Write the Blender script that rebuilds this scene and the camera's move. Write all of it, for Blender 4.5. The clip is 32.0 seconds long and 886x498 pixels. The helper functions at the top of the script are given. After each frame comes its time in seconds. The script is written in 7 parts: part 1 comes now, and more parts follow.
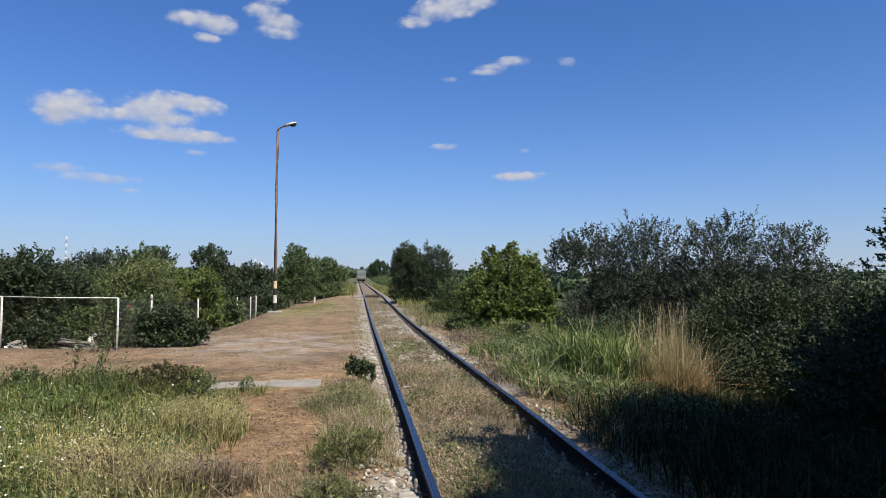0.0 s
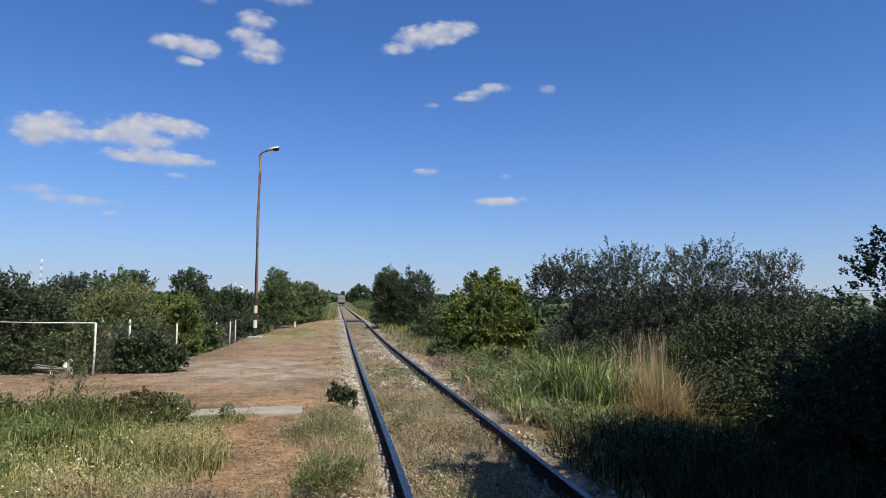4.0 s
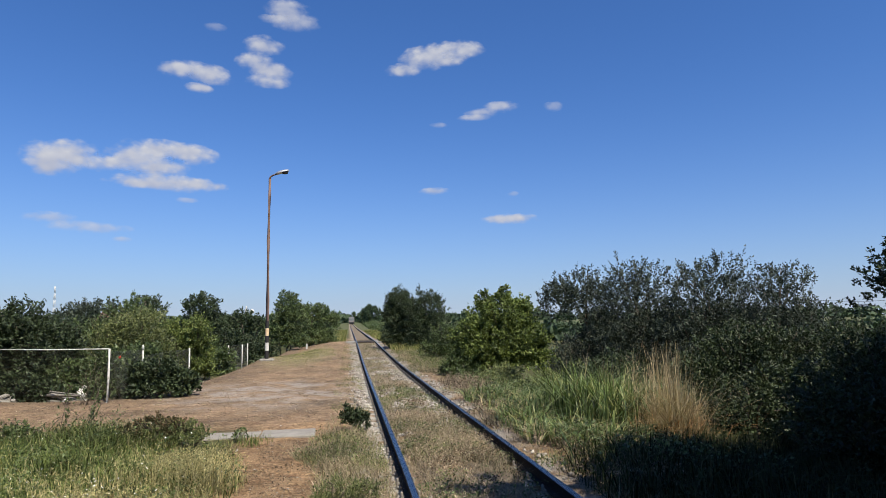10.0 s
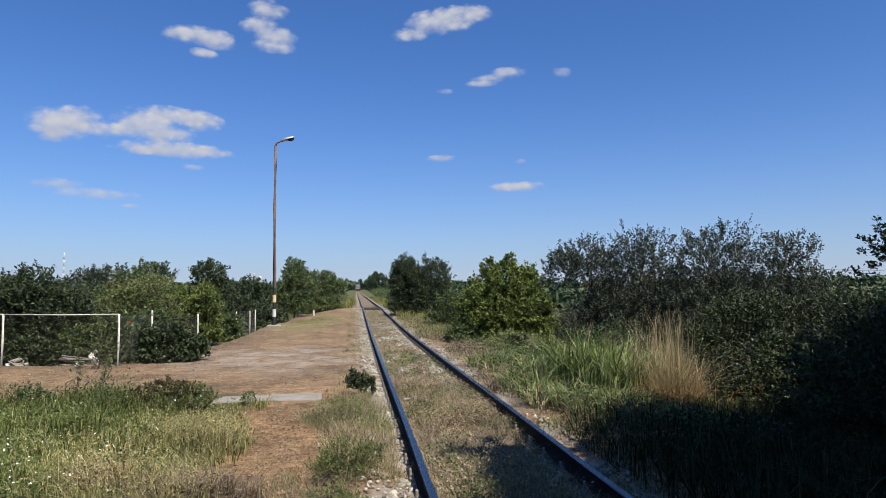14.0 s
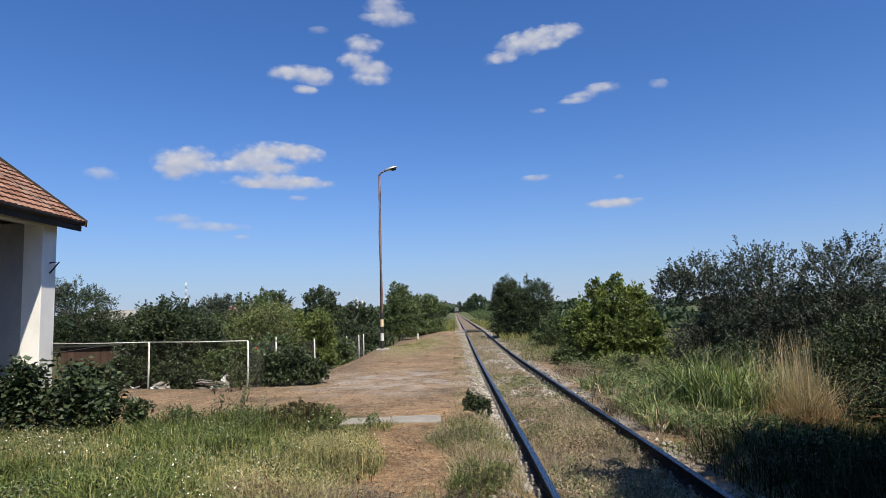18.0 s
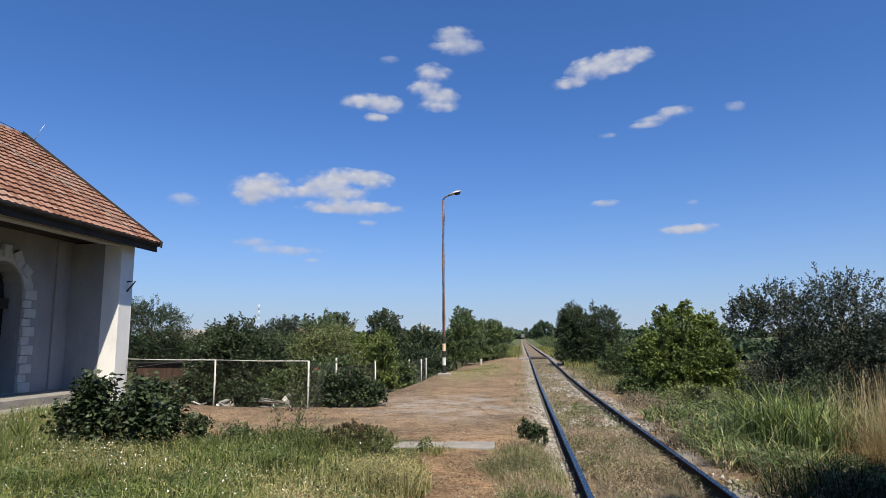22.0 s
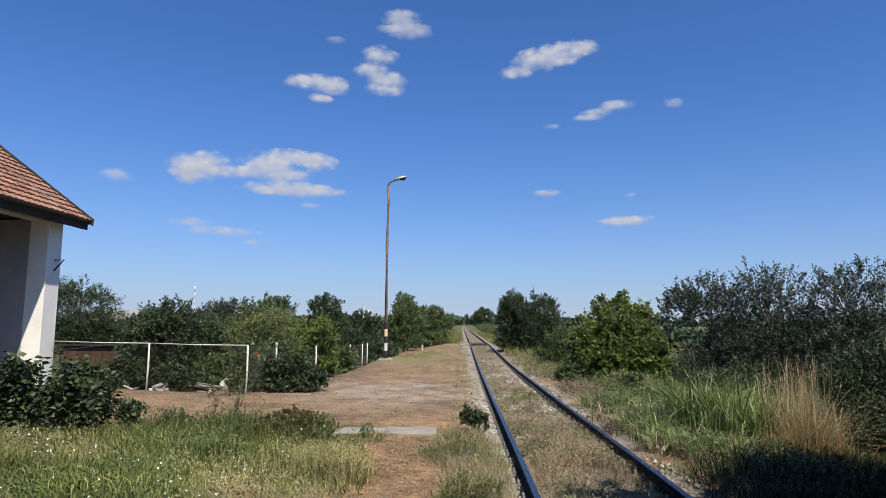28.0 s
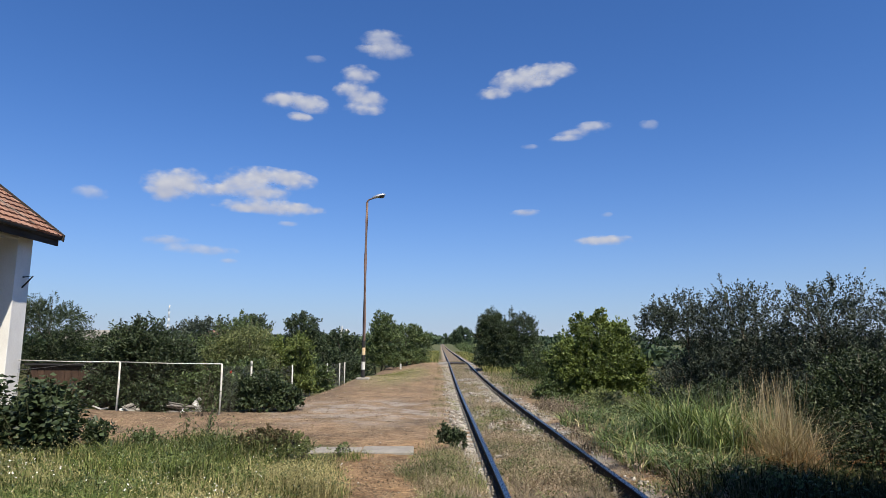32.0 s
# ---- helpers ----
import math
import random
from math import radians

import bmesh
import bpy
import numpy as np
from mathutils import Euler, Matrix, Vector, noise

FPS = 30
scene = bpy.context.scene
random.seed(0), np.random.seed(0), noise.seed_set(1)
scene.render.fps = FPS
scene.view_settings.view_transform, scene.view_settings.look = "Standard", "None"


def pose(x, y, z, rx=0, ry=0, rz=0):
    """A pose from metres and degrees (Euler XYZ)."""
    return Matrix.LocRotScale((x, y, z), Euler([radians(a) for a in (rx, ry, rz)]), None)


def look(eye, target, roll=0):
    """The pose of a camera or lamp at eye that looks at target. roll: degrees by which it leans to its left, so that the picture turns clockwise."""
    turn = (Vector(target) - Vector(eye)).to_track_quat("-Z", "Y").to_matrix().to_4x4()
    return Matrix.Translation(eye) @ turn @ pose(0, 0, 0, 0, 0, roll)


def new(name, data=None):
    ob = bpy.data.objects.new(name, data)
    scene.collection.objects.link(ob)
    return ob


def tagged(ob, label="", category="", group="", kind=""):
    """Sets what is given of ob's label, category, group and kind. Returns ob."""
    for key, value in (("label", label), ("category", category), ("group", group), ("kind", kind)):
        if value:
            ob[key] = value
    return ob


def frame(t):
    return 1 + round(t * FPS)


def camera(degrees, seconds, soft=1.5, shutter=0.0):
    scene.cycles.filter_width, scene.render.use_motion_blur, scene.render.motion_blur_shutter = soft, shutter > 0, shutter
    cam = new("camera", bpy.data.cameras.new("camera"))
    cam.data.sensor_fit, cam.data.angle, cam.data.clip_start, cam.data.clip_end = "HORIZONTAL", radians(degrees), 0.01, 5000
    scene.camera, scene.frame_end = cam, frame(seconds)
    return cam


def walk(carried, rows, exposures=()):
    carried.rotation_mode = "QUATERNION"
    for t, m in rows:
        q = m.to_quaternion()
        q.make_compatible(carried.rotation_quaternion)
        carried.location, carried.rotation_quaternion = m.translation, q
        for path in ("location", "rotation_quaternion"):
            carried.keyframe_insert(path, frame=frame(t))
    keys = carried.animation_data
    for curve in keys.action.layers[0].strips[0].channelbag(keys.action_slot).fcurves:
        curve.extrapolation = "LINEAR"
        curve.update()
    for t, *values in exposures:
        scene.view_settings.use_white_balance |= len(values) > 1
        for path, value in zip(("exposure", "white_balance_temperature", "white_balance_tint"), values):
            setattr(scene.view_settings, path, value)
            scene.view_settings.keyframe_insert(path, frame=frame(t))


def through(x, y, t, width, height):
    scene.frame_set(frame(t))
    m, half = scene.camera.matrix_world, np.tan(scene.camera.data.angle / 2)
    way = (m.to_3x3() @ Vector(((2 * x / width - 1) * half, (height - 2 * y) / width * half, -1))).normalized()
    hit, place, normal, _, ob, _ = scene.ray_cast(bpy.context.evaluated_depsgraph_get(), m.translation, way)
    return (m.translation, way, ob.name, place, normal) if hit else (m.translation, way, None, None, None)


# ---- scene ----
cam = camera(68.9, 32.0, soft=0.65)
PATH = [
    (0, (-0.012, 0.467, 1.715), (0.2515, 2.4468, 1.8137), 0.22),
    (0.5, (-0.034, 0.402, 1.724), (0.2158, 2.3852, 1.7970), 0.00),
    (1, (-0.021, 0.402, 1.729), (0.2538, 2.3816, 1.8083), -0.56),
    (1.5, (-0.028, 0.383, 1.727), (0.2497, 2.3616, 1.8129), 0.65),
    (2, (-0.018, 0.381, 1.739), (0.2647, 2.3573, 1.8562), 0.73),
    (2.5, (-0.055, 0.394, 1.726), (0.2479, 2.3678, 1.8379), 0.83),
    (3, (-0.027, 0.407, 1.740), (0.2743, 2.3807, 1.8577), 0.20),
    (3.5, (-0.044, 0.393, 1.741), (0.2774, 2.3609, 1.9021), 0.51),
    (5.5, (-0.035, 0.413, 1.737), (0.2685, 2.3811, 1.9211), -0.25),
    (6, (-0.039, 0.409, 1.745), (0.2830, 2.3744, 1.9324), -0.45),
    (6.5, (-0.040, 0.400, 1.737), (0.2679, 2.3664, 1.9293), -0.15),
    (7, (-0.041, 0.373, 1.744), (0.2621, 2.3388, 1.9487), -0.01),
    (7.5, (-0.046, 0.355, 1.753), (0.2500, 2.3214, 1.9691), -0.19),
    (8, (-0.042, 0.373, 1.745), (0.2497, 2.3382, 1.9721), -0.44),
    (8.5, (-0.044, 0.351, 1.747), (0.2409, 2.3167, 1.9796), -0.48),
    (9, (-0.040, 0.349, 1.749), (0.2563, 2.3131, 1.9818), -0.69),
    (9.5, (-0.035, 0.347, 1.745), (0.2573, 2.3126, 1.9744), -0.53),
    (10, (-0.045, 0.358, 1.750), (0.2432, 2.3236, 1.9820), -0.78),
    (10.5, (-0.036, 0.354, 1.741), (0.2923, 2.3144, 1.9669), -1.52),
    (11, (-0.050, 0.304, 1.737), (0.2932, 2.2638, 1.9438), -1.25),
    (11.5, (-0.049, 0.294, 1.751), (0.2819, 2.2581, 1.9324), -0.80),
    (12, (-0.059, 0.320, 1.736), (0.2274, 2.2900, 1.9288), -0.22),
    (12.5, (-0.020, 0.333, 1.736), (0.2537, 2.3051, 1.9249), -0.34),
    (13, (-0.033, 0.333, 1.737), (0.2405, 2.3079, 1.8979), -0.33),
    (13.5, (-0.025, 0.332, 1.735), (0.2491, 2.3075, 1.8794), -0.31),
    (14, (-0.023, 0.315, 1.739), (0.2457, 2.2928, 1.8721), -0.55),
    (14.5, (-0.033, 0.307, 1.738), (0.2270, 2.2853, 1.8715), -0.68),
    (16.5, (-0.041, 0.373, 1.725), (0.1913, 2.3519, 1.8958), -0.73),
    (17, (-0.158, 0.152, 1.731), (0.0382, 2.1359, 1.8862), -1.08),
    (17.5, (-0.175, 0.128, 1.738), (0.0043, 2.1139, 1.8925), -1.45),
    (18, (-0.288, -0.003, 1.790), (-0.3176, 1.9859, 1.9949), -1.61),
    (18.5, (-0.288, -0.050, 1.755), (-0.5914, 1.9088, 2.0199), -0.80),
    (19, (-0.227, -0.024, 1.742), (-0.4494, 1.9477, 1.9934), -1.65),
    (19.5, (-0.189, 0.035, 1.722), (-0.3044, 2.0178, 1.9608), -1.18),
    (20, (-0.102, 0.164, 1.738), (-0.0931, 2.1521, 1.9588), -0.47),
    (20.5, (-0.081, 0.238, 1.740), (0.0228, 2.2240, 1.9533), -0.53),
    (21, (-0.064, 0.189, 1.736), (0.0809, 2.1732, 1.9370), -0.40),
    (21.5, (-0.187, 0.183, 1.784), (-0.2871, 2.1659, 2.0217), -1.21),
    (22, (-0.099, 0.117, 1.753), (-0.3327, 2.0827, 2.0386), -0.31),
    (22.5, (-0.024, 0.181, 1.734), (-0.0974, 2.1612, 2.0029), -0.13),
    (23, (-0.044, 0.181, 1.735), (0.0405, 2.1646, 1.9792), -0.05),
    (23.5, (-0.049, 0.171, 1.744), (0.0732, 2.1533, 1.9794), -0.33),
    (24, (-0.094, 0.075, 1.760), (-0.0183, 2.0596, 1.9984), 0.10),
    (24.5, (-0.079, 0.141, 1.764), (-0.0425, 2.1258, 2.0075), 0.21),
    (26.5, (-0.094, 0.148, 1.756), (-0.0827, 2.1337, 1.9936), -0.67),
    (27, (-0.112, 0.164, 1.745), (-0.0904, 2.1509, 1.9728), 0.03),
    (27.5, (-0.154, 0.110, 1.763), (-0.1723, 2.0969, 1.9871), 0.47),
    (28, (-0.160, 0.139, 1.769), (-0.2182, 2.1232, 2.0111), 0.44),
    (28.5, (-0.192, 0.111, 1.782), (-0.3044, 2.0900, 2.0470), 0.70),
    (29, (-0.174, 0.121, 1.765), (-0.3297, 2.0950, 2.0424), 0.62),
    (29.5, (-0.128, 0.151, 1.750), (-0.2147, 2.1286, 2.0354), 0.20),
    (30, (-0.148, 0.111, 1.764), (-0.1879, 2.0899, 2.0501), 0.59),
    (30.5, (-0.147, 0.114, 1.759), (-0.1779, 2.0928, 2.0508), 0.72),
    (31, (-0.169, 0.124, 1.757), (-0.1828, 2.1021, 2.0493), 0.56),
    (31.5, (-0.174, 0.089, 1.765), (-0.1946, 2.0658, 2.0699), 0.19),
    (32, (-0.149, 0.206, 1.731), (-0.1420, 2.1829, 2.0313), 0.33),
]
walk(cam, [(t, look(eye, target, roll)) for t, eye, target, roll in PATH])

# ---- world and sun ----
SUN = Vector((0.266, -0.508, 0.819)).normalized()
world = bpy.data.worlds.new("sky")
scene.world = world
world.use_nodes = True
wn = world.node_tree
wn.nodes.clear()
sky = wn.nodes.new("ShaderNodeTexSky")
sky.sky_type = "NISHITA"
sky.sun_disc = False
sky.sun_elevation = math.asin(SUN.z)
sky.sun_rotation = math.atan2(SUN.x, SUN.y)
sky.air_density, sky.dust_density, sky.ozone_density = 1.0, 1.0, 2.0
back = wn.nodes.new("ShaderNodeBackground")
back.inputs["Strength"].default_value = 0.0535
scene.view_settings.exposure = 0.55
wout = wn.nodes.new("ShaderNodeOutputWorld")
tint = wn.nodes.new("ShaderNodeMix")
tint.data_type, tint.blend_type = "RGBA", "MULTIPLY"
tint.inputs[0].default_value = 1.0
tint.inputs[7].default_value = (0.62, 1.09, 1.8, 1)
wn.links.new(sky.outputs[0], tint.inputs[6])
# pale haze along the horizon, all round
where = wn.nodes.new("ShaderNodeTexCoord")
split = wn.nodes.new("ShaderNodeSeparateXYZ")
wn.links.new(where.outputs["Generated"], split.inputs[0])
low = wn.nodes.new("ShaderNodeMath")
low.operation, low.use_clamp = "SUBTRACT", True
low.inputs[0].default_value = 1.0
wn.links.new(split.outputs[2], low.inputs[1])
fade = wn.nodes.new("ShaderNodeMath")
fade.operation = "POWER"
fade.inputs[1].default_value = 9.8
wn.links.new(low.outputs[0], fade.inputs[0])
part_ = wn.nodes.new("ShaderNodeMath")
part_.operation = "MULTIPLY"
part_.inputs[1].default_value = 0.82
wn.links.new(fade.outputs[0], part_.inputs[0])
haze = wn.nodes.new("ShaderNodeMix")
haze.data_type = "RGBA"
haze.inputs[7].default_value = (7.4, 8.3, 10.2, 1)
wn.links.new(part_.outputs[0], haze.inputs[0])
wn.links.new(tint.outputs[2], haze.inputs[6])
wn.links.new(haze.outputs[2], back.inputs[0])
wn.links.new(back.outputs[0], wout.inputs[0])
sun_data = bpy.data.lights.new("sun", "SUN")
sun_data.energy, sun_data.angle, sun_data.color = 5.0, radians(0.6), (1.0, 0.91, 0.76)
sun = new("sun", sun_data)
sun.matrix_world = look(SUN * 50, (0, 0, 0))

# ---- small tools ----


def part(name, bm, material, parent, label=""):
    me = bpy.data.meshes.new(name)
    bm.to_mesh(me)
    bm.free()
    me.materials.append(material)
    ob = new(name, me)
    ob.parent = parent
    if label:
        ob["label"] = label
    return ob


def piece(name, me, parent, m):
    """One more object on a shared mesh, under its thing."""
    ob = new(name, me)
    ob.parent = parent
    ob.matrix_basis = m
    return ob


def thing(name, label, category, at=(0, 0, 0), rz=0, group="", kind=""):
    ob = new(name)
    ob.empty_display_size = 0.2
    ob.matrix_basis = pose(*at, 0, 0, rz)
    return tagged(ob, label, category, group, kind)


def mesh_from(name, verts, faces, material=None):
    me = bpy.data.meshes.new(name)
    me.from_pydata([tuple(v) for v in verts], [], faces)
    if material:
        me.materials.append(material)
    me.update()
    return me


def tri_mesh(name, verts, tris, material):
    """A mesh straight from arrays of vertices and triangles."""
    me = bpy.data.meshes.new(name)
    me.vertices.add(len(verts))
    me.vertices.foreach_set("co", np.asarray(verts, np.float32).ravel())
    me.loops.add(3 * len(tris))
    me.loops.foreach_set("vertex_index", np.asarray(tris, np.int32).ravel())
    me.polygons.add(len(tris))
    me.polygons.foreach_set("loop_start", np.arange(0, 3 * len(tris), 3, dtype=np.int32))
    me.update(calc_edges=True)
    me.materials.append(material)
    return me


def box(bm, x0, y0, z0, x1, y1, z1, bevel=0.0):
    made = bmesh.ops.create_cube(bm, size=1.0)["verts"]
    bmesh.ops.scale(bm, vec=(x1 - x0, y1 - y0, z1 - z0), verts=made)
    bmesh.ops.translate(bm, vec=((x0 + x1) / 2, (y0 + y1) / 2, (z0 + z1) / 2), verts=made)
    if bevel:
        edges = {e for v in made for e in v.link_edges}
        bmesh.ops.bevel(bm, geom=list(edges), offset=bevel, segments=1, affect="EDGES")
    return bm


def boxed(*sizes, bevel=0.0):
    return box(bmesh.new(), *sizes, bevel=bevel)


def tube(bm, points, radii, sides=8, cap=True):
    rings = []
    points = [Vector(p) for p in points]
    for i, p in enumerate(points):
        ahead = points[min(i + 1, len(points) - 1)] - points[max(i - 1, 0)]
        q = ahead.to_track_quat("Z", "Y")
        r = radii[i] if isinstance(radii, (list, tuple)) else radii
        rings.append([bm.verts.new(p + q @ Vector((r * math.cos(a), r * math.sin(a), 0))) for a in (2 * math.pi * k / sides for k in range(sides))])
    for a, b in zip(rings, rings[1:]):
        for k in range(sides):
            bm.faces.new((a[k], a[(k + 1) % sides], b[(k + 1) % sides], b[k])).smooth = True
    if cap:
        bm.faces.new(rings[0][::-1])
        bm.faces.new(rings[-1])
    return bm


def prism(bm, outline, axis, a, b):
    """An outline of pairs, pushed along an axis ('x', 'y' or 'z') from a to b."""
    def spot(p, d):
        return {"x": (d, p[0], p[1]), "y": (p[0], d, p[1]), "z": (p[0], p[1], d)}[axis]
    lo = [bm.verts.new(spot(p, a)) for p in outline]
    hi = [bm.verts.new(spot(p, b)) for p in outline]
    bm.faces.new(lo)
    bm.faces.new(hi[::-1])
    for k in range(len(lo)):
        j = (k + 1) % len(lo)
        bm.faces.new((lo[k], hi[k], hi[j], lo[j]))
    bmesh.ops.recalc_face_normals(bm, faces=bm.faces)
    return bm


# ---- materials ----


def material(name, rough=0.8, metal=0.0, spec=0.3):
    m = bpy.data.materials.new(name)
    m.use_nodes = True
    b = m.node_tree.nodes["Principled BSDF"]
    b.inputs["Roughness"].default_value = rough
    b.inputs["Metallic"].default_value = metal
    b.inputs["Specular IOR Level"].default_value = spec
    return m, m.node_tree, b


def noise_tex(t, scale, detail=4.0, rough=0.55, vector=None):
    n = t.nodes.new("ShaderNodeTexNoise")
    n.inputs["Scale"].default_value = scale
    n.inputs["Detail"].default_value = detail
    n.inputs["Roughness"].default_value = rough
    if vector:
        t.links.new(vector, n.inputs["Vector"])
    return n.outputs["Fac"]


def place(t, what="Object", scale=(1, 1, 1)):
    c = t.nodes.new("ShaderNodeTexCoord")
    m = t.nodes.new("ShaderNodeMapping")
    m.inputs["Scale"].default_value = scale
    t.links.new(c.outputs[what], m.inputs["Vector"])
    return m.outputs[0]


def ramp(t, fac, stops):
    r = t.nodes.new("ShaderNodeValToRGB")
    e = r.color_ramp.elements
    while len(e) < len(stops):
        e.new(0.5)
    for k, (p, c) in enumerate(stops):
        e[k].position = p
        e[k].color = (*c, 1) if len(c) == 3 else c
    t.links.new(fac, r.inputs[0])
    return r.outputs[0]


def mixed(t, fac, a, b, how="MIX"):
    n = t.nodes.new("ShaderNodeMix")
    n.data_type = "RGBA"
    n.blend_type = how
    for socket, v in ((n.inputs[0], fac), (n.inputs[6], a), (n.inputs[7], b)):
        if isinstance(v, bpy.types.NodeSocket):
            t.links.new(v, socket)
        elif isinstance(v, (int, float)):
            socket.default_value = v
        else:
            socket.default_value = (*v, 1)
    return n.outputs[2]


def calc(t, op, a, b=None, c=None):
    n = t.nodes.new("ShaderNodeMath")
    n.operation = op
    for k, v in enumerate((a, b, c)):
        if isinstance(v, bpy.types.NodeSocket):
            t.links.new(v, n.inputs[k])
        elif v is not None:
            n.inputs[k].default_value = v
    return n.outputs[0]


def step(t, v, lo, hi):
    n = t.nodes.new("ShaderNodeMapRange")
    n.interpolation_type = "SMOOTHSTEP"
    t.links.new(v, n.inputs[0])
    n.inputs[1].default_value, n.inputs[2].default_value = lo, hi
    return n.outputs[0]


def bump(t, b, height, strength=0.4, distance=0.02):
    n = t.nodes.new("ShaderNodeBump")
    n.inputs["Strength"].default_value = strength
    n.inputs["Distance"].default_value = distance
    t.links.new(height, n.inputs["Height"])
    t.links.new(n.outputs[0], b.inputs["Normal"])


def grained(name, dark, light, scale=6.0, rough=0.8, metal=0.0, relief=0.3, fine=60.0, spec=0.3, stretch=(1, 1, 1), distance=0.01, jitter=0.0):
    """A surface whose colour wanders between two tones at two scales, with fine relief."""
    m, t, b = material(name, rough, metal, spec)
    v = place(t, "Object", stretch)
    big, small = noise_tex(t, scale, 5, 0.6, v), noise_tex(t, fine, 3, 0.6, v)
    both = calc(t, "ADD", calc(t, "MULTIPLY", big, 0.65), calc(t, "MULTIPLY", small, 0.35))
    if jitter:
        info = t.nodes.new("ShaderNodeObjectInfo")
        both = calc(t, "ADD", both, calc(t, "MULTIPLY", calc(t, "SUBTRACT", info.outputs["Random"], 0.5), jitter))
    t.links.new(ramp(t, both, [(0.3, dark), (0.7, light)]), b.inputs["Base Color"])
    t.links.new(ramp(t, small, [(0.2, (rough * 0.8,) * 3), (0.8, (min(1, rough * 1.15),) * 3)]), b.inputs["Roughness"])
    bump(t, b, both, relief, distance)
    return m


def leafy(name, dark, light, through=0.3, rough=0.5, dry=None, spec=0.35, patch=None):
    """Leaves or blades: each one its own tone, and some light comes through."""
    m, t, b = material(name, rough, 0, spec)
    geo = t.nodes.new("ShaderNodeNewGeometry")
    stops = [(0.0, dark), (0.75, light)] + ([(0.97, dry)] if dry else [])
    tone = ramp(t, geo.outputs["Random Per Island"], stops)
    wander = noise_tex(t, 0.9, 3, 0.6, place(t))
    tone = mixed(t, 0.8, tone, ramp(t, wander, [(0.34, (0.42, 0.45, 0.42)), (0.66, (1.18, 1.16, 1.12))]), "MULTIPLY")
    if patch:
        tone = mixed(t, step(t, noise_tex(t, 0.75, 4, 0.65, place(t)), 0.54, 0.7), tone, patch)
    t.links.new(tone, b.inputs["Base Color"])
    clear = t.nodes.new("ShaderNodeBsdfTranslucent")
    t.links.new(mixed(t, 1.0, tone, (1.0, 1.0, 0.7), "MULTIPLY"), clear.inputs["Color"])
    mix = t.nodes.new("ShaderNodeMixShader")
    mix.inputs[0].default_value = through
    t.links.new(b.outputs[0], mix.inputs[1])
    t.links.new(clear.outputs[0], mix.inputs[2])
    t.links.new(mix.outputs[0], t.nodes["Material Output"].inputs["Surface"])
    return m


LEAF_DARK = leafy("leaf_dark_green", (0.012, 0.023, 0.011), (0.072, 0.1, 0.046), 0.15, 0.5, None, 0.3)
LEAF_MID = leafy("leaf_green", (0.03, 0.055, 0.018), (0.15, 0.2, 0.075), 0.25, 0.45, None, 0.45)
LEAF_LIGHT = leafy("leaf_yellow_green", (0.036, 0.062, 0.016), (0.205, 0.26, 0.07), 0.3, 0.5)
LEAF_HEDGE = leafy("leaf_hedge_green", (0.052, 0.082, 0.022), (0.215, 0.265, 0.078), 0.3, 0.5)
LEAF_GREY = leafy("leaf_grey_green", (0.015, 0.025, 0.018), (0.092, 0.114, 0.084), 0.14, 0.5, None, 0.28)
LEAF_FAR = leafy("leaf_far_green", (0.035, 0.065, 0.035), (0.085, 0.125, 0.065), 0.2, 0.7)
LEAF_OLIVE = leafy("leaf_olive_green", (0.045, 0.065, 0.024), (0.235, 0.265, 0.105), 0.28, 0.48)
GRASS_LUSH = leafy("grass_lush", (0.055, 0.082, 0.02), (0.24, 0.255, 0.075), 0.3, 0.6, (0.46, 0.4, 0.18), 0.3, (0.36, 0.31, 0.12))
GRASS_STRAW = leafy("grass_straw", (0.28, 0.205, 0.11), (0.68, 0.56, 0.37), 0.3, 0.65)
GRASS_GOLD = leafy("grass_gold", (0.24, 0.21, 0.085), (0.6, 0.51, 0.27), 0.3, 0.65)
GRASS_DRY = leafy("grass_dry", (0.09, 0.066, 0.046), (0.54, 0.435, 0.315), 0.2, 0.75, (0.16, 0.18, 0.08), 0.3, (0.15, 0.145, 0.07))
GRASS_DEEP = leafy("grass_deep_green", (0.03, 0.05, 0.015), (0.19, 0.235, 0.07), 0.25, 0.65, (0.3, 0.28, 0.15), 0.15)
# Darker copy of the deep green grass, with the tree shade in its colour.
GRASS_SHADE = leafy("shade_darkened_grass", (0.008, 0.013, 0.006), (0.045, 0.058, 0.022), 0.15, 0.75, (0.11, 0.1, 0.05), 0.08)
MEADOW = leafy("meadow_green", (0.022, 0.042, 0.01), (0.2, 0.26, 0.075), 0.25, 0.6, (0.48, 0.44, 0.2), 0.2)
SEED = leafy("ripe_seed_heads", (0.13, 0.12, 0.04), (0.58, 0.52, 0.28), 0.3, 0.7, None, 0.15)
SOIL_BITS = leafy("brown_straw_bits", (0.07, 0.045, 0.03), (0.42, 0.31, 0.215), 0.1, 0.85, (0.62, 0.54, 0.4), 0.1)
DEAD_WEED = leafy("grey_brown_dead_weed", (0.06, 0.045, 0.033), (0.3, 0.24, 0.185), 0.1, 0.85, None, 0.1)
REED = leafy("reed_leaf", (0.018, 0.038, 0.012), (0.185, 0.26, 0.082), 0.25, 0.45, (0.36, 0.36, 0.17), 0.35)
BARK = grained("bark", (0.05, 0.04, 0.03), (0.16, 0.13, 0.1), 14, 0.9, 0, 0.8, 70, 0.2, (1, 1, 0.2))
RAIL_STEEL = grained("rail_rust", (0.007, 0.006, 0.006), (0.024, 0.017, 0.014), 5, 0.8, 0.1, 0.4, 90, 0.15)
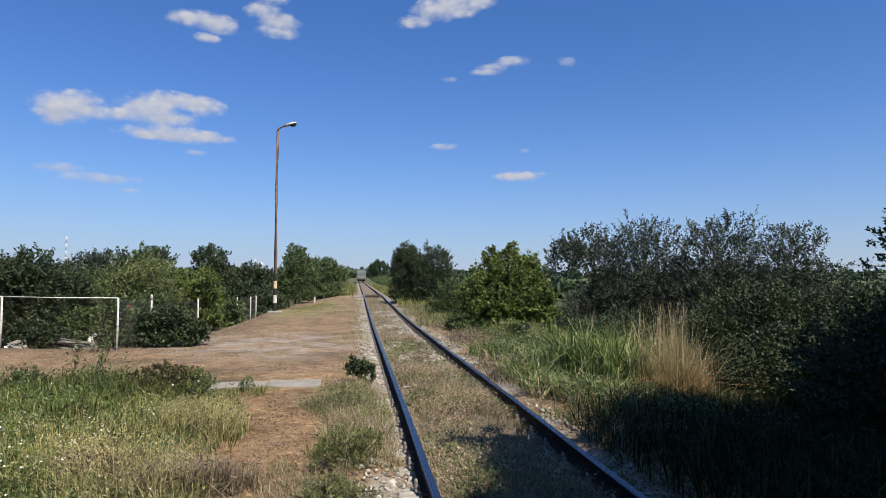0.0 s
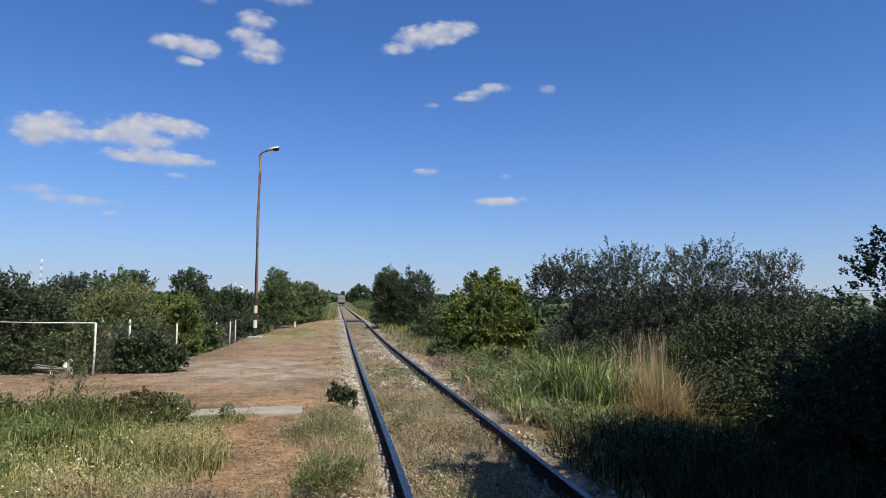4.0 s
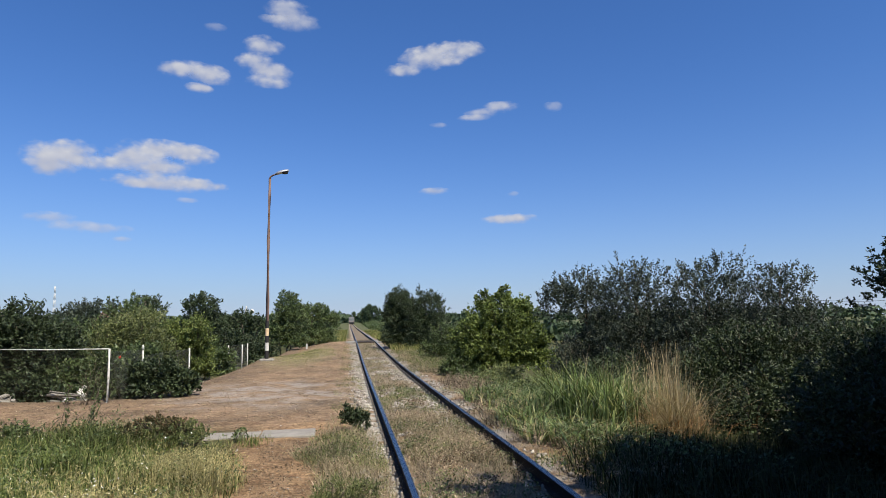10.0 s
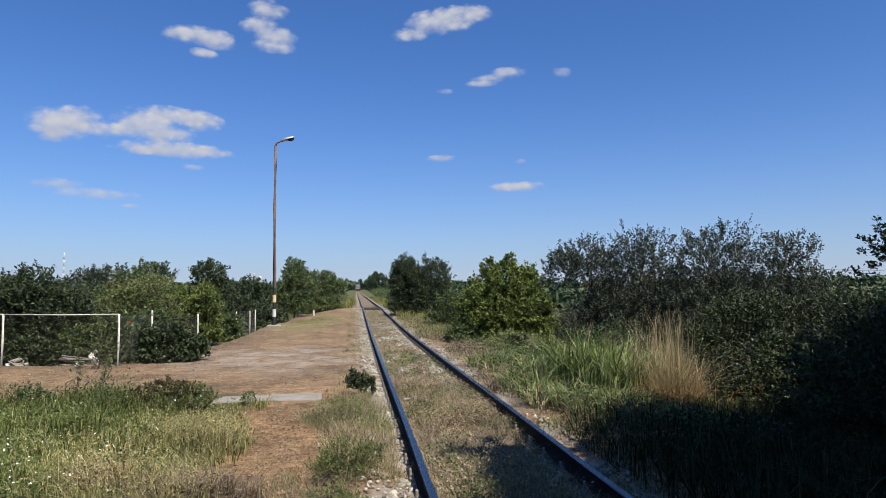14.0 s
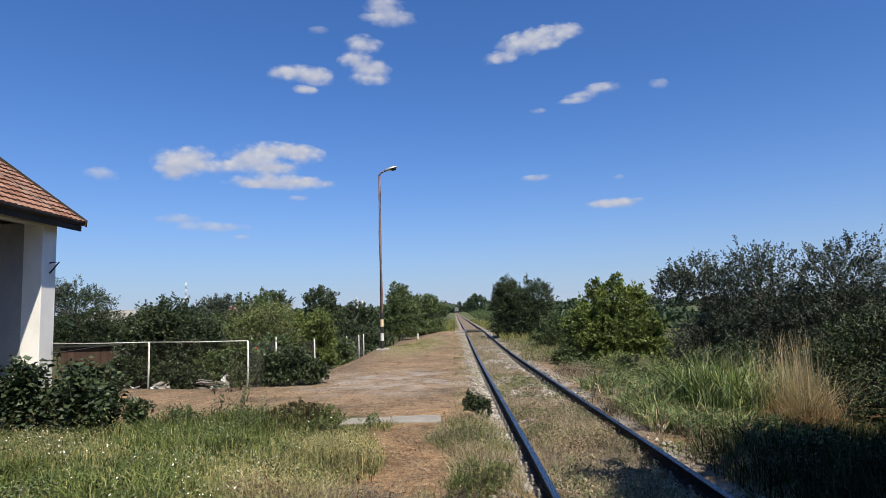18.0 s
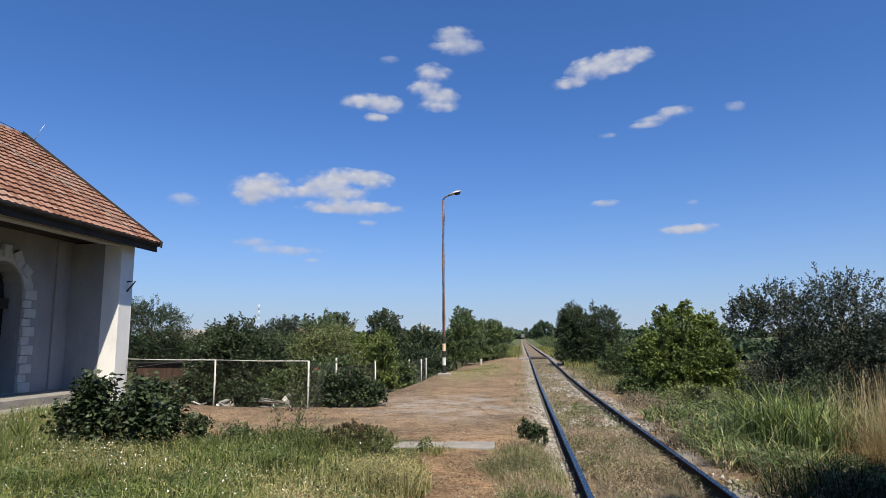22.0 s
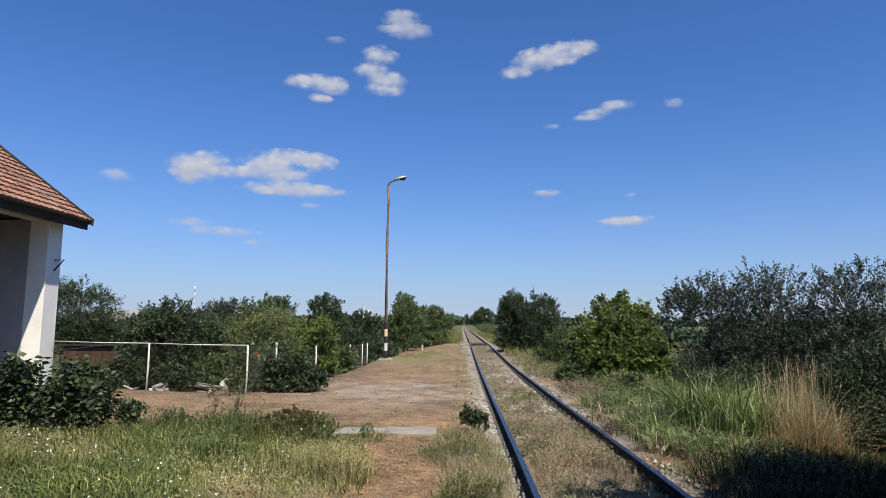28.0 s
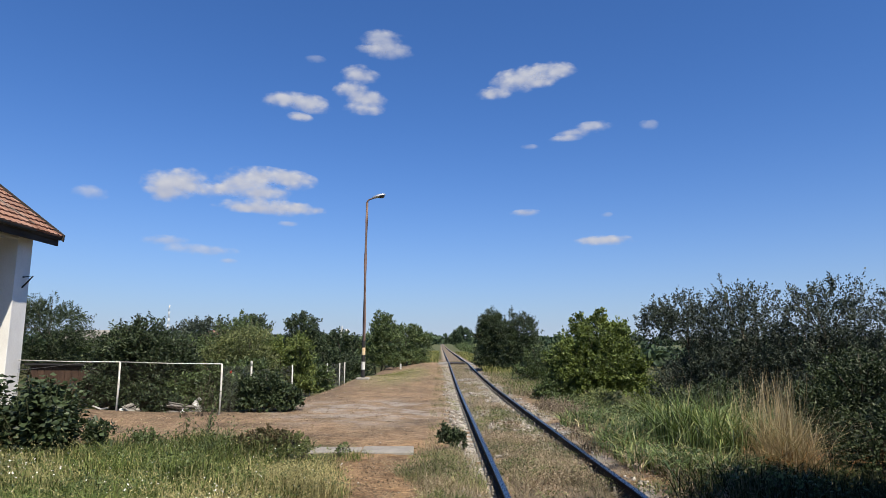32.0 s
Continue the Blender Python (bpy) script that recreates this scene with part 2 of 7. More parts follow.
RAIL_HEAD = grained("rail_polished_top", (0.052, 0.062, 0.082), (0.12, 0.132, 0.155), 3, 0.28, 1.0, 0.05, 40, 0.5, (8, 0.3, 1))
FASTENING = grained("dusty_pale_fastening", (0.12, 0.105, 0.09), (0.36, 0.33, 0.29), 9, 0.85, 0.1, 0.5, 70)
OLD_BOARD = grained("grey_old_boards", (0.1, 0.092, 0.08), (0.27, 0.25, 0.225), 9, 0.9, 0, 0.7, 70, 0.2, (0.3, 2, 2))
SLEEPER = grained("weathered_sleeper", (0.2, 0.185, 0.16), (0.4, 0.375, 0.33), 9, 0.9, 0, 0.7, 70, 0.2, (0.3, 2, 2))


def stone_material():
    """Broken stone, each piece with a tone of its own."""
    m, t, b = material("ballast_stone", 0.9, 0, 0.2)
    geo = t.nodes.new("ShaderNodeNewGeometry")
    fine = noise_tex(t, 60, 4, 0.65, place(t))
    tone = ramp(t, geo.outputs["Random Per Island"], [(0.0, (0.11, 0.097, 0.082)), (0.45, (0.31, 0.285, 0.25)), (1.0, (0.56, 0.525, 0.47))])
    t.links.new(mixed(t, 1.0, tone, ramp(t, fine, [(0.35, (0.65, 0.63, 0.6)), (0.65, (1.1, 1.1, 1.1))]), "MULTIPLY"), b.inputs["Base Color"])
    bump(t, b, fine, 0.5, 0.008)
    return m


STONE = stone_material()
CONCRETE = grained("weathered_concrete", (0.16, 0.148, 0.13), (0.31, 0.29, 0.255), 4, 0.9, 0, 0.5, 55, 0.2)
WHITE_PAINT = grained("flaking_white_paint", (0.34, 0.325, 0.29), (0.72, 0.71, 0.67), 9, 0.6, 0, 0.3, 90)
POLE_RUST = grained("rusty_pole_paint", (0.06, 0.035, 0.028), (0.3, 0.2, 0.16), 3.5, 0.75, 0.1, 0.5, 40, 0.3, (1, 1, 0.4))
YELLOW_PAINT = grained("faded_yellow_paint", (0.5, 0.35, 0.19), (0.72, 0.56, 0.36), 9, 0.7, 0, 0.2, 60)
BLACK_PAINT = grained("black_paint", (0.012, 0.012, 0.012), (0.035, 0.032, 0.03), 9, 0.7, 0, 0.2, 60)
ALUMINIUM = grained("grey_lamp_metal", (0.4, 0.41, 0.42), (0.62, 0.63, 0.64), 6, 0.45, 0.7, 0.1, 60)
GALVANISED = grained("galvanised_wire", (0.12, 0.115, 0.11), (0.26, 0.25, 0.24), 9, 0.5, 0.7, 0.1, 60)
PLASTER = grained("whitewashed_plaster", (0.62, 0.61, 0.58), (0.78, 0.77, 0.74), 1.6, 0.9, 0, 0.35, 30, 0.2, (1, 1, 0.6))
# Wall greyer than the trim; both tones also darkened for the porch shade.
PLASTER_GREY = grained("shade_darkened_grey_plaster", (0.215, 0.212, 0.214), (0.35, 0.347, 0.35), 1.2, 0.9, 0, 0.35, 30, 0.2, (1, 1, 0.5))
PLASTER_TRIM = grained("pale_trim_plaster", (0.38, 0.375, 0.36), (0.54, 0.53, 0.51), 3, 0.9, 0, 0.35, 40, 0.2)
DOOR_BROWN = grained("brown_boards", (0.035, 0.022, 0.017), (0.1, 0.062, 0.045), 5, 0.85, 0, 0.4, 50, 0.2, (1, 1, 0.3))
DARK_WOOD = grained("dark_weathered_timber", (0.02, 0.017, 0.015), (0.06, 0.05, 0.043), 6, 0.85, 0, 0.5, 50, 0.2, (1, 0.2, 1))
DOOR_WOOD = grained("dark_brown_door", (0.007, 0.004, 0.004), (0.02, 0.011, 0.009), 6, 0.6, 0, 0.3, 50, 0.3, (1, 1, 0.2))
BRICK = grained("yellow_chimney_brick", (0.3, 0.23, 0.12), (0.52, 0.42, 0.25), 5, 0.9, 0, 0.5, 50, 0.2, (1, 1, 1), 0.01, 0.5)
MORTAR = grained("dark_mortar", (0.07, 0.06, 0.045), (0.16, 0.14, 0.11), 8, 0.95, 0, 0.5, 60, 0.2)
LEAD = grained("dark_roof_flashing", (0.03, 0.03, 0.032), (0.08, 0.08, 0.08), 6, 0.6, 0.5, 0.2, 50)
TRAIN_GREY = grained("railcar_grey_paint", (0.13, 0.135, 0.13), (0.22, 0.225, 0.22), 1.5, 0.5, 0, 0.1, 20)
TRAIN_PANE = grained("railcar_dusty_panes", (0.1, 0.11, 0.115), (0.16, 0.17, 0.175), 2, 0.3, 0, 0.05, 20)
TRAIN_DARK = grained("railcar_dark_frame", (0.02, 0.02, 0.022), (0.06, 0.06, 0.06), 3, 0.7, 0.2, 0.2, 20)
TIN_RED = grained("red_enamel", (0.5, 0.04, 0.02), (0.75, 0.09, 0.04), 8, 0.5, 0, 0.1, 60)
WITHERED = leafy("withered_brown", (0.07, 0.035, 0.02), (0.22, 0.12, 0.07), 0.15, 0.8)
WEED_BROWN = leafy("brown_green_weed", (0.035, 0.034, 0.018), (0.13, 0.125, 0.06), 0.2, 0.65, (0.16, 0.09, 0.05), 0.2)
REED_RUST = leafy("rust_brown_reed", (0.22, 0.1, 0.045), (0.6, 0.35, 0.17), 0.2, 0.75, None, 0.15)
GREEN_STEM = grained("dark_green_stem", (0.02, 0.025, 0.012), (0.06, 0.062, 0.03), 14, 0.8, 0, 0.4, 70, 0.2)
RUST_WIRE = grained("rusted_wire", (0.02, 0.016, 0.013), (0.07, 0.052, 0.042), 9, 0.8, 0.2, 0.1, 60)
PETAL = grained("white_petals", (0.75, 0.75, 0.72), (0.9, 0.9, 0.87), 20, 0.7, 0, 0.1, 80)


def tile_material():
    m, t, b = material("clay_roof_tile", 0.88, 0, 0.2)
    info = t.nodes.new("ShaderNodeObjectInfo")
    geo = t.nodes.new("ShaderNodeNewGeometry")
    one = calc(t, "FRACT", calc(t, "ADD", info.outputs["Random"], geo.outputs["Random Per Island"]))
    world_at = t.nodes.new("ShaderNodeNewGeometry").outputs["Position"]
    big, fine = noise_tex(t, 0.8, 5, 0.65, world_at), noise_tex(t, 18, 4, 0.7, world_at)
    tone = ramp(t, one, [(0.0, (0.17, 0.083, 0.055)), (0.5, (0.24, 0.125, 0.085)), (1.0, (0.31, 0.18, 0.13))])
    tone = mixed(t, calc(t, "MULTIPLY", step(t, big, 0.5, 0.72), 0.6), tone, (0.27, 0.22, 0.18))
    tone = mixed(t, step(t, fine, 0.56, 0.74), tone, (0.12, 0.085, 0.065))
    t.links.new(tone, b.inputs["Base Color"])
    bump(t, b, fine, 0.4, 0.01)
    return m


ROOF_TILE = tile_material()


def glass_material():
    m, t, b = material("dark_window_glass", 0.08, 0, 0.5)
    v = noise_tex(t, 2.0, 3, 0.5, place(t))
    t.links.new(ramp(t, v, [(0.3, (0.01, 0.012, 0.015)), (0.7, (0.03, 0.034, 0.04))]), b.inputs["Base Color"])
    return m


GLASS = glass_material()


# ---- lie of the land ----
RISE_Y = [-300, 26, 33, 42, 53, 206, 530, 700, 5000]
RISE_Z = [0.0, 0.0, 0.04, 0.16, 0.34, 1.05, 3.97, 5.4, 27.0]


def rise(y):
    """Height of the track bed along the line."""
    return np.interp(y, RISE_Y, RISE_Z)


def smooth(v, lo, hi):
    s = np.clip((np.asarray(v, float) - lo) / (hi - lo), 0, 1)
    return s * s * (3 - 2 * s)


def land(x, y):
    """Height of the ground sheet at a place."""
    x, y = np.asarray(x, float), np.asarray(y, float)
    z = rise(y)
    z = z + 0.16 * smooth(y, 24, 34) * (1 - smooth(y, 50, 60)) * smooth(x, -4.6, -0.9) * (1 - smooth(x, -0.8, 0.1))
    z = z - 0.38 * smooth(-x, 1.0, 4.2) * smooth(y, 35, 46) * (1 - smooth(y, 64, 80))
    z = z - 0.75 * smooth(-x, 4.4, 6.0) * smooth(y, 19, 30) * (1 - 0.4 * smooth(y, 60, 120))
    z = z - 0.25 * smooth(-x, 5.2, 6.5) * smooth(y, 17.6, 19) * (1 - smooth(y, 28, 34)) * (1 - smooth(-x, 9, 11))
    z = z + 0.16 * smooth(-x, 7.5, 11) * (1 - smooth(y, 17, 20))
    z = z - 0.35 * smooth(x, 3.2, 6.5) * smooth(y, -20, 5) * (1 - smooth(y, 300, 600))
    z = z - 0.08 * (smooth(x, 0.1, 0.45) * (1 - smooth(x, 0.68, 0.95)) + smooth(x, 1.75, 2.0) * (1 - smooth(x, 2.2, 2.5))) * (1 - smooth(y, 48, 52) * (1 - smooth(y, 58, 62)))
    z = z + 0.012 * np.sin(x * 3.1 + 1.3 * np.sin(y * 1.7)) * np.sin(y * 2.3 + 0.7)
    return z + 0.010 * np.sin(x * 7.7 + y * 5.1) * np.sin(y * 6.3 - x * 4.2)


def ground_material():
    m, t, b = material("soil_ballast_and_turf", 0.95, 0, 0.15)
    v = place(t)
    sep = t.nodes.new("ShaderNodeSeparateXYZ")
    t.links.new(v, sep.inputs[0])
    x, y = sep.outputs[0], sep.outputs[1]
    big, mid, fine = noise_tex(t, 0.35, 4, 0.6, v), noise_tex(t, 3.0, 5, 0.65, v), noise_tex(t, 45.0, 4, 0.7, v)
    streak = noise_tex(t, 9.0, 5, 0.75, place(t, "Object", (0.7, 1.1, 1)))
    soil = ramp(t, mid, [(0.28, (0.155, 0.108, 0.072)), (0.48, (0.25, 0.182, 0.124)), (0.72, (0.35, 0.275, 0.195))])
    soil = mixed(t, calc(t, "MULTIPLY", step(t, streak, 0.5, 0.62), 0.8), soil, (0.43, 0.335, 0.225))
    swath = noise_tex(t, 5.0, 6, 0.75, place(t, "Object", (0.35, 1.5, 1)))
    soil = mixed(t, calc(t, "MULTIPLY", step(t, swath, 0.52, 0.6), 0.55), soil, (0.13, 0.082, 0.056))
    soil = mixed(t, calc(t, "MULTIPLY", step(t, noise_tex(t, 1.4, 6, 0.75, place(t, "Object", (0.6, 1.3, 1))), 0.53, 0.66), 0.35), soil, (0.12, 0.09, 0.065))
    soil = mixed(t, step(t, fine, 0.52, 0.66), soil, (0.085, 0.06, 0.042))
    grey = ramp(t, fine, [(0.3, (0.22, 0.195, 0.175)), (0.7, (0.4, 0.37, 0.33))])
    soil = mixed(t, 1.0, soil, ramp(t, noise_tex(t, 0.55, 5, 0.7, v), [(0.33, (0.5, 0.5, 0.5)), (0.6, (1.05, 1.0, 0.95))]), "MULTIPLY")
    wide_ = calc(t, "MULTIPLY", calc(t, "SUBTRACT", noise_tex(t, 0.7, 5, 0.65, v), 0.5), 5.0)
    rough_ = ramp(t, noise_tex(t, 16, 10, 0.85, place(t)), [(0.4, (0.5, 0.48, 0.46)), (0.6, (1.42, 1.38, 1.32))])
    soil = mixed(t, 1.0, soil, rough_, "MULTIPLY")
    soil = mixed(t, calc(t, "MULTIPLY", calc(t, "SUBTRACT", 1.0, step(t, calc(t, "ADD", y, wide_), 11.0, 13.5)), 0.45), soil, mixed(t, 1.0, soil, (1.12, 0.98, 0.72), "MULTIPLY"))
    dark_earth = calc(t, "MULTIPLY", step(t, calc(t, "ADD", calc(t, "MULTIPLY", x, -1.0), wide_), 3.0, 4.6), step(t, y, 16.0, 19.0))
    soil = mixed(t, calc(t, "MULTIPLY", dark_earth, calc(t, "ADD", 0.35, calc(t, "MULTIPLY", step(t, swath, 0.4, 0.6), 0.5))), soil, (0.11, 0.078, 0.056))
    # worn grey patch of old tarmac on the platform
    dx, dy = calc(t, "DIVIDE", calc(t, "ADD", x, 2.2), 2.6), calc(t, "DIVIDE", calc(t, "SUBTRACT", y, 18.5), 3.6)
    spot = calc(t, "ADD", calc(t, "ADD", calc(t, "MULTIPLY", dx, dx), calc(t, "MULTIPLY", dy, dy)), calc(t, "MULTIPLY", mid, 1.1))
    soil = mixed(t, calc(t, "MULTIPLY", calc(t, "SUBTRACT", 1.0, step(t, spot, 0.7, 2.1)), calc(t, "MULTIPLY", step(t, noise_tex(t, 0.9, 6, 0.7, v), 0.4, 0.62), 0.75)), soil, grey)
    # dry turf on the mound
    mx, my = calc(t, "DIVIDE", calc(t, "ADD", x, 2.6), 2.2), calc(t, "DIVIDE", calc(t, "SUBTRACT", y, 38.0), 11.0)
    mound = calc(t, "ADD", calc(t, "ADD", calc(t, "MULTIPLY", mx, mx), calc(t, "MULTIPLY", my, my)), calc(t, "MULTIPLY", mid, 0.8))
    sward = mixed(t, step(t, streak, 0.42, 0.6), (0.15, 0.145, 0.07), (0.33, 0.26, 0.16))
    soil = mixed(t, calc(t, "MULTIPLY", calc(t, "SUBTRACT", 1.0, step(t, mound, 0.5, 1.5)), 0.8), soil, sward)
    ballast = ramp(t, fine, [(0.3, (0.12, 0.105, 0.088)), (0.7, (0.44, 0.4, 0.345))])
    wob = calc(t, "MULTIPLY", calc(t, "SUBTRACT", mid, 0.5), 0.9)
    bed = calc(t, "ABSOLUTE", calc(t, "SUBTRACT", calc(t, "ADD", x, wob), 1.34))
    on_bed = calc(t, "SUBTRACT", 1.0, step(t, bed, 1.0, 1.55))
    litter = ramp(t, mid, [(0.3, (0.085, 0.066, 0.046)), (0.7, (0.25, 0.2, 0.14))])
    soil = mixed(t, calc(t, "SUBTRACT", 1.0, step(t, bed, 0.5, 0.75)), soil, litter)
    strips = calc(t, "MULTIPLY", step(t, bed, 0.55, 0.8), calc(t, "SUBTRACT", 1.0, step(t, bed, 1.05, 1.4)))
    soil = mixed(t, calc(t, "MULTIPLY", strips, step(t, noise_tex(t, 0.8, 3, 0.6, v), 0.4, 0.55)), soil, ballast)
    turf = ramp(t, mid, [(0.3, (0.03, 0.036, 0.012)), (0.55, (0.07, 0.07, 0.026)), (0.8, (0.13, 0.105, 0.05))])
    left = step(t, calc(t, "ADD", calc(t, "MULTIPLY", x, -1.0), wob), 4.6, 6.2)
    right = step(t, calc(t, "ADD", x, wob), 2.7, 3.4)
    near = calc(t, "MULTIPLY", step(t, calc(t, "ADD", calc(t, "MULTIPLY", x, -1.0), wob), 1.4, 2.0), calc(t, "SUBTRACT", 1.0, step(t, calc(t, "ADD", calc(t, "ADD", y, wob), calc(t, "MULTIPLY", step(t, x, -9.4, -8.2), 5.5)), 16.8, 18.2)))
    far = step(t, y, 60.0, 75.0)
    beyond = calc(t, "MULTIPLY", left, step(t, y, 17.5, 19.0))
    green = calc(t, "MAXIMUM", calc(t, "MAXIMUM", beyond, right), calc(t, "MAXIMUM", near, calc(t, "MULTIPLY", far, calc(t, "SUBTRACT", 1.0, on_bed))))
    field = ramp(t, big, [(0.3, (0.05, 0.066, 0.03)), (0.7, (0.12, 0.12, 0.055))])
    turf = mixed(t, step(t, y, 70.0, 140.0), turf, field)
    t.links.new(mixed(t, green, soil, turf), b.inputs["Base Color"])
    bump(t, b, calc(t, "ADD", fine, calc(t, "MULTIPLY", mid, 1.5)), 0.7, 0.03)
    return m


GROUND = ground_material()


def axis(stops):
    """Coordinates with a pitch of their own in each stretch."""
    out = [stops[0][0]]
    for (a, pitch), (b, _) in zip(stops, stops[1:]):
        n = max(1, round((b - a) / pitch))
        out += [a + (b - a) * (k + 1) / n for k in range(n)]
    return np.array(out)


gx = axis([(-4200, 700), (-700, 90), (-160, 20), (-40, 3), (-16, 0.5), (-8, 0.2), (6, 0.4), (16, 3), (60, 20), (160, 90), (700, 700), (4200, 1)])
gy = axis([(-300, 40), (-20, 4), (0, 0.4), (3, 0.2), (22, 0.35), (40, 1.2), (70, 6), (160, 20), (700, 100), (1500, 500), (5000, 1)])
GX, GY = np.meshgrid(gx, gy)
GZ = land(GX, GY)
gv = np.stack([GX.ravel(), GY.ravel(), GZ.ravel()], 1)
nx = len(gx)
ga = (np.arange(len(gy) - 1)[:, None] * nx + np.arange(nx - 1)[None]).ravel()
gt = np.concatenate([np.stack([ga, ga + 1, ga + nx + 1], 1), np.stack([ga, ga + nx + 1, ga + nx], 1)])
ground_me = tri_mesh("ground", gv, gt, GROUND)
ground_me.polygons.foreach_set("use_smooth", np.ones(len(gt), bool))
ground = tagged(new("ground", ground_me), "dry brown earth and straw, grey ballast by the rails, turf at the sides", "ground", kind="structure")


def on(x, y):
    return float(land(x, y))

# ---- the railway track ----
RAIL_L, RAIL_R, RAIL_TOP = 0.59, 2.095, 0.13
track = thing("railway_track", "single railway track with rusty rails and polished tops in weedy ballast", "railway track", kind="structure")
SECTION = [(-0.062, -0.16), (0.062, -0.16), (0.062, -0.148), (0.010, -0.132), (0.008, -0.045), (0.034, -0.036), (0.034, -0.008), (-0.034, -0.008), (-0.034, -0.036), (-0.008, -0.045), (-0.010, -0.132), (-0.062, -0.148)]
rail_ys = axis([(-60, 5), (0, 2), (34, 1), (56, 4), (110, 12), (330, 40), (1200, 1)])


def sweep(outline, x, closed=True):
    bm = bmesh.new()
    rows = []
    for y in rail_ys:
        z = float(rise(y)) + RAIL_TOP
        side = 0.010 * math.sin(y * 0.21) if 6 < y < 60 else 0.0
        rows.append([bm.verts.new((x + side + u, y, z + w)) for u, w in outline])
    n = len(outline)
    for a, b in zip(rows, rows[1:]):
        for k in range(n if closed else n - 1):
            bm.faces.new((a[k], a[(k + 1) % n], b[(k + 1) % n], b[k]))
    bmesh.ops.recalc_face_normals(bm, faces=bm.faces)
    return bm


for rx in (RAIL_L, RAIL_R):
    rail = part("rail", sweep(SECTION, rx), RAIL_STEEL, track)
    part("rail_head", sweep([(-0.033, -0.0075), (-0.022, 0.0), (0.026, 0.0), (0.034, -0.0075)], rx), RAIL_HEAD, rail, "worn bright steel rail head")
bm = boxed(-1.25, -0.12, -0.14, 1.25, 0.12, 0.0, bevel=0.018)
bm.to_mesh(sleeper_me := bpy.data.meshes.new("sleeper"))
bm.free()
sleeper_me.materials.append(SLEEPER)
bm = boxed(-0.1, -0.07, 0, 0.1, 0.07, 0.022, bevel=0.006)
for side in (-1, 1):
    box(bm, side * 0.09 - 0.013, -0.02, 0.02, side * 0.09 + 0.013, 0.02, 0.1, bevel=0.008)
    box(bm, side * 0.07 - 0.012, -0.03, 0.02, side * 0.07 + 0.012, 0.03, 0.05, bevel=0.004)
bm.to_mesh(clip_me := bpy.data.meshes.new("rail_fastening"))
bm.free()
clip_me.materials.append(FASTENING)
rnd = random.Random(4)
for k in range(104):
    y = -3.9 + 0.62 * k + rnd.uniform(-0.03, 0.03)
    z = float(rise(y)) + RAIL_TOP - 0.175
    piece("sleeper", sleeper_me, track, pose(1.3425 + rnd.uniform(-0.05, 0.05), y, z - 0.02, 0, 0, rnd.uniform(-1.5, 1.5)))
    for rx in (RAIL_L, RAIL_R):
        piece("rail_fastening", clip_me, track, pose(rx, y, z - 0.01, 0, 0, rnd.uniform(-3, 3)))


def stones(name, spots, label, seed, low=0.018, high=0.05):
    """Loose broken stones, half sunk into the ground, as one heap."""
    rng = np.random.RandomState(seed)
    base = np.array([(1, 0, 0), (-1, 0, 0), (0, 1, 0), (0, -1, 0), (0, 0, 1), (0, 0, -1)], float)
    tri = np.array([(0, 2, 4), (2, 1, 4), (1, 3, 4), (3, 0, 4), (2, 0, 5), (1, 2, 5), (3, 1, 5), (0, 3, 5)])
    n = len(spots)
    size = (low + (high - low) * rng.rand(n, 1, 1) ** 2) * rng.uniform(0.55, 1.35, (n, 6, 1)) * np.array([1, 1, 0.55])
    turn = rng.uniform(0, 2 * np.pi, n)
    c, s = np.cos(turn)[:, None], np.sin(turn)[:, None]
    v = base[None] * size + rng.uniform(-0.3, 0.3, (n, 6, 3)) * size
    vx, vy = v[..., 0] * c - v[..., 1] * s, v[..., 0] * s + v[..., 1] * c
    z = land(spots[:, 0], spots[:, 1])
    verts = np.stack([vx + spots[:, :1], vy + spots[:, 1:2], v[..., 2] + z[:, None] + 0.01], -1).reshape(-1, 3)
    tris = (tri[None] + 6 * np.arange(n)[:, None, None]).reshape(-1, 3)
    return tagged(new(name, tri_mesh(name, verts, tris, STONE)), label, "stones", kind="stuff")


rng = np.random.RandomState(11)
sp = []
for _ in range(14000):
    y = -4.0 + 64 * rng.rand() ** 1.5
    side = rng.choice([-1, 1, 2, 3], p=[0.53, 0.05, 0.14, 0.28])
    x = {-1: RAIL_L - 0.12 - abs(rng.normal(0, 0.23)), 1: RAIL_L + 0.1 + abs(rng.normal(0, 0.16)), 2: RAIL_R - 0.12 - abs(rng.normal(0, 0.2)), 3: RAIL_R + 0.12 + abs(rng.normal(0, 0.26))}[side]
    hide = 0.0
    if side == -1:
        hide = 0.9 if 6.6 < y < 9.3 else 0.35
    elif side == 1 or (side == 2 and y < 11):
        hide = 0.8
    elif side == 3:
        hide = 0.9 if y < 7.3 else (0.75 if 9 < y < 13.5 else 0.0)
    if rng.rand() > hide and math.sin(y * 0.9 + side) + math.sin(y * 2.3 + 2 * side) > (0.1 if side == 2 else -0.4):
        sp.append((x, y))
for _ in range(7000):
    x, y = rng.uniform(0.72, RAIL_R - 0.12), 11.0 + 25 * rng.rand() ** 1.3
    if math.sin(y * 0.75 + 1.5 * x) + math.sin(y * 1.9 - 2.0 * x + 1.0) > 0.9 - 1.2 * (x - 0.72):
        sp.append((x, y))
for _ in range(330):
    sp.append((rng.uniform(0.0, 0.5) if rng.rand() < 0.8 else rng.uniform(2.2, 2.65), rng.uniform(4.9, 6.7) if rng.rand() < 0.7 else rng.uniform(7.4, 8.4)))
stones("ballast_stones", np.array(sp), "pale grey broken ballast stones along the rails", 12, 0.014, 0.058)
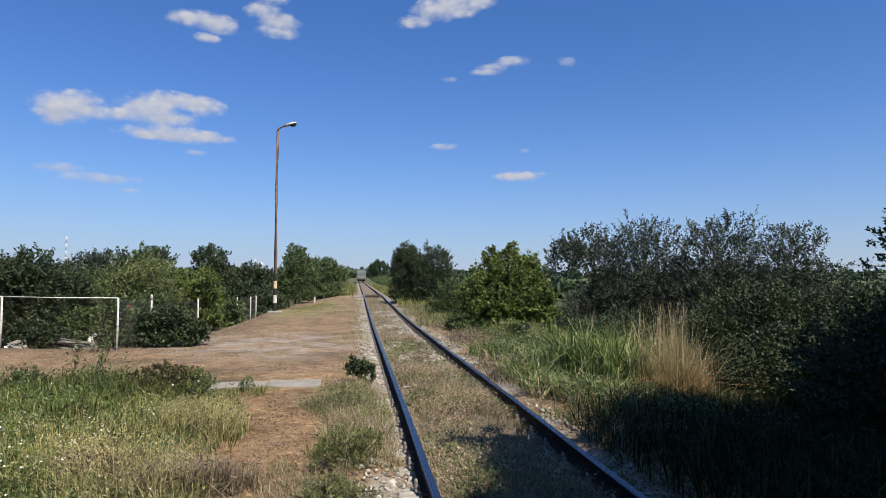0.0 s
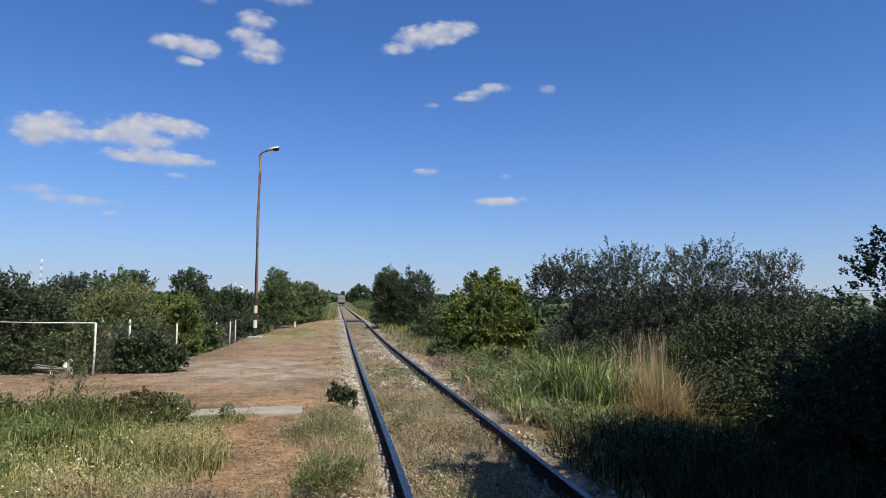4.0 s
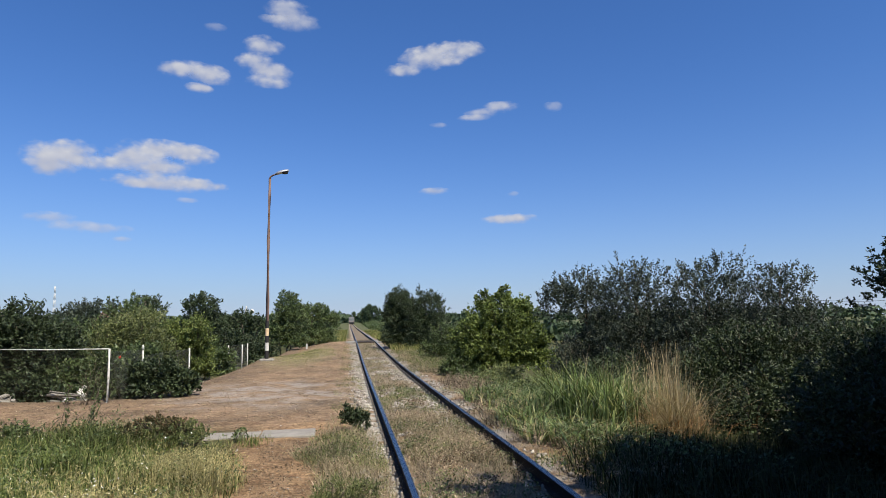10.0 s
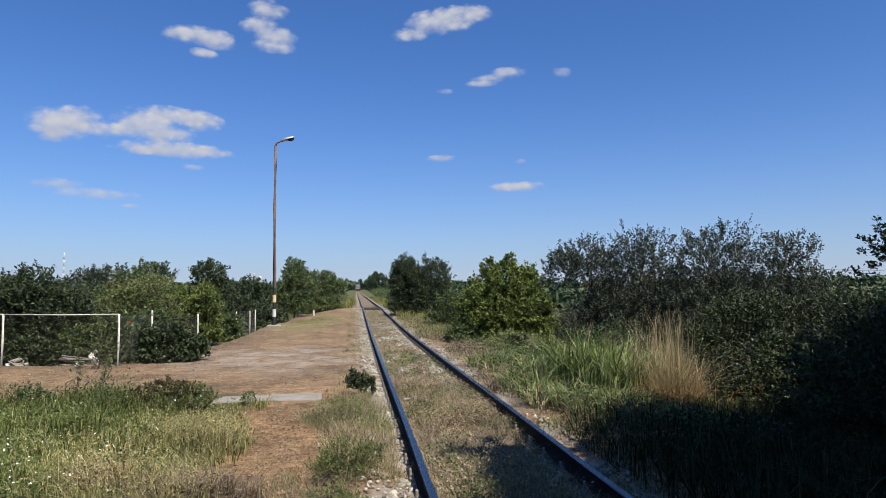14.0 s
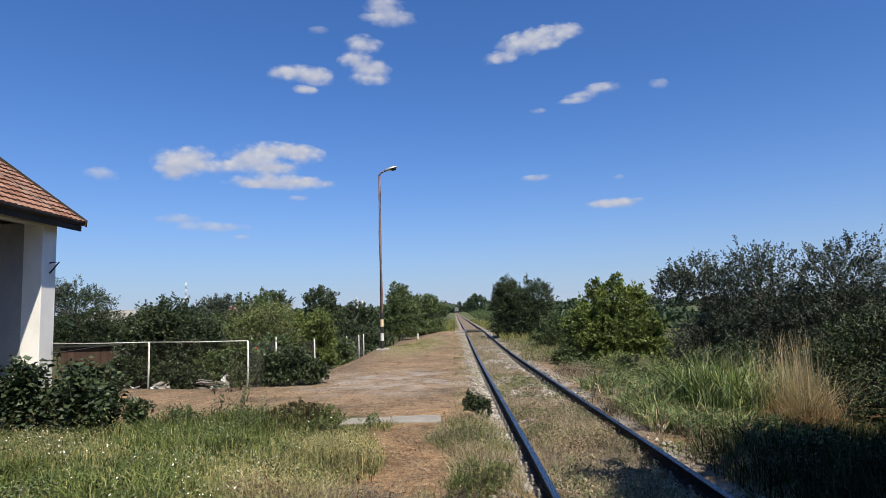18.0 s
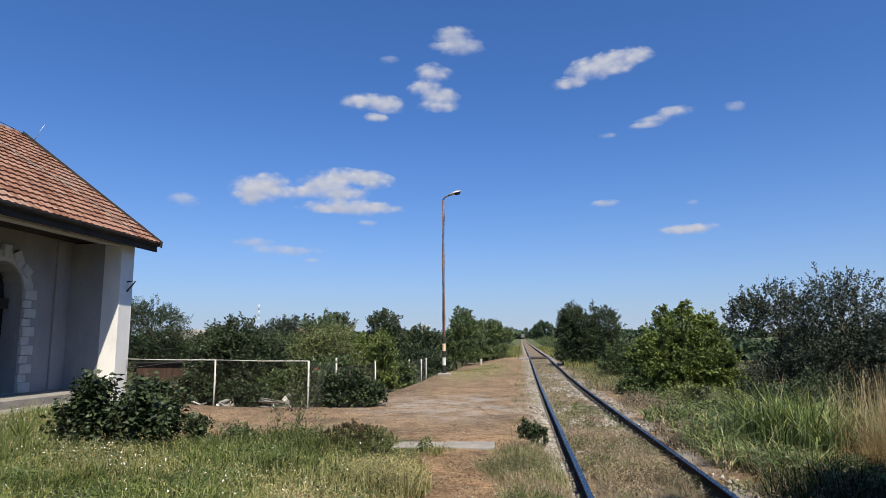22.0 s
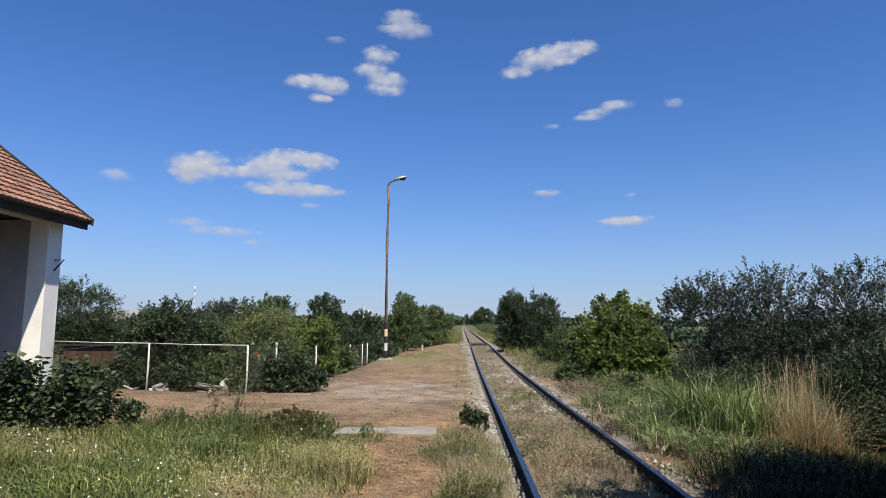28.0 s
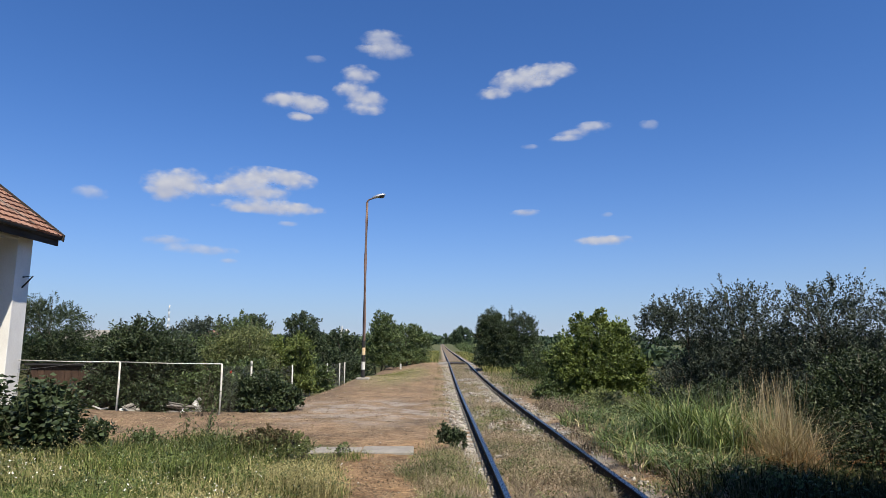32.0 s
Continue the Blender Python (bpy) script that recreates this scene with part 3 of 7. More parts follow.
sp = np.stack([rng.uniform(-4.5, 0.2, 900), 5 + 25 * rng.rand(900)], 1)
stones("gravel", sp, "scattered pale pebbles trodden into the earth", 13, 0.006, 0.018)

# level crossing
crossing = thing("level_crossing", "low farm-track level crossing of dark worn planks and gravel", "level crossing", kind="structure")
zc = float(rise(55)) + RAIL_TOP
for k in range(5):
    part("plank", boxed(RAIL_L + 0.1 + k * 0.262, 53.0, zc - 0.12, RAIL_L + 0.35 + k * 0.262, 57.2, zc - 0.012, bevel=0.01), DARK_WOOD, crossing)
for a, b in ((-1.9, RAIL_L - 0.08), (RAIL_R + 0.08, 5.2)):
    part("gravel_ramp", prism(bmesh.new(), [(a, zc - 0.35), (b, zc - 0.35), (b, zc - 0.02), (a, zc - 0.22)] if a < 0 else [(a, zc - 0.35), (b, zc - 0.5), (b, zc - 0.3), (a, zc - 0.02)], "y", 52.6, 57.4), CONCRETE, crossing)

# concrete slab let into the platform
slab = thing("concrete_slab", "pale worn concrete slab flush with the trodden earth", "slab", (-1.3, 11.42, on(-1.3, 11.42)), 2)
part("slab_panel", boxed(-1.1, -0.24, -0.08, -0.165, 0.36, 0.024, bevel=0.012), CONCRETE, slab)
part("slab_panel", boxed(-0.15, -0.3, -0.08, 0.72, 0.4, 0.03, bevel=0.012), CONCRETE, slab)

# ---- lamp post ----
PX, PY, PZ = -4.12, 34.17, 0.08
lamp = thing("street_lamp", "tall rusty steel lamp post with bare grey lantern and painted bands", "street lamp", (PX, PY, PZ))
part("foundation", boxed(-0.34, -0.34, -0.4, 0.34, 0.34, 0.08, bevel=0.05), CONCRETE, lamp, "cracked concrete foundation block")
part("shaft", tube(bmesh.new(), [(0, 0, 0), (0, 0, 3.0), (-0.02, 0, 6.1), (0.0, 0, 8.35), (0.0, 0, 9.3)], [0.091, 0.087, 0.079, 0.072, 0.066], 12), POLE_RUST, lamp)
for z0, z1, mat_, word in ((0.02, 0.48, BLACK_PAINT, "black painted band"), (0.48, 0.88, WHITE_PAINT, "white painted band"), (0.88, 1.22, BLACK_PAINT, "black painted band"), (1.22, 1.6, YELLOW_PAINT, "yellow painted band"), (1.6, 1.95, BLACK_PAINT, "black painted band")):
    part("painted_band", tube(bmesh.new(), [(0, 0, z0), (0, 0, z1)], 0.097 - 0.003 * z0, 12, False), mat_, lamp, word)
part("arm", tube(bmesh.new(), [(0, 0, 9.25), (0.03, -0.0, 9.41), (0.14, -0.02, 9.47), (0.34, -0.04, 9.55)], [0.06, 0.05, 0.042, 0.04], 8), POLE_RUST, lamp)
bm = bmesh.new()
bmesh.ops.create_uvsphere(bm, u_segments=18, v_segments=10, radius=0.5)
bmesh.ops.scale(bm, vec=(0.78, 0.36, 0.23), verts=bm.verts)
for v in bm.verts:
    v.co.z = max(v.co.z, -0.03)
bmesh.ops.rotate(bm, cent=(0, 0, 0), matrix=Matrix.Rotation(radians(-17), 3, "Y"), verts=bm.verts)
bmesh.ops.translate(bm, vec=(0.62, -0.05, 9.64), verts=bm.verts)
for f_ in bm.faces:
    f_.smooth = True
part("lantern_hood", bm, ALUMINIUM, lamp, "dented grey lantern hood")
bm = bmesh.new()
bmesh.ops.create_uvsphere(bm, u_segments=14, v_segments=8, radius=0.14)
bmesh.ops.scale(bm, vec=(1.3, 0.9, 0.8), verts=bm.verts)
bmesh.ops.translate(bm, vec=(0.76, -0.05, 9.65), verts=bm.verts)
part("lens", bm, GLASS, lamp, "dark cloudy lantern glass")

# ---- fence ----
fence = thing("garden_fence", "leaning white-painted fence posts with wire mesh and a thin top pipe", "fence")


def fence_post(x, y, top, r=0.029, cap=False):
    z = on(x, y)
    p = part("post", tube(bmesh.new(), [(x, y, z - 0.3), (x + 0.008, y, (z + top) / 2), (x, y, top)], [r, r, r * 0.94], 9), WHITE_PAINT, fence)
    if cap:
        part("post_cap", tube(bmesh.new(), [(x, y, top), (x, y, top + 0.1), (x, y, top + 0.14)], [r * 1.15, r * 1.1, r * 0.4], 9), WHITE_PAINT, p)
    return (x, y, top)


def wire_mesh(a, b, low, high, pitch=0.06, wire=0.0034, mat_=None):
    """Diamond mesh of thin wire between two posts."""
    a, b = Vector((*a[:2], 0)), Vector((*b[:2], 0))
    n = (b - a).length
    rng = np.random.RandomState(3)
    verts, tris = [], []
    tall = high - low
    across = (b - a).normalized()
    for k in range(int((n + tall) / pitch)):
        for sign in (1, -1):
            s0 = k * pitch - (tall if sign > 0 else 0)
            p0, p1 = [s0, 0.0], [s0 + sign * tall, tall]
            lo_, hi_ = max(0, min(p0[0], p1[0])), min(n, max(p0[0], p1[0]))
            if hi_ - lo_ < 0.02:
                continue
            za = (lo_ - p0[0]) / sign
            zb = (hi_ - p0[0]) / sign
            q0, q1 = a + across * lo_ + Vector((0, 0, low + za)), a + across * hi_ + Vector((0, 0, low + zb))
            i = len(verts)
            off = Vector((0, 0, wire))
            verts += [q0 - off, q0 + off, q1 + off, q1 - off]
            tris += [(i, i + 1, i + 2), (i, i + 2, i + 3)]
    me = tri_mesh("mesh_panel", np.array([tuple(v) for v in verts]), np.array(tris), mat_ or GALVANISED)
    ob = new("mesh_panel", me)
    ob.parent = fence
    ob["label"] = "rusty diamond wire mesh"
    return ob


p0 = (-11.75, 18.3, 1.31)
p1 = fence_post(-8.68, 17.72, 1.29)
p2 = fence_post(-5.79, 17.2, 1.27)
p3 = fence_post(-5.37, 18.4, 1.19, 0.028, True)
p4 = fence_post(-5.43, 23.7, 1.07)
p5 = fence_post(-6.72, 33.5, 0.82)
p6 = fence_post(-6.28, 35.9, 0.82)
p7 = fence_post(-6.0, 38.5, 0.78, 0.035)
p8 = fence_post(-5.9, 39.8, 0.8, 0.035)
for a, b in ((p0, p1), (p1, p2)):
    part("top_pipe", tube(bmesh.new(), [a, ((a[0] + b[0]) / 2, (a[1] + b[1]) / 2, (a[2] + b[2]) / 2 - 0.015), b], 0.013, 7), WHITE_PAINT, fence)
part("slack_wire", tube(bmesh.new(), [(-11.75, 18.3, 1.04), (-11.0, 18.15, 1.11), (-10.0, 17.97, 1.23), (-9.3, 17.84, 1.28)], 0.007, 5), GALVANISED, fence)
wire_mesh(p0, p1, 0.05, 1.26, 0.075, 0.0016, RUST_WIRE)
wire_mesh(p1, p2, 0.05, 1.25, 0.075, 0.0016, RUST_WIRE)
wire_mesh(p2, p3, 0.0, 1.2)
wire_mesh(p3, p4, -0.1, 1.05)
wire_mesh(p4, p5, -0.45, 0.85)
wire_mesh(p5, p6, -0.6, 0.8)
wire_mesh(p6, p7, -0.6, 0.78)
wire_mesh(p7, p8, -0.6, 0.78)

# white marker posts along the far platform edge
for x, y, tall in ((-3.14, 50.0, 0.4),):
    mk = thing("marker_post", "short white-painted concrete marker post in the grass", "post", (x, y, on(x, y)), group="marker posts")
    part("shaft", boxed(-0.06, -0.06, -0.2, 0.06, 0.06, tall, bevel=0.015), WHITE_PAINT, mk)
# timber heap and rubble behind the fence
heap = thing("timber_heap", "grey heap of old boards dumped behind the fence", "timber", (-7.3, 18.5, on(-7.3, 18.5)), group="")
rnd = random.Random(15)
for k in range(9):
    bm = boxed(-0.42, -0.07, 0, 0.46, 0.07, 0.03, bevel=0.006)
    bmesh.ops.transform(bm, matrix=pose(rnd.uniform(-0.15, 0.15), rnd.uniform(-0.2, 0.2), 0.03 + 0.03 * k, rnd.uniform(-25, 25), rnd.uniform(2, 20), rnd.uniform(-30, 30)), verts=bm.verts)
    part("board", bm, OLD_BOARD, heap)
for x, y, s_ in ((-6.95, 17.75, 0.1), (-6.72, 18.35, 0.14), (-9.0, 18.9, 0.12), (-9.5, 18.8, 0.13), (-9.3, 18.5, 0.1), (-8.1, 18.8, 0.1)):
    bm = bmesh.new()
    bmesh.ops.create_icosphere(bm, subdivisions=1, radius=s_)
    for v in bm.verts:
        v.co = Vector((v.co.x * rnd.uniform(0.35, 0.8), v.co.y * rnd.uniform(0.4, 0.9), v.co.z * (rnd.uniform(0.9, 1.9) if s_ > 0.2 else rnd.uniform(0.4, 0.9))))
    rb = thing("rubble", "broken lump of white plaster rubble on the ground", "rubble", (x, y, on(x, y)), group="rubble behind the fence")
    part("lump", bm, WHITE_PAINT, rb)
scrap = thing("white_scrap", "torn white plastic scraps heaped upright by the boards", "scrap", (-6.74, 18.42, on(-6.74, 18.42)))
for k in range(8):
    u, h_ = rnd.uniform(-0.1, 0.1), 0.04 + 0.052 * k
    bm = boxed(-rnd.uniform(0.03, 0.07), -0.012, -rnd.uniform(0.03, 0.06), rnd.uniform(0.03, 0.07), 0.012, rnd.uniform(0.03, 0.07), bevel=0.005)
    bmesh.ops.transform(bm, matrix=pose(u * (1 - 0.05 * k) - 0.01 * k, rnd.uniform(-0.05, 0.05), h_, rnd.uniform(-40, 40), rnd.uniform(-40, 40), rnd.uniform(-70, 70)), verts=bm.verts)
    part("scrap_piece", bm, WHITE_PAINT, scrap)
debris = thing("rubble_heap", "heap of broken grey roofing sheets and white board behind the fence", "rubble", (-9.2, 18.75, on(-9.2, 18.75)))
rnd = random.Random(31)
for k in range(9):
    wide, deep = rnd.uniform(0.08, 0.26), rnd.uniform(0.07, 0.18)
    bm = boxed(-wide, -deep, 0, wide, deep, rnd.uniform(0.015, 0.05), bevel=0.004)
    bmesh.ops.transform(bm, matrix=pose(rnd.uniform(-0.55, 0.65), rnd.uniform(-0.3, 0.3), 0.03 + 0.022 * k, rnd.uniform(-30, 30), rnd.uniform(-28, 28), rnd.uniform(0, 180)), verts=bm.verts)
    part("sheet_piece", bm, (CONCRETE, OLD_BOARD, CONCRETE, WHITE_PAINT)[k % 4], debris)
# brown shed and village houses half hidden by the gardens
shed = thing("garden_shed", "low brown board shed behind the fence", "shed", (-13.6, 24.3, -0.3))
for k in range(12):
    part("wall_board", boxed(-1.5 + 0.25 * k, -0.03, 0, -1.262 + 0.25 * k, 0.02, 1.25, bevel=0.006), DOOR_BROWN, shed)
part("back", boxed(-1.5, 0.03, 0, 1.5, 1.6, 1.2), DARK_WOOD, shed)
part("roof", prism(bmesh.new(), [(-0.15, 1.3), (1.8, 1.15), (1.8, 1.2), (-0.15, 1.36)], "x", -1.7, 1.7), LEAD, shed)


def cottage(x, y, z, wide, deep, eave, ridge, wall_m, roof_m, label):
    c = thing("cottage", label, "house", (x, y, z), group="village houses")
    part("wall", boxed(-wide / 2, 0, -1, wide / 2, deep, eave), wall_m, c)
    part("roof", prism(bmesh.new(), [(-0.4, eave - 0.1), (deep / 2, ridge), (deep + 0.4, eave - 0.1), (deep / 2, eave)], "x", -wide / 2 - 0.4, wide / 2 + 0.4), roof_m, c)
    for k in (-1, 1):
        part("window", boxed(k * wide / 4 - 0.5, -0.04, 0.9, k * wide / 4 + 0.5, 0.02, 2.1), GLASS, c)


cottage(-29.5, 62, -0.5, 4.2, 5, 2.1, 3.4, PLASTER, CONCRETE, "small pale house with grey roof among trees")
cottage(-31.8, 92, 0.0, 5, 6, 2.6, 4.0, PLASTER, ROOF_TILE, "village house with red tile roof among trees")
cottage(-47, 88, 0.0, 7, 6, 2.4, 3.8, PLASTER, CONCRETE, "small pale house with grey roof among trees")
# power line far to the right
for k, (x, y) in enumerate(((92, 165), (113, 150), (136, 134))):
    pl = thing("utility_pole", "far wooden power pole with crossarm and wires", "utility pole", (x, y, on(x, y)), group="power line")
    part("mast", tube(bmesh.new(), [(0, 0, -0.5), (0, 0, 6.6)], [0.2, 0.14], 7), BARK, pl)
    part("crossarm", boxed(-1.0, -0.07, 6.0, 1.0, 0.07, 6.15), BARK, pl)
    if k:
        for off in (-0.8, 0.8):
            x0, y0 = ((92, 165), (113, 150))[k - 1]
            part("wire", tube(bmesh.new(), [(off, 0, 6.25), ((x0 - x) / 2, (y0 - y) / 2, 5.5), (x0 - x + off, y0 - y, 6.25 + on(x0, y0) - on(x, y))], 0.035, 4), LEAD, pl)

# ---- station house ----
FX, MX, YE = -11.81, -13.4, 18.5          # front of the end wall, door wall, far end
EX, EZ, RX, RZ, YV = -11.24, 4.81, -16.3, 8.55, 18.9   # eave, ridge, gable verge
FLOOR, YB = 0.47, -6.0
house = thing("station_house", "old single-storey whitewashed railway station with clay tile gable roof", "house")
DY0, DY1, SPRING = 14.6, 16.02, 3.0        # door opening; arch springs here


def arch(y0, y1, z, tall, n=8):
    """The rounded head of an opening, from one springing to the other."""
    mid, half = (y0 + y1) / 2, (y1 - y0) / 2
    return [(mid - half * math.cos(math.pi * k / n), z + tall * math.sin(math.pi * k / n) ** 0.85) for k in range(n + 1)]


ARCH = arch(DY0, DY1, SPRING, 0.92)
W0, W1 = MX - 0.62, MX
bm = bmesh.new()
prism(bm, [(YB, -0.3), (DY0, -0.3), (DY0, 4.9), (YB, 4.9)], "x", W0, W1)
prism(bm, [(DY1, -0.3), (YE, -0.3), (YE, 4.9), (DY1, 4.9)], "x", W0, W1)
prism(bm, [(DY0, 4.9)] + ARCH + [(DY1, 4.9)], "x", W0, W1)
prism(bm, [(DY0, -0.3), (DY1, -0.3), (DY1, FLOOR + 0.02), (DY0, FLOOR + 0.02)], "x", W0, W1)
part("front_wall", bm, PLASTER_GREY, house, "grey plaster wall, darkened further for the shade under the porch")
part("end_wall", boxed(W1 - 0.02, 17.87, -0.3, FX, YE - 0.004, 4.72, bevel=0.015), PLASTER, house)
# Thin sheet in the same grey, porch shade included in its colour.
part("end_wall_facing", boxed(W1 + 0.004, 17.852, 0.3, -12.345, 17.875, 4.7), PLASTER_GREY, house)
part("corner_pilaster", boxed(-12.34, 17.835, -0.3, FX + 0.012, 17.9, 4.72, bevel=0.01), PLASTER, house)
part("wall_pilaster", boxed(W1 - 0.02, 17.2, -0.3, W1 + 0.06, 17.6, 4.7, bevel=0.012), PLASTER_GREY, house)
GABLE = [(W0, -0.3), (W0, 4.9), (RX, RZ - 0.35), (-20.9, 4.9), (-20.9, -0.3)]
part("gable_wall", prism(bmesh.new(), GABLE, "y", YE - 0.4, YE), PLASTER, house)
part("gable_wall", prism(bmesh.new(), [(FX, 4.72), (FX, 4.86), (W0 + 0.004, 6.3), (W0 + 0.004, 4.72)], "y", YE - 0.4, YE), PLASTER, house)
part("gable_wall", prism(bmesh.new(), GABLE, "y", YB, YB + 0.4), PLASTER, house)
part("back_wall", boxed(-21.3, YB, -0.3, -20.9, YE, 4.9), PLASTER, house)
part("apron", boxed(MX, YB, -0.2, -11.95, 17.83, FLOOR, bevel=0.02), CONCRETE, house, "pale concrete apron along the front wall")
part("apron_step", boxed(-11.95, YB, -0.2, -11.3, 16.2, FLOOR - 0.2, bevel=0.02), CONCRETE, house, "cracked lower concrete step")
# door
door = part("door", boxed(MX - 0.56, DY0 + 0.03, FLOOR + 0.02, MX - 0.5, DY1 - 0.03, 2.72), DOOR_WOOD, house, "dark brown wooden double door")
for k in range(2):
    for z0, z1 in ((0.65, 1.4), (1.5, 2.55)):
        ya = DY0 + 0.13 + k * 0.67
        part("door_panel", boxed(MX - 0.505, ya, z0, MX - 0.482, ya + 0.42, z1, bevel=0.008), DOOR_WOOD, door)
part("transom", boxed(MX - 0.58, DY0, 2.7, MX - 0.36, DY1, 2.98, bevel=0.02), DARK_WOOD, house)
part("fanlight", prism(bmesh.new(), [(DY0 + 0.01, 2.98)] + arch(DY0 + 0.01, DY1 - 0.01, SPRING, 0.9) + [(DY1 - 0.01, 2.98)], "x", MX - 0.54, MX - 0.52), GLASS, house, "dusty dark arched fanlight")
for z in (3.28, 3.52):
    part("glazing_bar", boxed(MX - 0.52, DY0 + 0.06, z, MX - 0.495, DY1 - 0.06, z + 0.03), DARK_WOOD, house)
# quoins round the door: long and short blocks, then voussoirs over the arch
for side, y in ((-1, DY0), (1, DY1)):
    z, k = FLOOR, 0
    while z < SPRING + 0.3:
        wide, out, tall = (0.44, 0.1, 0.27) if k % 2 == 0 else (0.3, 0.065, 0.225)
        y0, y1 = (y - wide, y - 0.01) if side < 0 else (y + 0.01, y + wide)
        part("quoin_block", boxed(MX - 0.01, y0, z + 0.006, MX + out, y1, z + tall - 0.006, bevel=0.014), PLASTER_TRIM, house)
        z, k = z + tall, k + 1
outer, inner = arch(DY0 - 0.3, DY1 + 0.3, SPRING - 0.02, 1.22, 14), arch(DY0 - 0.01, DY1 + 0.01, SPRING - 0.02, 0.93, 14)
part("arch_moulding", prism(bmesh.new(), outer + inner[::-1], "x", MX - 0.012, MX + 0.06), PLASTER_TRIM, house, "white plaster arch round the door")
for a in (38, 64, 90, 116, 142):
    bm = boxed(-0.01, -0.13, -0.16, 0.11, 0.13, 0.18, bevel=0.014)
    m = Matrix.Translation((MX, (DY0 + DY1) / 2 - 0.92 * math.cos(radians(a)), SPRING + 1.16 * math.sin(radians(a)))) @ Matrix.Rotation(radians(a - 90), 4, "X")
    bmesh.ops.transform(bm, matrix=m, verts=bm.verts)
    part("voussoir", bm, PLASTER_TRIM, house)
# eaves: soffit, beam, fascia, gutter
# Soffit takes the dark timber colour to deepen the shade under the eaves.
part("soffit", boxed(MX + 0.004, YB, EZ - 0.04, EX - 0.13, YV - 0.06, EZ - 0.005), DARK_WOOD, house, "soffit boards, coloured dark to deepen the shade under the eaves")
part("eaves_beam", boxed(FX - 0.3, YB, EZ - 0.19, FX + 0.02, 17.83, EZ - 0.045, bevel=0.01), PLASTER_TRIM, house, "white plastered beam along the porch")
part("fascia", boxed(EX - 0.13, YB, EZ - 0.23, EX - 0.08, YV - 0.02, EZ - 0.02), DARK_WOOD, house)
bm = bmesh.new()
for a, b in ((YB, 13.0), (13.02, 17.6)):
    prism(bm, [(EX + 0.06 * math.cos(t_), EZ + 0.02 + 0.06 * math.sin(t_)) for t_ in [math.pi + math.pi * k / 7 for k in range(8)]], "y", a, b)
part("gutter", bm, LEAD, house, "dented dark metal gutter")
SLOPE = math.atan2(RZ - EZ, EX - RX)
up_ = Vector((-math.cos(SLOPE), 0, math.sin(SLOPE)))
out_ = Vector((math.sin(SLOPE), 0, math.cos(SLOPE)))
LEN = (Vector((RX, 0, RZ)) - Vector((EX, 0, EZ))).length
bm = bmesh.new()
prism(bm, [(EX, EZ), (RX, RZ), (-21.44, EZ), (-21.4, EZ - 0.07), (RX, RZ - 0.12), (EX - 0.04, EZ - 0.07)], "y", YB - 0.4, YV)
roof = part("roof_deck", bm, DARK_WOOD, house)
part("verge_board", prism(bmesh.new(), [(EX + 0.04, EZ - 0.1), (EX + 0.06, EZ + 0.1), (RX, RZ + 0.19), (RX, RZ - 0.1)], "y", YV - 0.005, YV + 0.05), DARK_WOOD, house)
part("far_roof_slope", prism(bmesh.new(), [(RX, RZ + 0.01), (RX, RZ + 0.05), (-21.46, EZ + 0.06), (-21.46, EZ + 0.02)], "y", YB - 0.4, YV), ROOF_TILE, house)
for k in range(40):
    part("ridge_tile", tube(bmesh.new(), [(RX, YV - 0.4 * k, RZ + 0.0), (RX, YV - 0.4 * k - 0.42, RZ + 0.02)], [0.1, 0.115], 8), ROOF_TILE, roof)
part("verge_wire", tube(bmesh.new(), [(RX, 15.0, RZ + 0.3), (RX, 16.6, RZ + 0.24), (RX, 18.3, RZ + 0.16), (RX + 0.1, YV - 0.05, RZ + 0.06)], 0.01, 5), LEAD, house, "lightning conductor wire along the ridge")
part("lightning_rod", tube(bmesh.new(), [(RX + 0.35, YV + 0.02, RZ - 0.25), (RX + 0.7, YV + 0.1, RZ + 0.42)], [0.012, 0.006], 5), ALUMINIUM, house)
part("bracket", tube(bmesh.new(), [(FX, 18.2, 3.6), (FX + 0.28, 18.2, 3.62), (FX, 18.2, 3.3)], 0.025, 6), LEAD, house, "dark iron wall bracket")

# chimney
CX0, CX1, CY0, CY1 = -16.2, -15.58, 15.2, 16.08
chimney = part("chimney", boxed(CX0 + 0.012, CY0 + 0.012, 7.2, CX1 - 0.012, CY1 - 0.012, 9.9), MORTAR, house, "yellow brick chimney with corbelled cap")
part("flashing", boxed(CX0 - 0.05, CY0 - 0.05, 7.2, CX1 + 0.05, CY1 + 0.05, 8.36), LEAD, chimney)
part("chimney_cap", boxed(CX0 - 0.08, CY0 - 0.08, 9.78, CX1 + 0.08, CY1 + 0.08, 9.98, bevel=0.02), BRICK, chimney)
part("chimney_band", boxed(CX0 - 0.05, CY0 - 0.05, 9.28, CX1 + 0.05, CY1 + 0.05, 9.4, bevel=0.01), BRICK, chimney)
# This tube stands in for a faint line of mortar dabs on the roof.
part("conductor", tube(bmesh.new(), [(CX1 + 0.05, CY0 + 0.55, 10.02), (CX1 + 0.1, CY0 + 0.55, 9.3), (CX1 + 0.08, CY0 + 0.52, 8.05), (CX1 + 0.25, CY0 + 0.6, 7.75), (CX1 + 1.0, CY0 + 0.9, 7.4), (CX1 + 2.2, CY0 + 1.6, 6.55), (CX1 + 3.3, CY0 + 2.2, 5.72), (EX - 0.2, CY0 + 2.7, 5.05)], 0.012, 6), CONCRETE, chimney, "thin tube standing in for a faint line of mortar dabs down the tiles")
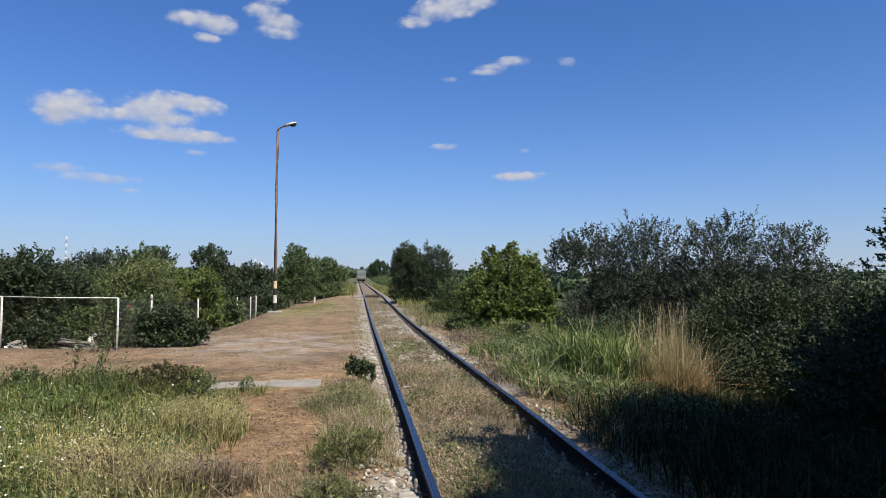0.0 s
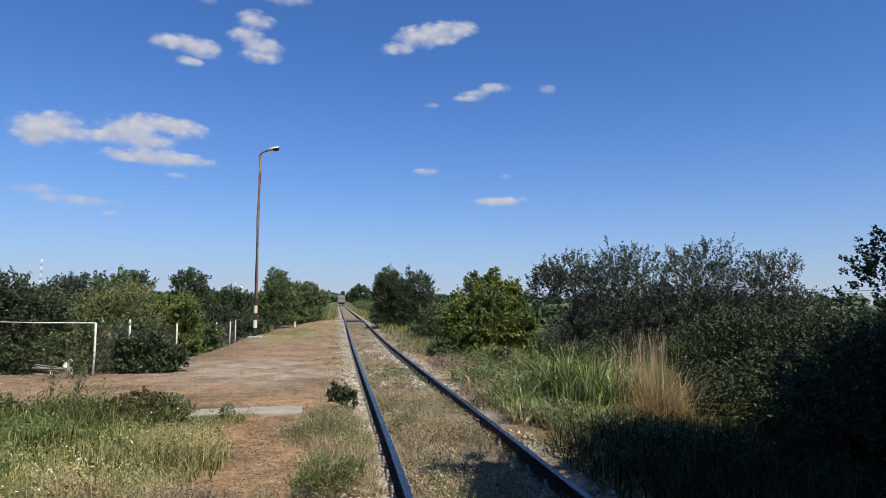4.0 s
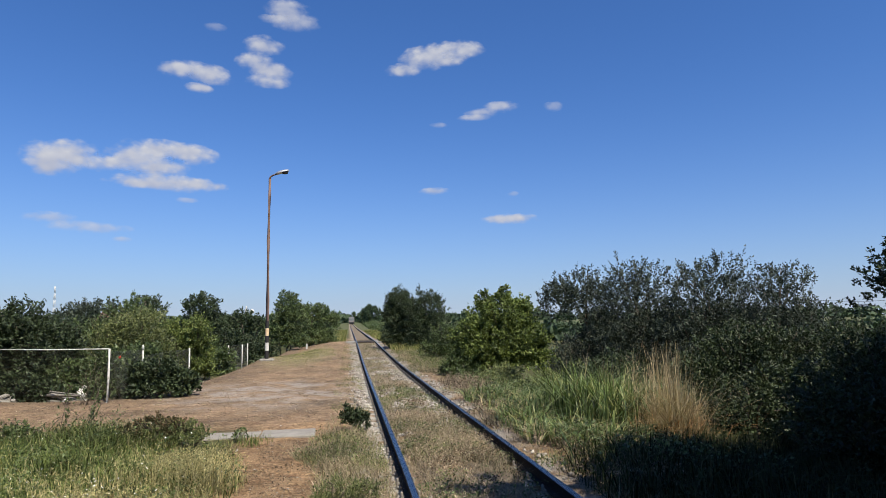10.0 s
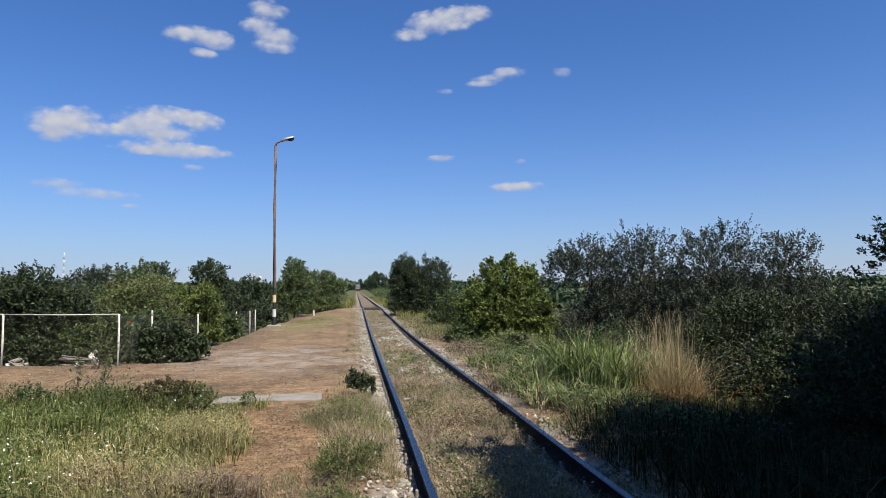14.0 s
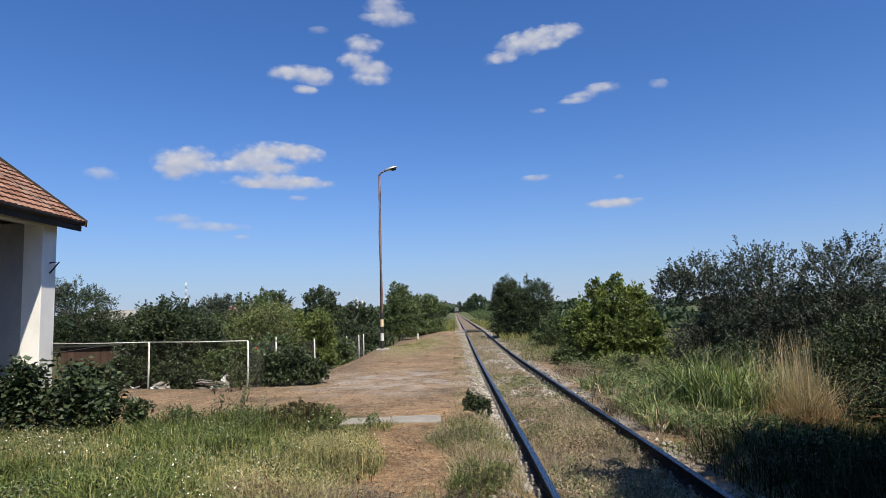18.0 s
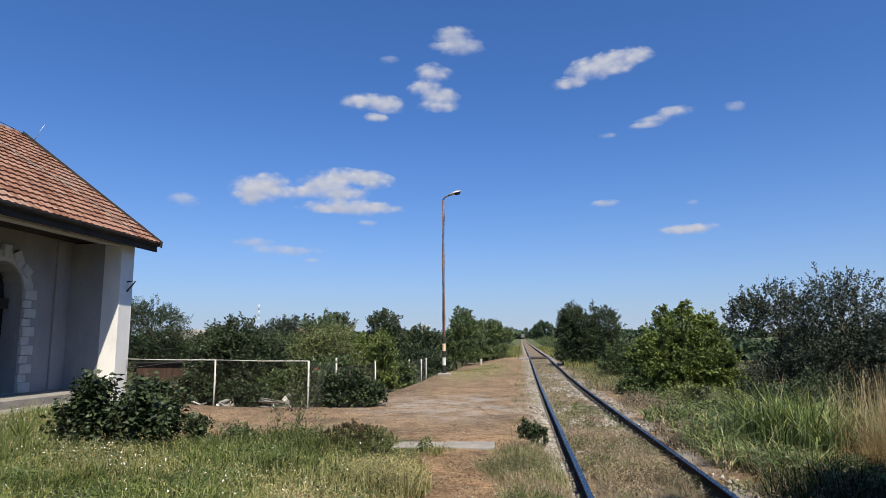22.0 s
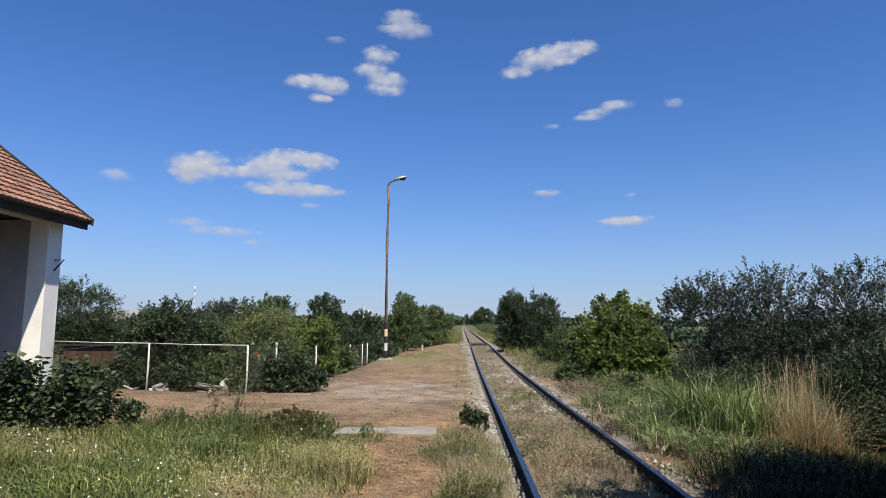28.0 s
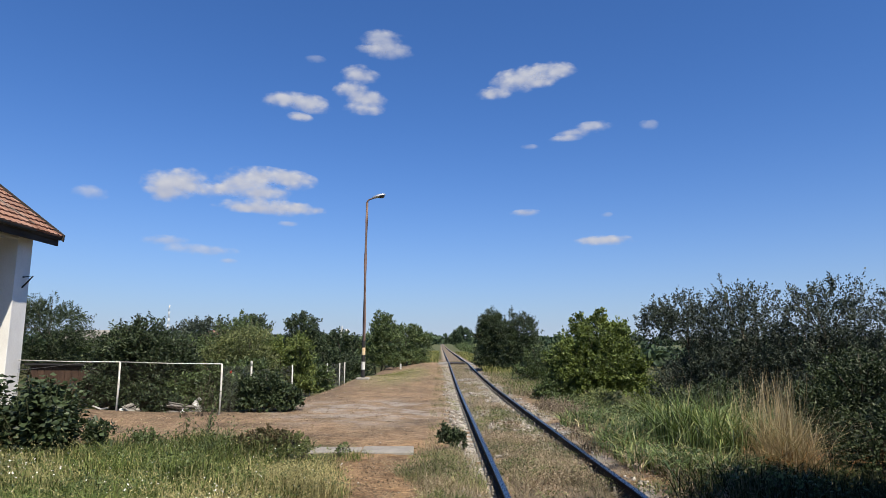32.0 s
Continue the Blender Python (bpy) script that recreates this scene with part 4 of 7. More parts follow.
part("downpipe", tube(bmesh.new(), [(CX1 + 0.05, CY0 + 0.5, 10.02), (CX1 + 0.1, CY0 + 0.5, 9.3), (CX1 + 0.08, CY0 + 0.47, 8.05)], 0.022, 6), ALUMINIUM, chimney)

# ---- plants ----


def unit(v):
    return v / np.maximum(np.linalg.norm(v, axis=-1, keepdims=True), 1e-6)


def leaves(name, at, ways, long_, wide, rng, mat_):
    """Folded pointed leaves from their stalk ends and directions."""
    n = len(at)
    side = unit(np.cross(ways, rng.normal(size=(n, 3))))
    up = np.cross(side, ways)
    L, W = long_[:, None], (wide * long_)[:, None]
    mid = at + ways * L * 0.45 + up * W * 0.35
    verts = np.stack([at, mid + side * W, at + ways * L - up * W * 0.3, mid - side * W], 1).reshape(-1, 3)
    i = 4 * np.arange(n)[:, None]
    tris = np.concatenate([i + [0, 1, 2], i + [0, 2, 3]], 1).reshape(-1, 3)
    return tri_mesh(name, verts, tris, mat_)


def shrub(name, label, category, foot, blobs, n, size, mat_, seed, wide=0.27, ragged=0.22, lift=0.45, group="", stems=4, per=18, hollow=0.35, skirt=True):
    """A bush or tree: tapered stems and limbs, and a crown of leafy twigs that fill a few uneven lobes."""
    rng = np.random.RandomState(seed)
    ob = thing(name, label, category, foot, group=group)
    B = np.array(blobs, float)
    if skirt:
        lo_, hi_ = (B[:, :2] - B[:, 3:5]).min(0), (B[:, :2] + B[:, 3:5]).max(0)
        high = (B[:, 2] + B[:, 5]).max()
        B = np.vstack([B, [*(lo_ + hi_) / 2, high * 0.22, *((hi_ - lo_) * 0.42), high * 0.26]])
    vol = B[:, 3] * B[:, 4] * B[:, 5]
    pick = rng.choice(len(B), n // per, p=vol ** 0.62 / (vol ** 0.62).sum())
    u = unit(rng.normal(size=(len(pick), 3)))
    u[:, 2] = np.where(u[:, 2] < -0.35, -u[:, 2], u[:, 2])
    bumps = np.sin(u @ rng.normal(size=(3, 5)) * 3.5 + rng.uniform(0, 6, 5)).sum(1) / 5
    reach = 1 + ragged * bumps + ragged * 0.6 * np.minimum(np.abs(rng.normal(size=len(pick))), 1.3) * (rng.rand(len(pick)) < 0.2)
    R = B[pick, 3:6]
    deep = hollow + (0.95 - hollow) * rng.rand(len(pick)) ** 0.55
    tip = B[pick, :3] + R * u * (reach * (deep + 0.08))[:, None]
    grow = unit(u * R + np.array([0, 0, lift]) * R.mean(1, keepdims=True) + rng.normal(0, 0.25, (len(pick), 3)) * R.mean(1, keepdims=True))
    span = (0.16 + 0.28 * rng.rand(len(pick))) * R.mean(1) * 0.75
    s = rng.rand(len(pick), per)
    at = tip[:, None] - grow[:, None] * (s * span[:, None])[..., None] + rng.normal(0, size * 0.35, (len(pick), per, 3))
    ways = unit(grow[:, None] * 0.7 + rng.normal(0, 0.75, (len(pick), per, 3)))
    at, ways = at.reshape(-1, 3), ways.reshape(-1, 3)
    keep = at[:, 2] > 0.02
    at, ways = at[keep], ways[keep]
    crown = new("crown", leaves("crown", at, ways, size * rng.uniform(0.6, 1.3, len(at)), wide, rng, mat_))
    crown.parent = ob
    long_ = reach * deep > 0.92
    if long_.any() and foot[1] < 60:
        p1, p0 = tip[long_], tip[long_] - grow[long_] * (span[long_] * 1.5)[:, None]
        w = unit(np.cross(grow[long_], rng.normal(size=(len(p1), 3)))) * 0.0045
        vv = np.stack([p0 - w, p0 + w, p1 + w * 0.3, p1 - w * 0.3], 1).reshape(-1, 3)
        i = 4 * np.arange(len(p1))[:, None]
        bw = new("branchwork", tri_mesh("branchwork", vv, np.concatenate([i + [0, 1, 2], i + [0, 2, 3]], 1).reshape(-1, 3), BARK))
        bw.parent = ob
        tagged(bw, kind="stuff")
    for k in np.argsort(-vol)[:stems]:
        bm = bmesh.new()
        c = Vector(B[k, :3])
        root = Vector((rng.normal(0, 0.06), rng.normal(0, 0.06), -0.25)) + Vector((c.x, c.y, 0)) * (0.25 if len(B) < 4 else 0.6)
        knee = root.lerp(c, 0.5) + Vector((rng.normal(0, 0.12), rng.normal(0, 0.12), 0.1))
        r = 0.018 + 0.014 * B[k, 5]
        tube(bm, [root, knee, c], [r * 1.6, r * 1.1, r * 0.6], 6)
        for _ in range(5):
            w = Vector(unit(rng.normal(size=3) + np.array([0, 0, 0.8])))
            e = c + Vector((w.x * B[k, 3], w.y * B[k, 4], w.z * B[k, 5])) * 0.85
            tube(bm, [knee.lerp(c, 0.6), c.lerp(e, 0.5) + Vector((0, 0, 0.05)), e], [r * 0.6, r * 0.4, r * 0.15], 5)
        part("stem" if category == "bush" else "trunk", bm, BARK, ob)
    return ob


def blades(name, label, spots, tall, thick, mat_, seed, lean=0.35, base=None, curl=0.5, category="grass", fine=False, thin=False):
    """Upright bent blades rooted in the ground, as one stand."""
    rng = np.random.RandomState(seed)
    n = len(spots)
    z = land(spots[:, 0], spots[:, 1]) if base is None else base
    root = np.stack([spots[:, 0], spots[:, 1], z - 0.01], 1)
    a = rng.uniform(0, 2 * np.pi, n)
    out = np.stack([np.cos(a), np.sin(a), np.zeros(n)], 1) * np.abs(rng.normal(0, lean, n))[:, None]
    side = np.stack([-np.sin(a + rng.normal(0, 0.6, n)), np.cos(a), np.zeros(n)], 1) * thick[:, None]
    H = tall[:, None]
    up = np.array([0, 0, 1.0])
    m1 = root + (up * 0.42 + out * 0.3) * H
    m2 = root + (up * (0.78 - 0.1 * curl) + out * (0.75 + 0.2 * curl)) * H
    tip = root + (up * (1.0 - 0.45 * curl * rng.rand(n)[:, None]) + out * (1.15 + 0.5 * curl)) * H
    if thin:
        verts = np.stack([root - side, root + side, tip], 1).reshape(-1, 3)
        return tagged(new(name, tri_mesh(name, verts, np.arange(3 * n).reshape(-1, 3), mat_)), label, category, kind="stuff")
    if fine:
        mid = root + (up * 0.6 + out * 0.5) * H
        verts = np.stack([root - side, root + side, mid - side * 0.8, mid + side * 0.8, tip], 1).reshape(-1, 3)
        i = 5 * np.arange(n)[:, None]
        tris = np.concatenate([i + [0, 1, 3], i + [0, 3, 2], i + [2, 3, 4]], 1).reshape(-1, 3)
        return tagged(new(name, tri_mesh(name, verts, tris, mat_)), label, category, kind="stuff")
    verts = np.stack([root - side, root + side, m1 - side * 0.85, m1 + side * 0.85, m2 - side * 0.6, m2 + side * 0.6, tip], 1).reshape(-1, 3)
    i = 7 * np.arange(n)[:, None]
    tris = np.concatenate([i + [0, 1, 3], i + [0, 3, 2], i + [2, 3, 5], i + [2, 5, 4], i + [4, 5, 6]], 1).reshape(-1, 3)
    return tagged(new(name, tri_mesh(name, verts, tris, mat_)), label, category, kind="stuff")


G = "garden trees behind the fence"
R_ = "bushes beside the track"
# garden side
shrub("tree", "dense dark green broad-leaved young tree behind the fence", "tree", (-9.2, 20.6, -0.3), [(-0.3, 0, 1.65, 1.3, 1.2, 1.2), (-1.0, 0.2, 1.3, 1.0, 1.0, 1.15), (0.7, 0, 1.15, 1.1, 1.0, 1.15), (0.1, -0.2, 0.7, 1.6, 1.0, 0.8)], 38000, 0.105, LEAF_DARK, 21, 0.22, 0.28, -0.1, group=G)
shrub("tree", "round dark green tree in the garden", "tree", (-11.6, 30, -0.5), [(0, 0, 1.7, 1.7, 1.4, 1.2), (0.9, 0, 1.4, 1.2, 1.1, 1.2), (-1.2, 0, 1.3, 1.4, 1.2, 1.2)], 26000, 0.085, LEAF_DARK, 22, 0.22, group=G)
shrub("tree", "pale olive tree far back in the gardens", "tree", (-17.4, 48, -0.4), [(0, 0, 2.8, 1.8, 1.6, 1.5), (-1.6, 0, 2.3, 1.6, 1.5, 1.6)], 9000, 0.16, LEAF_GREY, 23, 0.3, group=G)
shrub("tree", "bushy green garden tree with ragged top", "tree", (-8.2, 26, -0.5), [(0, 0, 2.2, 1.1, 1.0, 1.3), (0.5, 0, 1.7, 1.2, 1.1, 1.2), (-0.9, 0, 1.5, 1.3, 1.0, 1.3)], 18000, 0.095, LEAF_MID, 24, 0.3, 0.3, group=G)
shrub("tree", "slim dark green garden tree", "tree", (-8.4, 29, -0.5), [(0, 0, 2.5, 0.8, 0.8, 1.2), (0.3, 0, 1.5, 1.1, 1.0, 1.3)], 9000, 0.11, LEAF_DARK, 25, 0.3, 0.3, group=G)
shrub("tree", "green elder-like bush crowding the fence", "bush", (-6.95, 23.0, -0.35), [(0, 0, 1.75, 1.1, 1.0, 1.05), (-0.8, 0, 1.3, 1.0, 1.0, 1.1), (0.5, -0.2, 1.0, 0.9, 0.9, 1.0), (-0.3, -0.3, 0.6, 1.3, 0.8, 0.7)], 24000, 0.085, LEAF_OLIVE, 26, 0.22, group=G)
shrub("bush", "bright yellow-green clipped hedge bush spilling through the fence", "bush", (-5.42, 25.0, -0.3), [(0, 0, 1.6, 0.56, 0.75, 0.95), (-0.1, 0, 0.9, 0.68, 0.75, 0.85), (0.1, 0, 0.5, 0.56, 0.7, 0.6), (-0.8, 0.1, 1.5, 0.7, 0.7, 0.95)], 15000, 0.085, LEAF_HEDGE, 27, 0.32, 0.15, group=G)
shrub("tree", "tall rounded dark green tree beyond the fence", "tree", (-8.15, 38, -0.7), [(0, 0, 3.3, 1.1, 1.0, 1.15), (0.3, 0, 2.3, 1.25, 1.1, 1.2), (-0.5, 0, 1.6, 1.2, 1.1, 1.3)], 16000, 0.115, LEAF_DARK, 28, 0.3, 0.18, group=G)
shrub("tree", "dusky green trees at the back of the gardens", "tree", (-9.4, 60, -0.3), [(0, 0, 2.3, 2.0, 1.5, 1.3), (-1.8, 0, 2.2, 1.6, 1.4, 1.3), (1.4, 0, 1.8, 1.3, 1.2, 1.2)], 10000, 0.16, LEAF_DARK, 29, 0.3, group=G)
shrub("bush", "low dark bush in front of the wire fence", "bush", (-4.85, 18.1, 0), [(0, 0, 0.5, 0.55, 0.45, 0.55), (0.5, 0, 0.34, 0.5, 0.4, 0.4), (-0.5, 0, 0.45, 0.42, 0.4, 0.5), (0.05, -0.1, 0.14, 0.85, 0.45, 0.22)], 11000, 0.085, LEAF_DARK, 30, 0.32, 0.2)
shrub("tree", "large dark green tree beside the station house", "tree", (-16.3, 27, -0.2), [(0, 0, 2.6, 1.7, 1.5, 1.4), (-1.8, 0, 2.9, 1.8, 1.5, 1.4), (1.1, 0, 1.7, 1.3, 1.2, 1.3), (-0.6, 0, 1.2, 2.0, 1.3, 1.1)], 42000, 0.08, LEAF_DARK, 31, 0.22, group=G)
shrub("tree", "mixed green undergrowth filling the gardens", "bush", (-14.5, 28.5, -0.3), [(0, 0, 1.1, 1.8, 1.2, 1.0), (1.8, 0.2, 1.2, 1.4, 1.1, 1.0), (-1.6, 0, 1.2, 1.4, 1.1, 1.1), (3.2, -1, 0.8, 1.2, 1.0, 0.9)], 15000, 0.12, LEAF_MID, 32, 0.3, group=G, skirt=False)
shrub("bush", "dense leafy undergrowth behind the posts", "bush", (-6.9, 20.2, -0.35), [(0, 0, 0.8, 0.9, 0.7, 0.8), (-0.9, -0.2, 0.6, 0.8, 0.7, 0.7), (0.9, 0.6, 0.9, 0.8, 0.7, 0.9)], 11000, 0.1, LEAF_MID, 33, 0.3, group=G)
for k, (x, y, s) in enumerate(((-7.2, 32, 1.0), (-7.6, 42, 1.15), (-9.6, 46, 1.3), (-6.7, 46, 1.0))):
    shrub("bush", "dark green shrub on the low ground behind the fence", "bush", (x, y, on(x, y)), [(0, 0, 1.2 * s, 1.3 * s, 1.0, 1.1 * s), (1.0, 0, 0.8 * s, 1.1 * s, 0.9, 0.9 * s)], 7000, 0.12, LEAF_DARK if k % 2 else LEAF_MID, 40 + k, 0.3, group=G)
# by the line, left
shrub("tree", "tall feathery green shrub beside the track", "tree", (-4.9, 52, -0.25), [(0.1, 0, 3.3, 1.1, 1.0, 1.5), (0.3, 0, 2.35, 1.5, 1.2, 1.3), (-0.5, 0, 1.5, 1.3, 1.2, 1.2), (0.3, -0.2, 0.8, 1.6, 1.2, 0.9)], 22000, 0.14, LEAF_MID, 50, 0.26, 0.3, 0.9)
shrub("tree", "broad green thicket beside the track", "tree", (-3.1, 58, -0.1), [(0, 0, 2.7, 1.6, 1.4, 1.3), (-1.3, -1, 2.5, 1.3, 1.2, 1.4), (1.3, 0.5, 2.1, 1.2, 1.2, 1.3), (0, 0, 1.0, 2.3, 1.4, 1.0)], 24000, 0.14, LEAF_MID, 51, 0.26, 0.2)
# by the line, right
shrub("tree", "dense dark green upright tree beside the track", "tree", (3.35, 44, 0.1), [(0, 0, 2.9, 1.05, 1.0, 1.3), (0, 0, 1.7, 1.2, 1.0, 1.3), (-0.5, 0, 2.3, 0.6, 0.7, 1.2), (0, -0.2, 0.7, 1.35, 1.0, 0.8)], 30000, 0.11, LEAF_DARK, 52, 0.24, 0.24, 1.1, group=R_)
shrub("tree", "dark green tree with spiky top beside the track", "tree", (5.2, 43, 0), [(0, 0, 2.7, 1.2, 1.0, 1.3), (0.2, 0, 1.6, 1.3, 1.1, 1.2), (-0.7, 0, 1.5, 1.0, 0.9, 1.3), (-0.1, -0.2, 0.7, 1.6, 1.0, 0.8), (-1.0, 0, 2.2, 0.8, 0.8, 1.2)], 32000, 0.11, LEAF_DARK, 53, 0.24, 0.28, 1.1, group=R_)
shrub("bush", "low grey-green bush at the trackside", "bush", (4.7, 33, -0.1), [(0, 0, 1.0, 0.9, 0.8, 0.95), (0.9, 0.3, 0.9, 0.9, 0.8, 1.0), (-0.5, 0, 0.5, 0.8, 0.7, 0.6)], 10000, 0.1, LEAF_MID, 54, 0.24, 0.2, 0.9, group=R_)
shrub("tree", "sunlit yellow-green bush with uneven twiggy top", "bush", (5.25, 23.4, -0.25), [(0.0, 0, 1.75, 1.2, 1.0, 1.15), (-0.95, -0.2, 1.25, 0.85, 0.8, 1.0), (0.95, 0.1, 1.5, 0.95, 0.9, 1.0), (-0.45, 0, 2.55, 0.4, 0.4, 0.6), (0.3, 0, 2.75, 0.35, 0.35, 0.55), (0.95, 0, 2.4, 0.4, 0.4, 0.6), (0, -0.4, 0.8, 1.6, 0.9, 0.9), (1.35, -0.4, 0.9, 0.6, 0.8, 0.9), (1.7, -0.6, 0.45, 0.5, 0.6, 0.5)], 36000, 0.1, LEAF_LIGHT, 55, 0.32, 0.34, 0.7, group=R_, hollow=0.2)
shrub("bush", "green bush at the edge of the ballast", "bush", (3.9, 23.0, -0.15), [(0, 0, 0.5, 0.7, 0.7, 0.5), (-0.4, -0.1, 0.3, 0.5, 0.6, 0.35)], 4500, 0.085, LEAF_MID, 56, 0.28, 0.2, group=R_)
shrub("bush", "tall airy grey-leaved thicket with thin upright shoots", "bush", (7.0, 18.8, -0.3), [(-0.1, 0, 2.5, 1.2, 1.0, 1.2), (-0.8, 0, 2.6, 0.75, 0.8, 0.8), (0.7, 0, 1.3, 1.1, 1.0, 1.2), (0.2, -0.2, 1.0, 1.4, 1.0, 1.0)], 34000, 0.066, LEAF_GREY, 57, 0.26, 0.28, 1.0, group=R_, hollow=0.22)
shrub("bush", "tall airy grey-leaved thicket with thin upright shoots", "bush", (8.1, 18.0, -0.3), [(0, 0, 2.7, 1.3, 1.0, 1.2), (0.5, 0, 1.6, 1.3, 1.0, 1.3), (-0.6, 0, 1.5, 1.1, 1.0, 1.2), (0, -0.2, 0.8, 1.6, 1.0, 0.9)], 36000, 0.066, LEAF_GREY, 58, 0.26, 0.28, 1.0, group=R_, hollow=0.22)
shrub("bush", "tall airy grey-leaved thicket with thin upright shoots", "bush", (9.8, 17.0, -0.3), [(0, 0, 2.7, 1.3, 1.0, 1.2), (0.4, 0, 1.7, 1.2, 1.0, 1.2), (-0.6, 0, 1.5, 1.2, 1.0, 1.2), (0, -0.2, 0.8, 1.6, 1.0, 0.9)], 36000, 0.066, LEAF_GREY, 59, 0.26, 0.28, 1.0, group=R_, hollow=0.22)
shrub("bush", "loose grey-green bush with arching side shoots", "bush", (11.2, 16.0, -0.3), [(0, 0, 2.4, 1.0, 1.0, 1.3), (0.6, 0, 1.7, 1.1, 1.0, 1.0), (-0.6, 0, 1.4, 1.1, 1.0, 1.2), (0, -0.2, 0.8, 1.6, 1.0, 0.9)], 30000, 0.066, LEAF_GREY, 60, 0.26, 0.28, 1.2, group=R_, hollow=0.22)
shrub("bush", "dense dark green bramble thicket in shade", "bush", (7.7, 12.4, -0.35), [(0, 0, 1.3, 1.2, 0.9, 0.85), (-0.9, 0, 0.8, 0.9, 0.8, 0.8), (0.9, 0.1, 1.2, 1.1, 0.9, 0.9), (0, -0.3, 0.5, 1.6, 0.8, 0.6)], 34000, 0.058, LEAF_DARK, 61, 0.28, 0.15, group=R_)
shrub("bush", "dense dark green bramble thicket in shade", "bush", (9.6, 11.2, -0.35), [(0, 0, 1.3, 1.4, 1.0, 0.85), (-0.9, -0.4, 0.8, 1.0, 0.8, 0.8), (1.1, 0.1, 1.2, 1.2, 0.9, 0.9), (0, -0.4, 0.5, 1.6, 0.9, 0.6)], 34000, 0.058, LEAF_DARK, 62, 0.28, 0.15, group=R_)
shrub("bush", "dense dark green bramble thicket in shade", "bush", (6.5, 8.0, -0.35), [(0, 0, 0.8, 1.0, 1.0, 0.7), (0.9, 0.6, 1.1, 1.1, 1.0, 0.8), (0.4, -1.2, 0.9, 1.0, 1.0, 0.8), (1.2, -0.6, 1.0, 1.0, 1.2, 0.8)], 28000, 0.06, LEAF_DARK, 63, 0.28, 0.15, group=R_)
shrub("bush", "low dark bramble mound behind the dead reeds", "bush", (6.5, 10.3, -0.35), [(0, 0, 0.5, 0.8, 0.6, 0.6), (0.8, 0.2, 0.7, 0.9, 0.7, 0.8), (1.7, -0.3, 0.6, 0.9, 0.7, 0.7)], 16000, 0.06, LEAF_DARK, 163, 0.3, 0.2, group=R_)
shrub("bush", "low olive bramble mound beside the reeds", "bush", (5.1, 16.6, -0.2), [(0, 0, 0.35, 0.7, 0.8, 0.4), (0.7, -0.6, 0.5, 0.7, 0.7, 0.5), (-0.5, 0.7, 0.22, 0.5, 0.7, 0.28)], 7000, 0.065, LEAF_OLIVE, 160, 0.3, 0.2, group=R_)
shrub("bush", "low green bramble mound beside the reeds", "bush", (5.3, 14.2, -0.25), [(0, 0, 0.6, 0.8, 0.8, 0.6), (0.7, 0.3, 0.7, 0.8, 0.7, 0.7)], 9000, 0.065, LEAF_DARK, 161, 0.3, 0.2, group=R_)
shrub("bush", "rough dull green weeds at the foot of the bushes", "bush", (4.3, 20.0, -0.15), [(0, 0, 0.2, 0.6, 0.9, 0.24), (0.6, 1.0, 0.3, 0.7, 0.8, 0.32)], 4000, 0.07, LEAF_OLIVE, 162, 0.26, 0.25, group=R_)
# tall trees that shade the near end of the track; all but the first stand unseen
shrub("tree", "tall dark tree overhanging the track", "tree", (9.1, 8.6, -0.35), [(-0.6, 0.6, 2.5, 0.75, 0.7, 0.8), (0.1, 0, 3.1, 0.95, 0.9, 1.0), (0.6, -0.6, 4.6, 1.3, 1.3, 1.4), (-0.2, 0.3, 1.4, 1.1, 1.1, 1.1)], 30000, 0.06, LEAF_DARK, 64, 0.3, 0.4, 0.5, group=R_)
# Crown lobes out of view are placed to shape and dapple the cast shadow.
shrub("tree", "tall dark tree overhanging the track", "tree", (6.6, 2.6, -0.3), [(0, 0, 5.2, 2.6, 2.2, 2.2), (-1.6, 0.2, 5.0, 1.7, 1.6, 1.5), (1.0, 1.4, 5.4, 2.2, 1.8, 2.0), (-0.6, -1.4, 5.2, 2.2, 2.0, 2.0), (0.6, 0.0, 2.8, 2.2, 1.8, 1.5), (-0.4, 0, 6.8, 1.8, 1.7, 1.6), (-0.4, 1.3, 6.2, 1.5, 1.3, 1.0), (-2.4, -0.8, 5.9, 1.5, 1.4, 1.0), (-3.2, -0.95, 4.9, 1.05, 1.1, 0.8), (-3.6, -0.5, 5.0, 0.28, 0.34, 0.25), (-3.3, 0.3, 5.6, 0.24, 0.3, 0.25), (-3.9, -1.2, 5.3, 0.22, 0.26, 0.2), (0.7, 1.8, 6.5, 1.4, 1.2, 0.9), (-2.7, 0.5, 6.6, 0.85, 0.85, 0.6), (-2.5, -0.6, 6.3, 1.1, 1.1, 0.8), (-3.1, -0.2, 6.3, 0.3, 0.3, 0.25)], 36000, 0.2, LEAF_DARK, 65, 0.4, 0.15, 0.5, group=R_, hollow=0.1, skirt=False)
